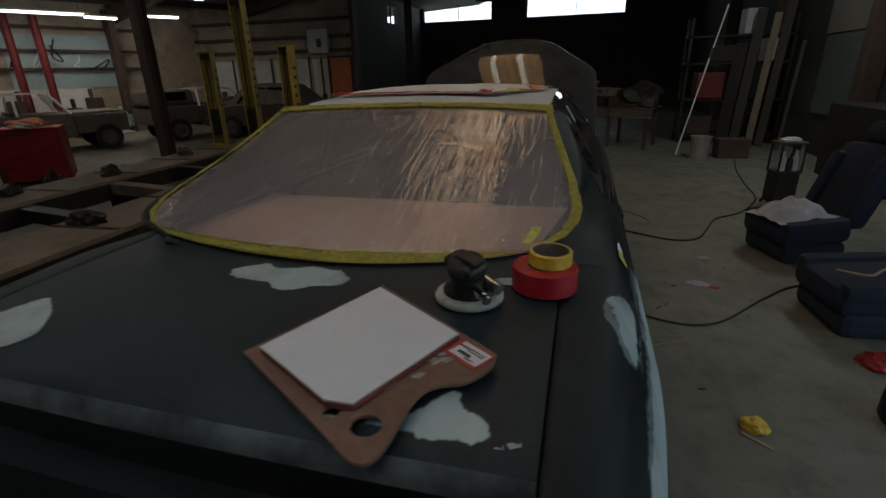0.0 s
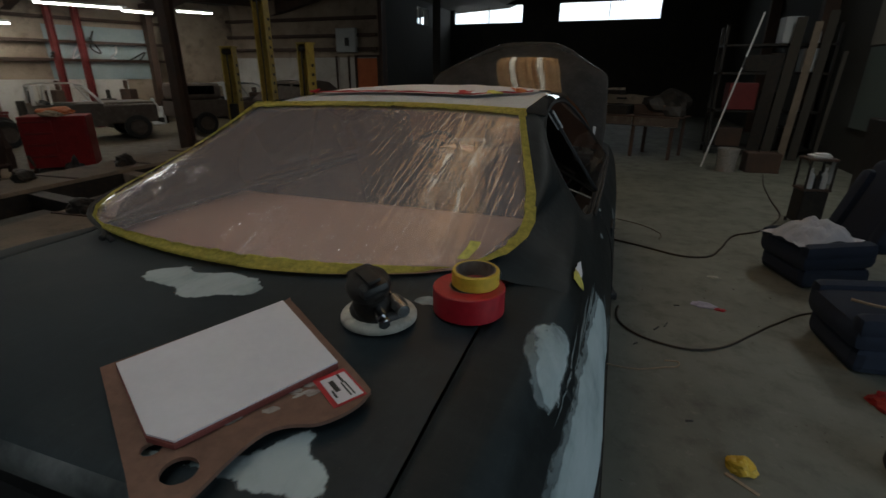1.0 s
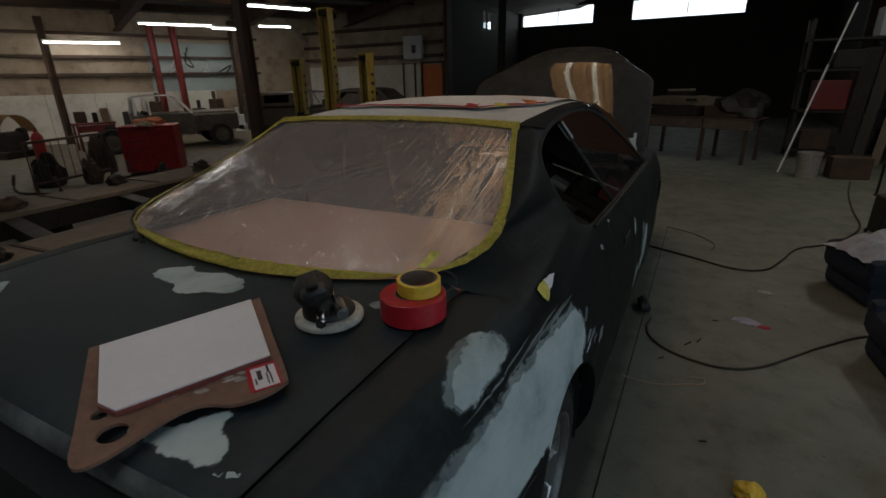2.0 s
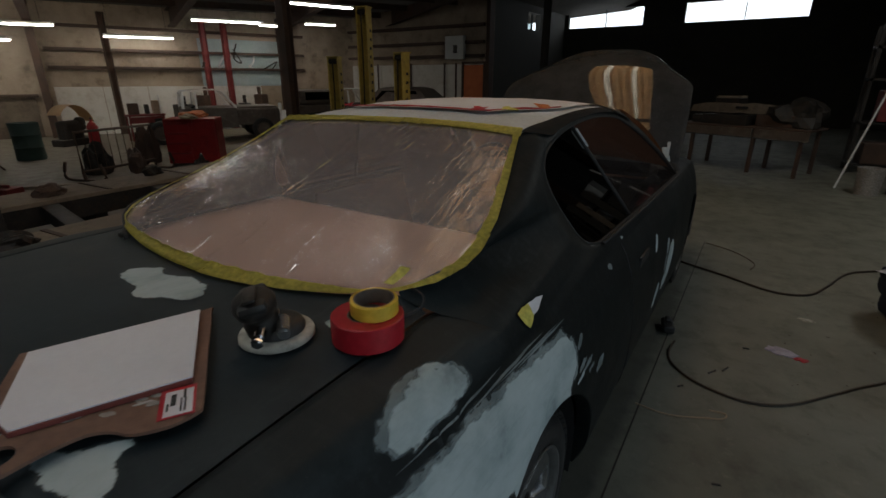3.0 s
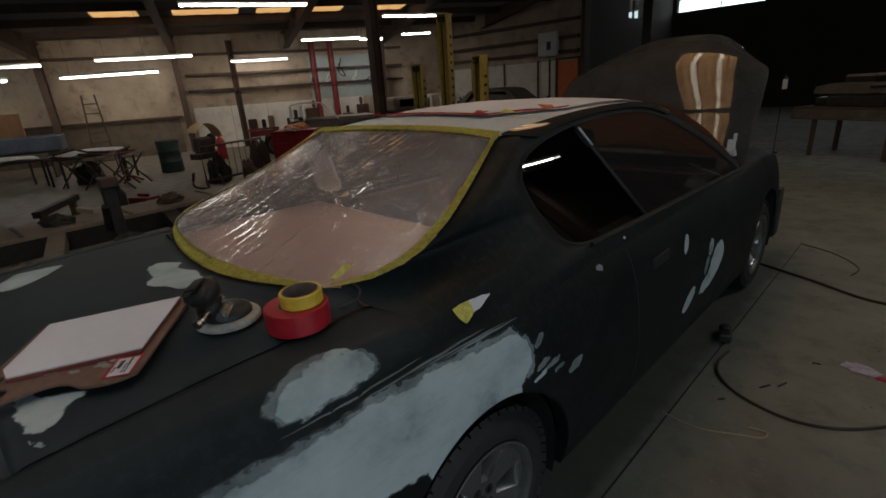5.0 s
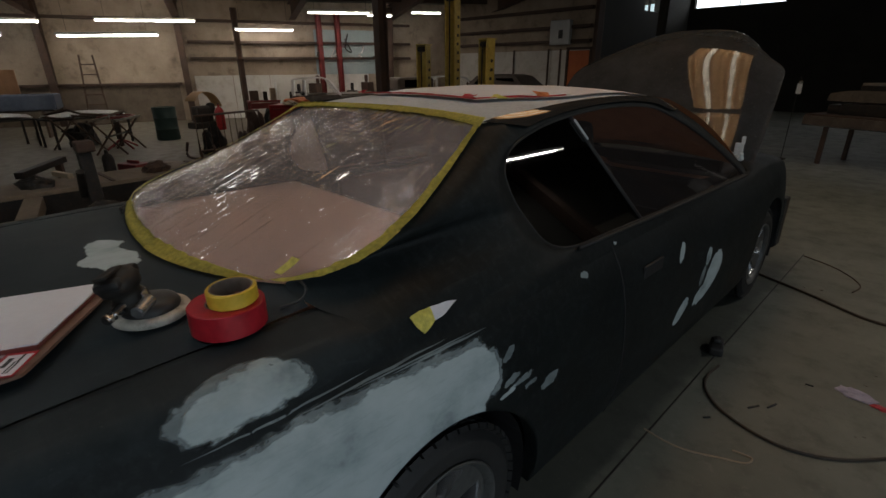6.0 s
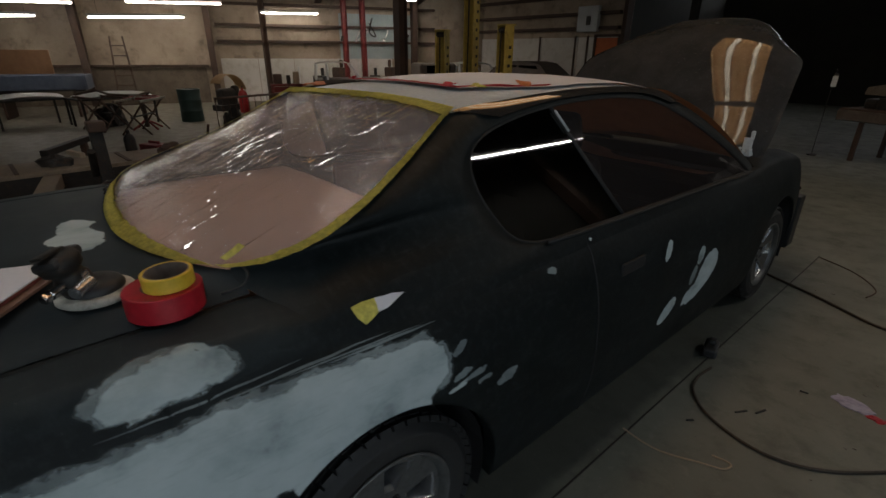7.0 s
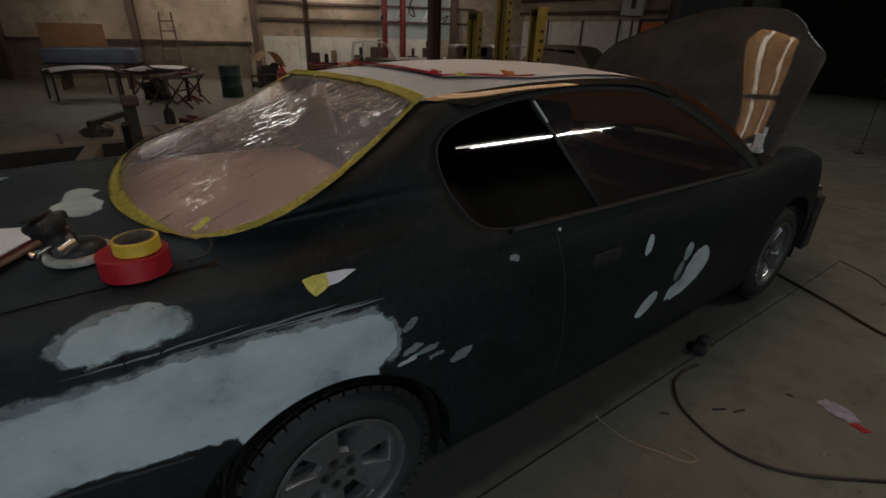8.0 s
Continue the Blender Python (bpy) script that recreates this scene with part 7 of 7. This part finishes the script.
def pickup(m, mat, low, label, capped=False):
    """An old pickup, nose towards local +y: two-tone cab with open pillars, nose, and a bare or capped rear."""
    ob = thing("pickup_truck", label, "truck", m)
    bm = bmesh.new()
    sec = [(-0.68, 0.40, 0.80), (-0.70, 0.98, 0.80), (0.78, 0.98, 0.80), (0.80, 0.40, 0.80)]
    grid(bm, [[(-hx, y, z), (hx, y, z)] for y, z, hx in sec])
    for s in (-1, 1):
        bm.faces.new([bm.verts.new((s * hx, y, z)) for y, z, hx in sec])
    part("cab", bm, low, ob, "dusty brown lower cab")
    rows = [[(hx * q, y, z + 0.03 * (1 - q * q)) for q in (-1, -0.9, -0.4, 0.4, 0.9, 1)] for y, z, hx in ((-0.66, 1.38, 0.66), (-0.60, 1.45, 0.65), (-0.3, 1.48, 0.64), (0.30, 1.48, 0.64), (0.44, 1.44, 0.65), (0.48, 1.39, 0.66))]
    bm = grid(bmesh.new(), rows)
    bmesh.ops.solidify(bm, geom=bm.faces[:], thickness=0.05)
    part("roof", bm, mat, ob, "white cab roof", True)
    for s in (-1, 1):
        for (y0, y1, w) in ((-0.66, -0.62, 0.07), (-0.30, -0.28, 0.05), (0.78, 0.45, 0.055)):
            part("pillar", tube(bmesh.new(), [(s * 0.78, y0, 0.97), (s * 0.64, y1, 1.43)], w * 0.6, 8), mat, ob, "white pillar")
        bmw = bmesh.new()
        bmw.faces.new([bmw.verts.new((s * x, y, z)) for x, y, z in ((0.775, -0.27, 0.99), (0.775, 0.70, 0.99), (0.65, 0.42, 1.41), (0.65, -0.27, 1.41))])
        part("side_window", bmw, "clear", ob, "dusty side glass")
    bmw = bmesh.new()
    bmw.faces.new([bmw.verts.new(p) for p in ((-0.74, 0.76, 1.0), (0.74, 0.76, 1.0), (0.62, 0.46, 1.40), (-0.62, 0.46, 1.40))])
    part("windshield", bmw, "clear", ob, "dusty windshield")
    part("seat", boxes(((0, -0.35, 0.85), (1.3, 0.16, 0.4)), bevel=0.05), "darkin", ob, "dark bench seat")
    part("nose", boxes(((0, 1.42, 0.70), (1.60, 1.26, 0.50)), ((0, 1.42, 0.97), (1.44, 1.2, 0.07)), bevel=0.05), low, ob, "dusty brown nose")
    part("grille", boxes(((0, 2.06, 0.74), (1.5, 0.05, 0.40)), bevel=0.012), mat, ob, "pale front panel")
    for s in (-1, 1):
        part("lamp", cyl(bmesh.new(), (s * 0.62, 2.07, 0.78), (s * 0.62, 2.10, 0.78), 0.10, n=18), "redpaint", ob, "red lamp")
    part("bumper", boxes(((0, 2.14, 0.48), (1.66, 0.08, 0.14)), bevel=0.02), "alloy", ob, "dented bumper")
    if capped:
        part("bed", boxes(((-0.80, -1.35, 0.75), (0.07, 1.3, 0.5)), ((0.80, -1.35, 0.75), (0.07, 1.3, 0.5)), ((0, -1.98, 0.72), (1.6, 0.06, 0.44)), ((0, -1.35, 0.52), (1.6, 1.3, 0.06)), bevel=0.012), low, ob, "dusty bed")
        part("cap", boxes(((0, -1.36, 1.24), (1.42, 1.24, 0.46)), bevel=0.09), low, ob, "dusty brown bed cap")
        for s in (-1, 1):
            part("cap_window", boxes(((s * 0.712, -1.36, 1.28), (0.012, 0.8, 0.24)), bevel=0.004), "tint", ob, "dark cap window")
    else:
        for s in (-1, 1):
            part("frame_rail", boxes(((s * 0.4, -1.1, 0.45), (0.08, 0.9, 0.12)), bevel=0.006), "rust", ob, "bare rusty frame rail")
    for x in (-0.78, 0.78):
        for y in ((1.5, -1.35) if capped else (1.5, -1.3)):
            wheel_simple(ob, x, y, 0.33)
    return ob


pickup(hall(2.1, 6.64, 0, -6) @ Matrix.Scale(1.07, 4), "white", "brownpaint", "old bedless pickup truck with white roof and dusty brown nose")
pickup(hall(2.7, 11.55, 0, -4) @ Matrix.Scale(1.07, 4), "white", "brownpaint", "dusty brown pickup truck with capped bed behind the lift", True)


def sedan(m, mat, label, h=1.35):
    """A plain parked car seen far off: shell, glasshouse, windows and wheels."""
    ob = thing("parked_car", label, "car", m)
    prof = [(-2.2, 0.35, 0.78), (-2.25, 0.65, 0.80), (-2.1, 0.86, 0.80), (-1.3, 0.92, 0.82), (0.9, 0.95, 0.82), (2.0, 0.82, 0.78), (2.2, 0.62, 0.74), (2.2, 0.35, 0.72)]
    bm = bmesh.new()
    grid(bm, [[(-hx, y, z), (-hx * 0.9, y, z + 0.03), (hx * 0.9, y, z + 0.03), (hx, y, z)] for y, z, hx in prof])
    for s in (-1, 1):
        bm.faces.new([bm.verts.new((s * hx, y, z)) for y, z, hx in prof])
    part("body", bm, mat, ob, "", True)
    g = [(-1.5, 0.93, 0.74), (-0.9, h - 0.04, 0.58), (-0.6, h, 0.56), (0.2, h, 0.56), (0.5, h - 0.05, 0.58), (1.1, 0.95, 0.76)]
    bm = bmesh.new()
    grid(bm, [[(-hx, y, z), (-hx * 0.8, y, z + 0.02), (hx * 0.8, y, z + 0.02), (hx, y, z)] for y, z, hx in g])
    for s in (-1, 1):
        bm.faces.new([bm.verts.new((s * hx, y, z)) for y, z, hx in g])
    part("cabin", bm, mat, ob, "", True)
    for s in (-1, 1):
        for a, b in ((-1.15, -0.25), (-0.18, 0.72)):
            bmw = bmesh.new()
            q = [(a, 0.98), (b, 0.98), (min(b, 0.40), h - 0.09), (max(a, -0.78), h - 0.09)]
            bmw.faces.new([bmw.verts.new((s * (0.575 + (h - 0.09 - z) * 0.16 / (h - 0.97) + 0.024), y, z)) for y, z in q])
            part("window", bmw, "tint", ob, "dark window")
    for x in (-0.74, 0.74):
        for y in (1.35, -1.35):
            wheel_simple(ob, x, y, 0.32)
    return ob


sedan(shrunk(0.88) @ pose(-8.3, 13.0, 0, 0, 0, -80), "brownpaint", "dusty grey-brown parked car between the lifts", 1.5)

# stripped fender shell, machine bench, wheel-topped stand, ladder and bottles by the wall
sh = thing("truck_fender", "tan stripped fender shell standing by the wall", "car part", hall(1.2, 3.0, 0, 40))
rows = []
for i in range(15):
    a = math.pi * (0.12 + 0.66 * i / 14)
    rows.append([(w, 0.62 * math.cos(a), 0.25 + 0.95 * math.sin(a) ** 0.8 - 0.05 * abs(w)) for w in (-0.25, -0.1, 0.1, 0.25)])
bm = grid(bmesh.new(), rows)
bmesh.ops.solidify(bm, geom=bm.faces[:], thickness=0.05)
part("arch", bm, "tanpaint", sh, "tan painted fender arch", True)
part("liner", boxes(((0, -0.08, 0.42), (0.34, 0.66, 0.62)), ((0.06, 0.24, 0.62), (0.26, 0.24, 0.4)), bevel=0.09), "blackiron", sh)
part("foot", boxes(((0, 0, 0.1), (0.5, 1.1, 0.2)), bevel=0.03), "blackiron", sh)
gb = thing("gas_bottle", "red gas bottle standing by the white wall", "gas bottle", pose(-12.0, 5.3, 0) @ Matrix.Scale(0.65, 4))
part("bottle", lathe(bmesh.new(), [(0, 0), (0.17, 0), (0.18, 0.03), (0.18, 0.72), (0.12, 0.85), (0.05, 0.9), (0.05, 0.98), (0, 0.98)], 22), "redcab", gb, "", True)
part("valve", cyl(bmesh.new(), (0, 0, 0.97), (0, 0, 1.05), 0.03, n=10), "chrome", gb)
mb = thing("machine_bench", "small red machine bench with grinders against the white wall", "bench", hall(1.0, 5.0, 0, 8))
part("top", boxes(((0, 0, 0.80), (0.5, 1.1, 0.06)), bevel=0.01), "redsteel", mb)
for sx in (-0.2, 0.2):
    for sy in (-0.5, 0.5):
        part("leg", boxes(((sx, sy, 0.39), (0.05, 0.05, 0.78))), "redsteel", mb)
part("apron", boxes(((0.24, 0, 0.66), (0.02, 1.0, 0.2))), "redsteel", mb)
for y, s, mat in ((-0.3, (0.24, 0.3, 0.34), "rust"), (0.08, (0.16, 0.14, 0.3), "blackiron"), (0.35, (0.2, 0.2, 0.42), "wood"), (0.48, (0.06, 0.06, 0.6), "white")):
    q = hall(1.0, 5.0 + y, 0.83)
    solid("bench_tool", boxes(((0, 0, s[2] / 2), s), bevel=0.02), mat, "shop tool standing on the machine bench", "tool", q, "tools on the machine bench")
ws = thing("wheel_stand", "rusty round-topped welding stand on splayed legs", "welding stand", NEAR @ pose(-13.07, 3.2, 0))
part("top_ring", lathe(bmesh.new(), [(0.36, 0.78), (0.42, 0.78), (0.42, 0.83), (0.36, 0.83)], 28, closed=True), "redsteel", ws, "", True)
part("top_plate", cyl(bmesh.new(), (0, 0, 0.775), (0, 0, 0.80), 0.38, n=24), "rust", ws)
part("column", cyl(bmesh.new(), (0, 0, 0.06), (0, 0, 0.78), 0.05, n=12), "rust", ws)
for k in range(4):
    a = math.pi / 2 * k + 0.4
    part("leg", cyl(bmesh.new(), (0, 0, 0.25), (0.4 * math.cos(a), 0.4 * math.sin(a), 0.02), 0.025, n=8), "redsteel", ws)
solid("steel_tool_box", boxes(((0, 0, 0.13), (0.5, 0.3, 0.26)), ((0, 0, 0.29), (0.3, 0.04, 0.05)), bevel=0.012), "redsteel", "dull red tool box on the floor by the stand", "tool box", NEAR @ pose(-8.9, 2.55, 0, 0, 0, 25))
for k, (x, y, turn) in enumerate(((-13.5, 2.35, 20), (-12.4, 3.05, -35))):
    tr = thing("trestle", "rusty folding trestle with a bent panel frame across it", "trestle", NEAR @ pose(x, y, 0, 0, 0, turn), "folding trestles")
    for sx in (-0.5, 0.5):
        for q in (-1, 1):
            part("leg", cyl(bmesh.new(), (sx, -0.34 * q, 0.02), (sx + 0.03, 0.30 * q, 0.80), 0.022, n=8), "rust", tr)
    part("cross_bar", cyl(bmesh.new(), (-0.62, 0.0, 0.44), (0.62, 0.0, 0.44), 0.022, n=8), "blackiron", tr)
    for q in (-1, 1):
        part("top_bar", boxes(((0, 0.29 * q, 0.81), (1.35, 0.05, 0.05)), bevel=0.008), "brownpaint" if k else "rust", tr)
    part("bent_frame", tube(bmesh.new(), [(-0.8, -0.2, 0.86), (-0.3, 0.1, 0.97), (0.35, 0.05, 0.90), (0.85, 0.25, 0.88)], 0.03, 8), "rust", tr, "bent rusty frame piece")
ld = thing("step_ladder", "old wooden step ladder leaning at the wall", "ladder", hall(0.55, -0.15, 0, 8))
for s in (-1, 1):
    part("stile", cyl(bmesh.new(), (0.35, s * 0.30, 0.0), (-0.1, s * 0.18, 2.35), 0.028, n=8), "rust", ld)
for k in range(7):
    t = 0.1 + 0.13 * k
    part("rung", cyl(bmesh.new(), (0.35 - 0.45 * t, -0.30 + 0.12 * t, 2.35 * t), (0.35 - 0.45 * t, 0.30 - 0.12 * t, 2.35 * t), 0.018, n=8), "rust", ld)
solid("plywood_sheet", boxes(((0, 0, 0.5), (0.04, 1.9, 0.85)), bevel=0.004), "orangewood", "orange-brown plywood sheet leaning on the wall", "plywood", hall(0.30, -3.1, 1.0))
tb = thing("truck_bed_shell", "faded blue pickup bed shell by the wall", "car part", hall(1.6, -2.2, 0, 4))
part("side", boxes(((0.5, 0, 1.02), (0.05, 2.5, 0.42)), ((-0.5, 0, 1.02), (0.05, 2.5, 0.42)), ((0, 1.25, 1.02), (1.0, 0.05, 0.42)), bevel=0.02), "bluepaint", tb, "faded blue bed side")
part("deck", boxes(((0, 0, 0.80), (1.0, 2.4, 0.06))), "blackiron", tb)
for s in (-1, 1):
    part("trestle", boxes(((0, s * 0.9, 0.39), (0.9, 0.06, 0.78)), bevel=0.005), "rust", tb)
# hoist tower, cables and pipes in the corner by the blue sheet
random.seed(9)
for k in range(5):
    a = HALL @ Vector((0.25, 7.4 + 0.55 * k, 2.1 + 0.2 * (k % 3)))
    pts = [a + Vector((random.uniform(-0.2, 0.2), random.uniform(-0.3, 0.3), random.uniform(-0.25, 0.45))) for _ in range(4)]
    hose("coiled_cable", [tuple(p) for p in pts], 0.02, "white" if k % 2 else "blackiron", "cable hanging in loops on the wall", "cable")
for k in range(6):
    p = HALL @ Vector((0.5 + 0.25 * (k % 2), 6.2 + 0.7 * k, 0))
    h = 0.8 + 0.3 * math.sin(k * 2.1)
    solid("standing_part", boxes(((0, 0, h / 2), (0.3, 0.35, h)), ((0.05, 0.1, h + 0.12), (0.1, 0.1, 0.24)), bevel=0.03), ("blackiron", "rust", "primer")[k % 3], "dusty machine part standing against the wall", "machine part", Matrix.Translation(p) @ pose(0, 0, 0, 0, 0, 25 * k), "parts along the wall")
for k in range(7):
    x = -11.8 + 0.75 * k
    h = 0.55 + 0.35 * abs(math.sin(k * 1.7))
    solid("standing_part", boxes(((0, 0, h / 2), (0.4, 0.3, h)), ((-0.05, 0, h + 0.08), (0.16, 0.14, 0.16)), bevel=0.04), ("blackiron", "rust", "blackiron", "brownpaint")[k % 4], "dark machine part standing against the wall", "machine part", pose(x, 14.05, 0, 0, 0, 18 * k), "parts along the wall")
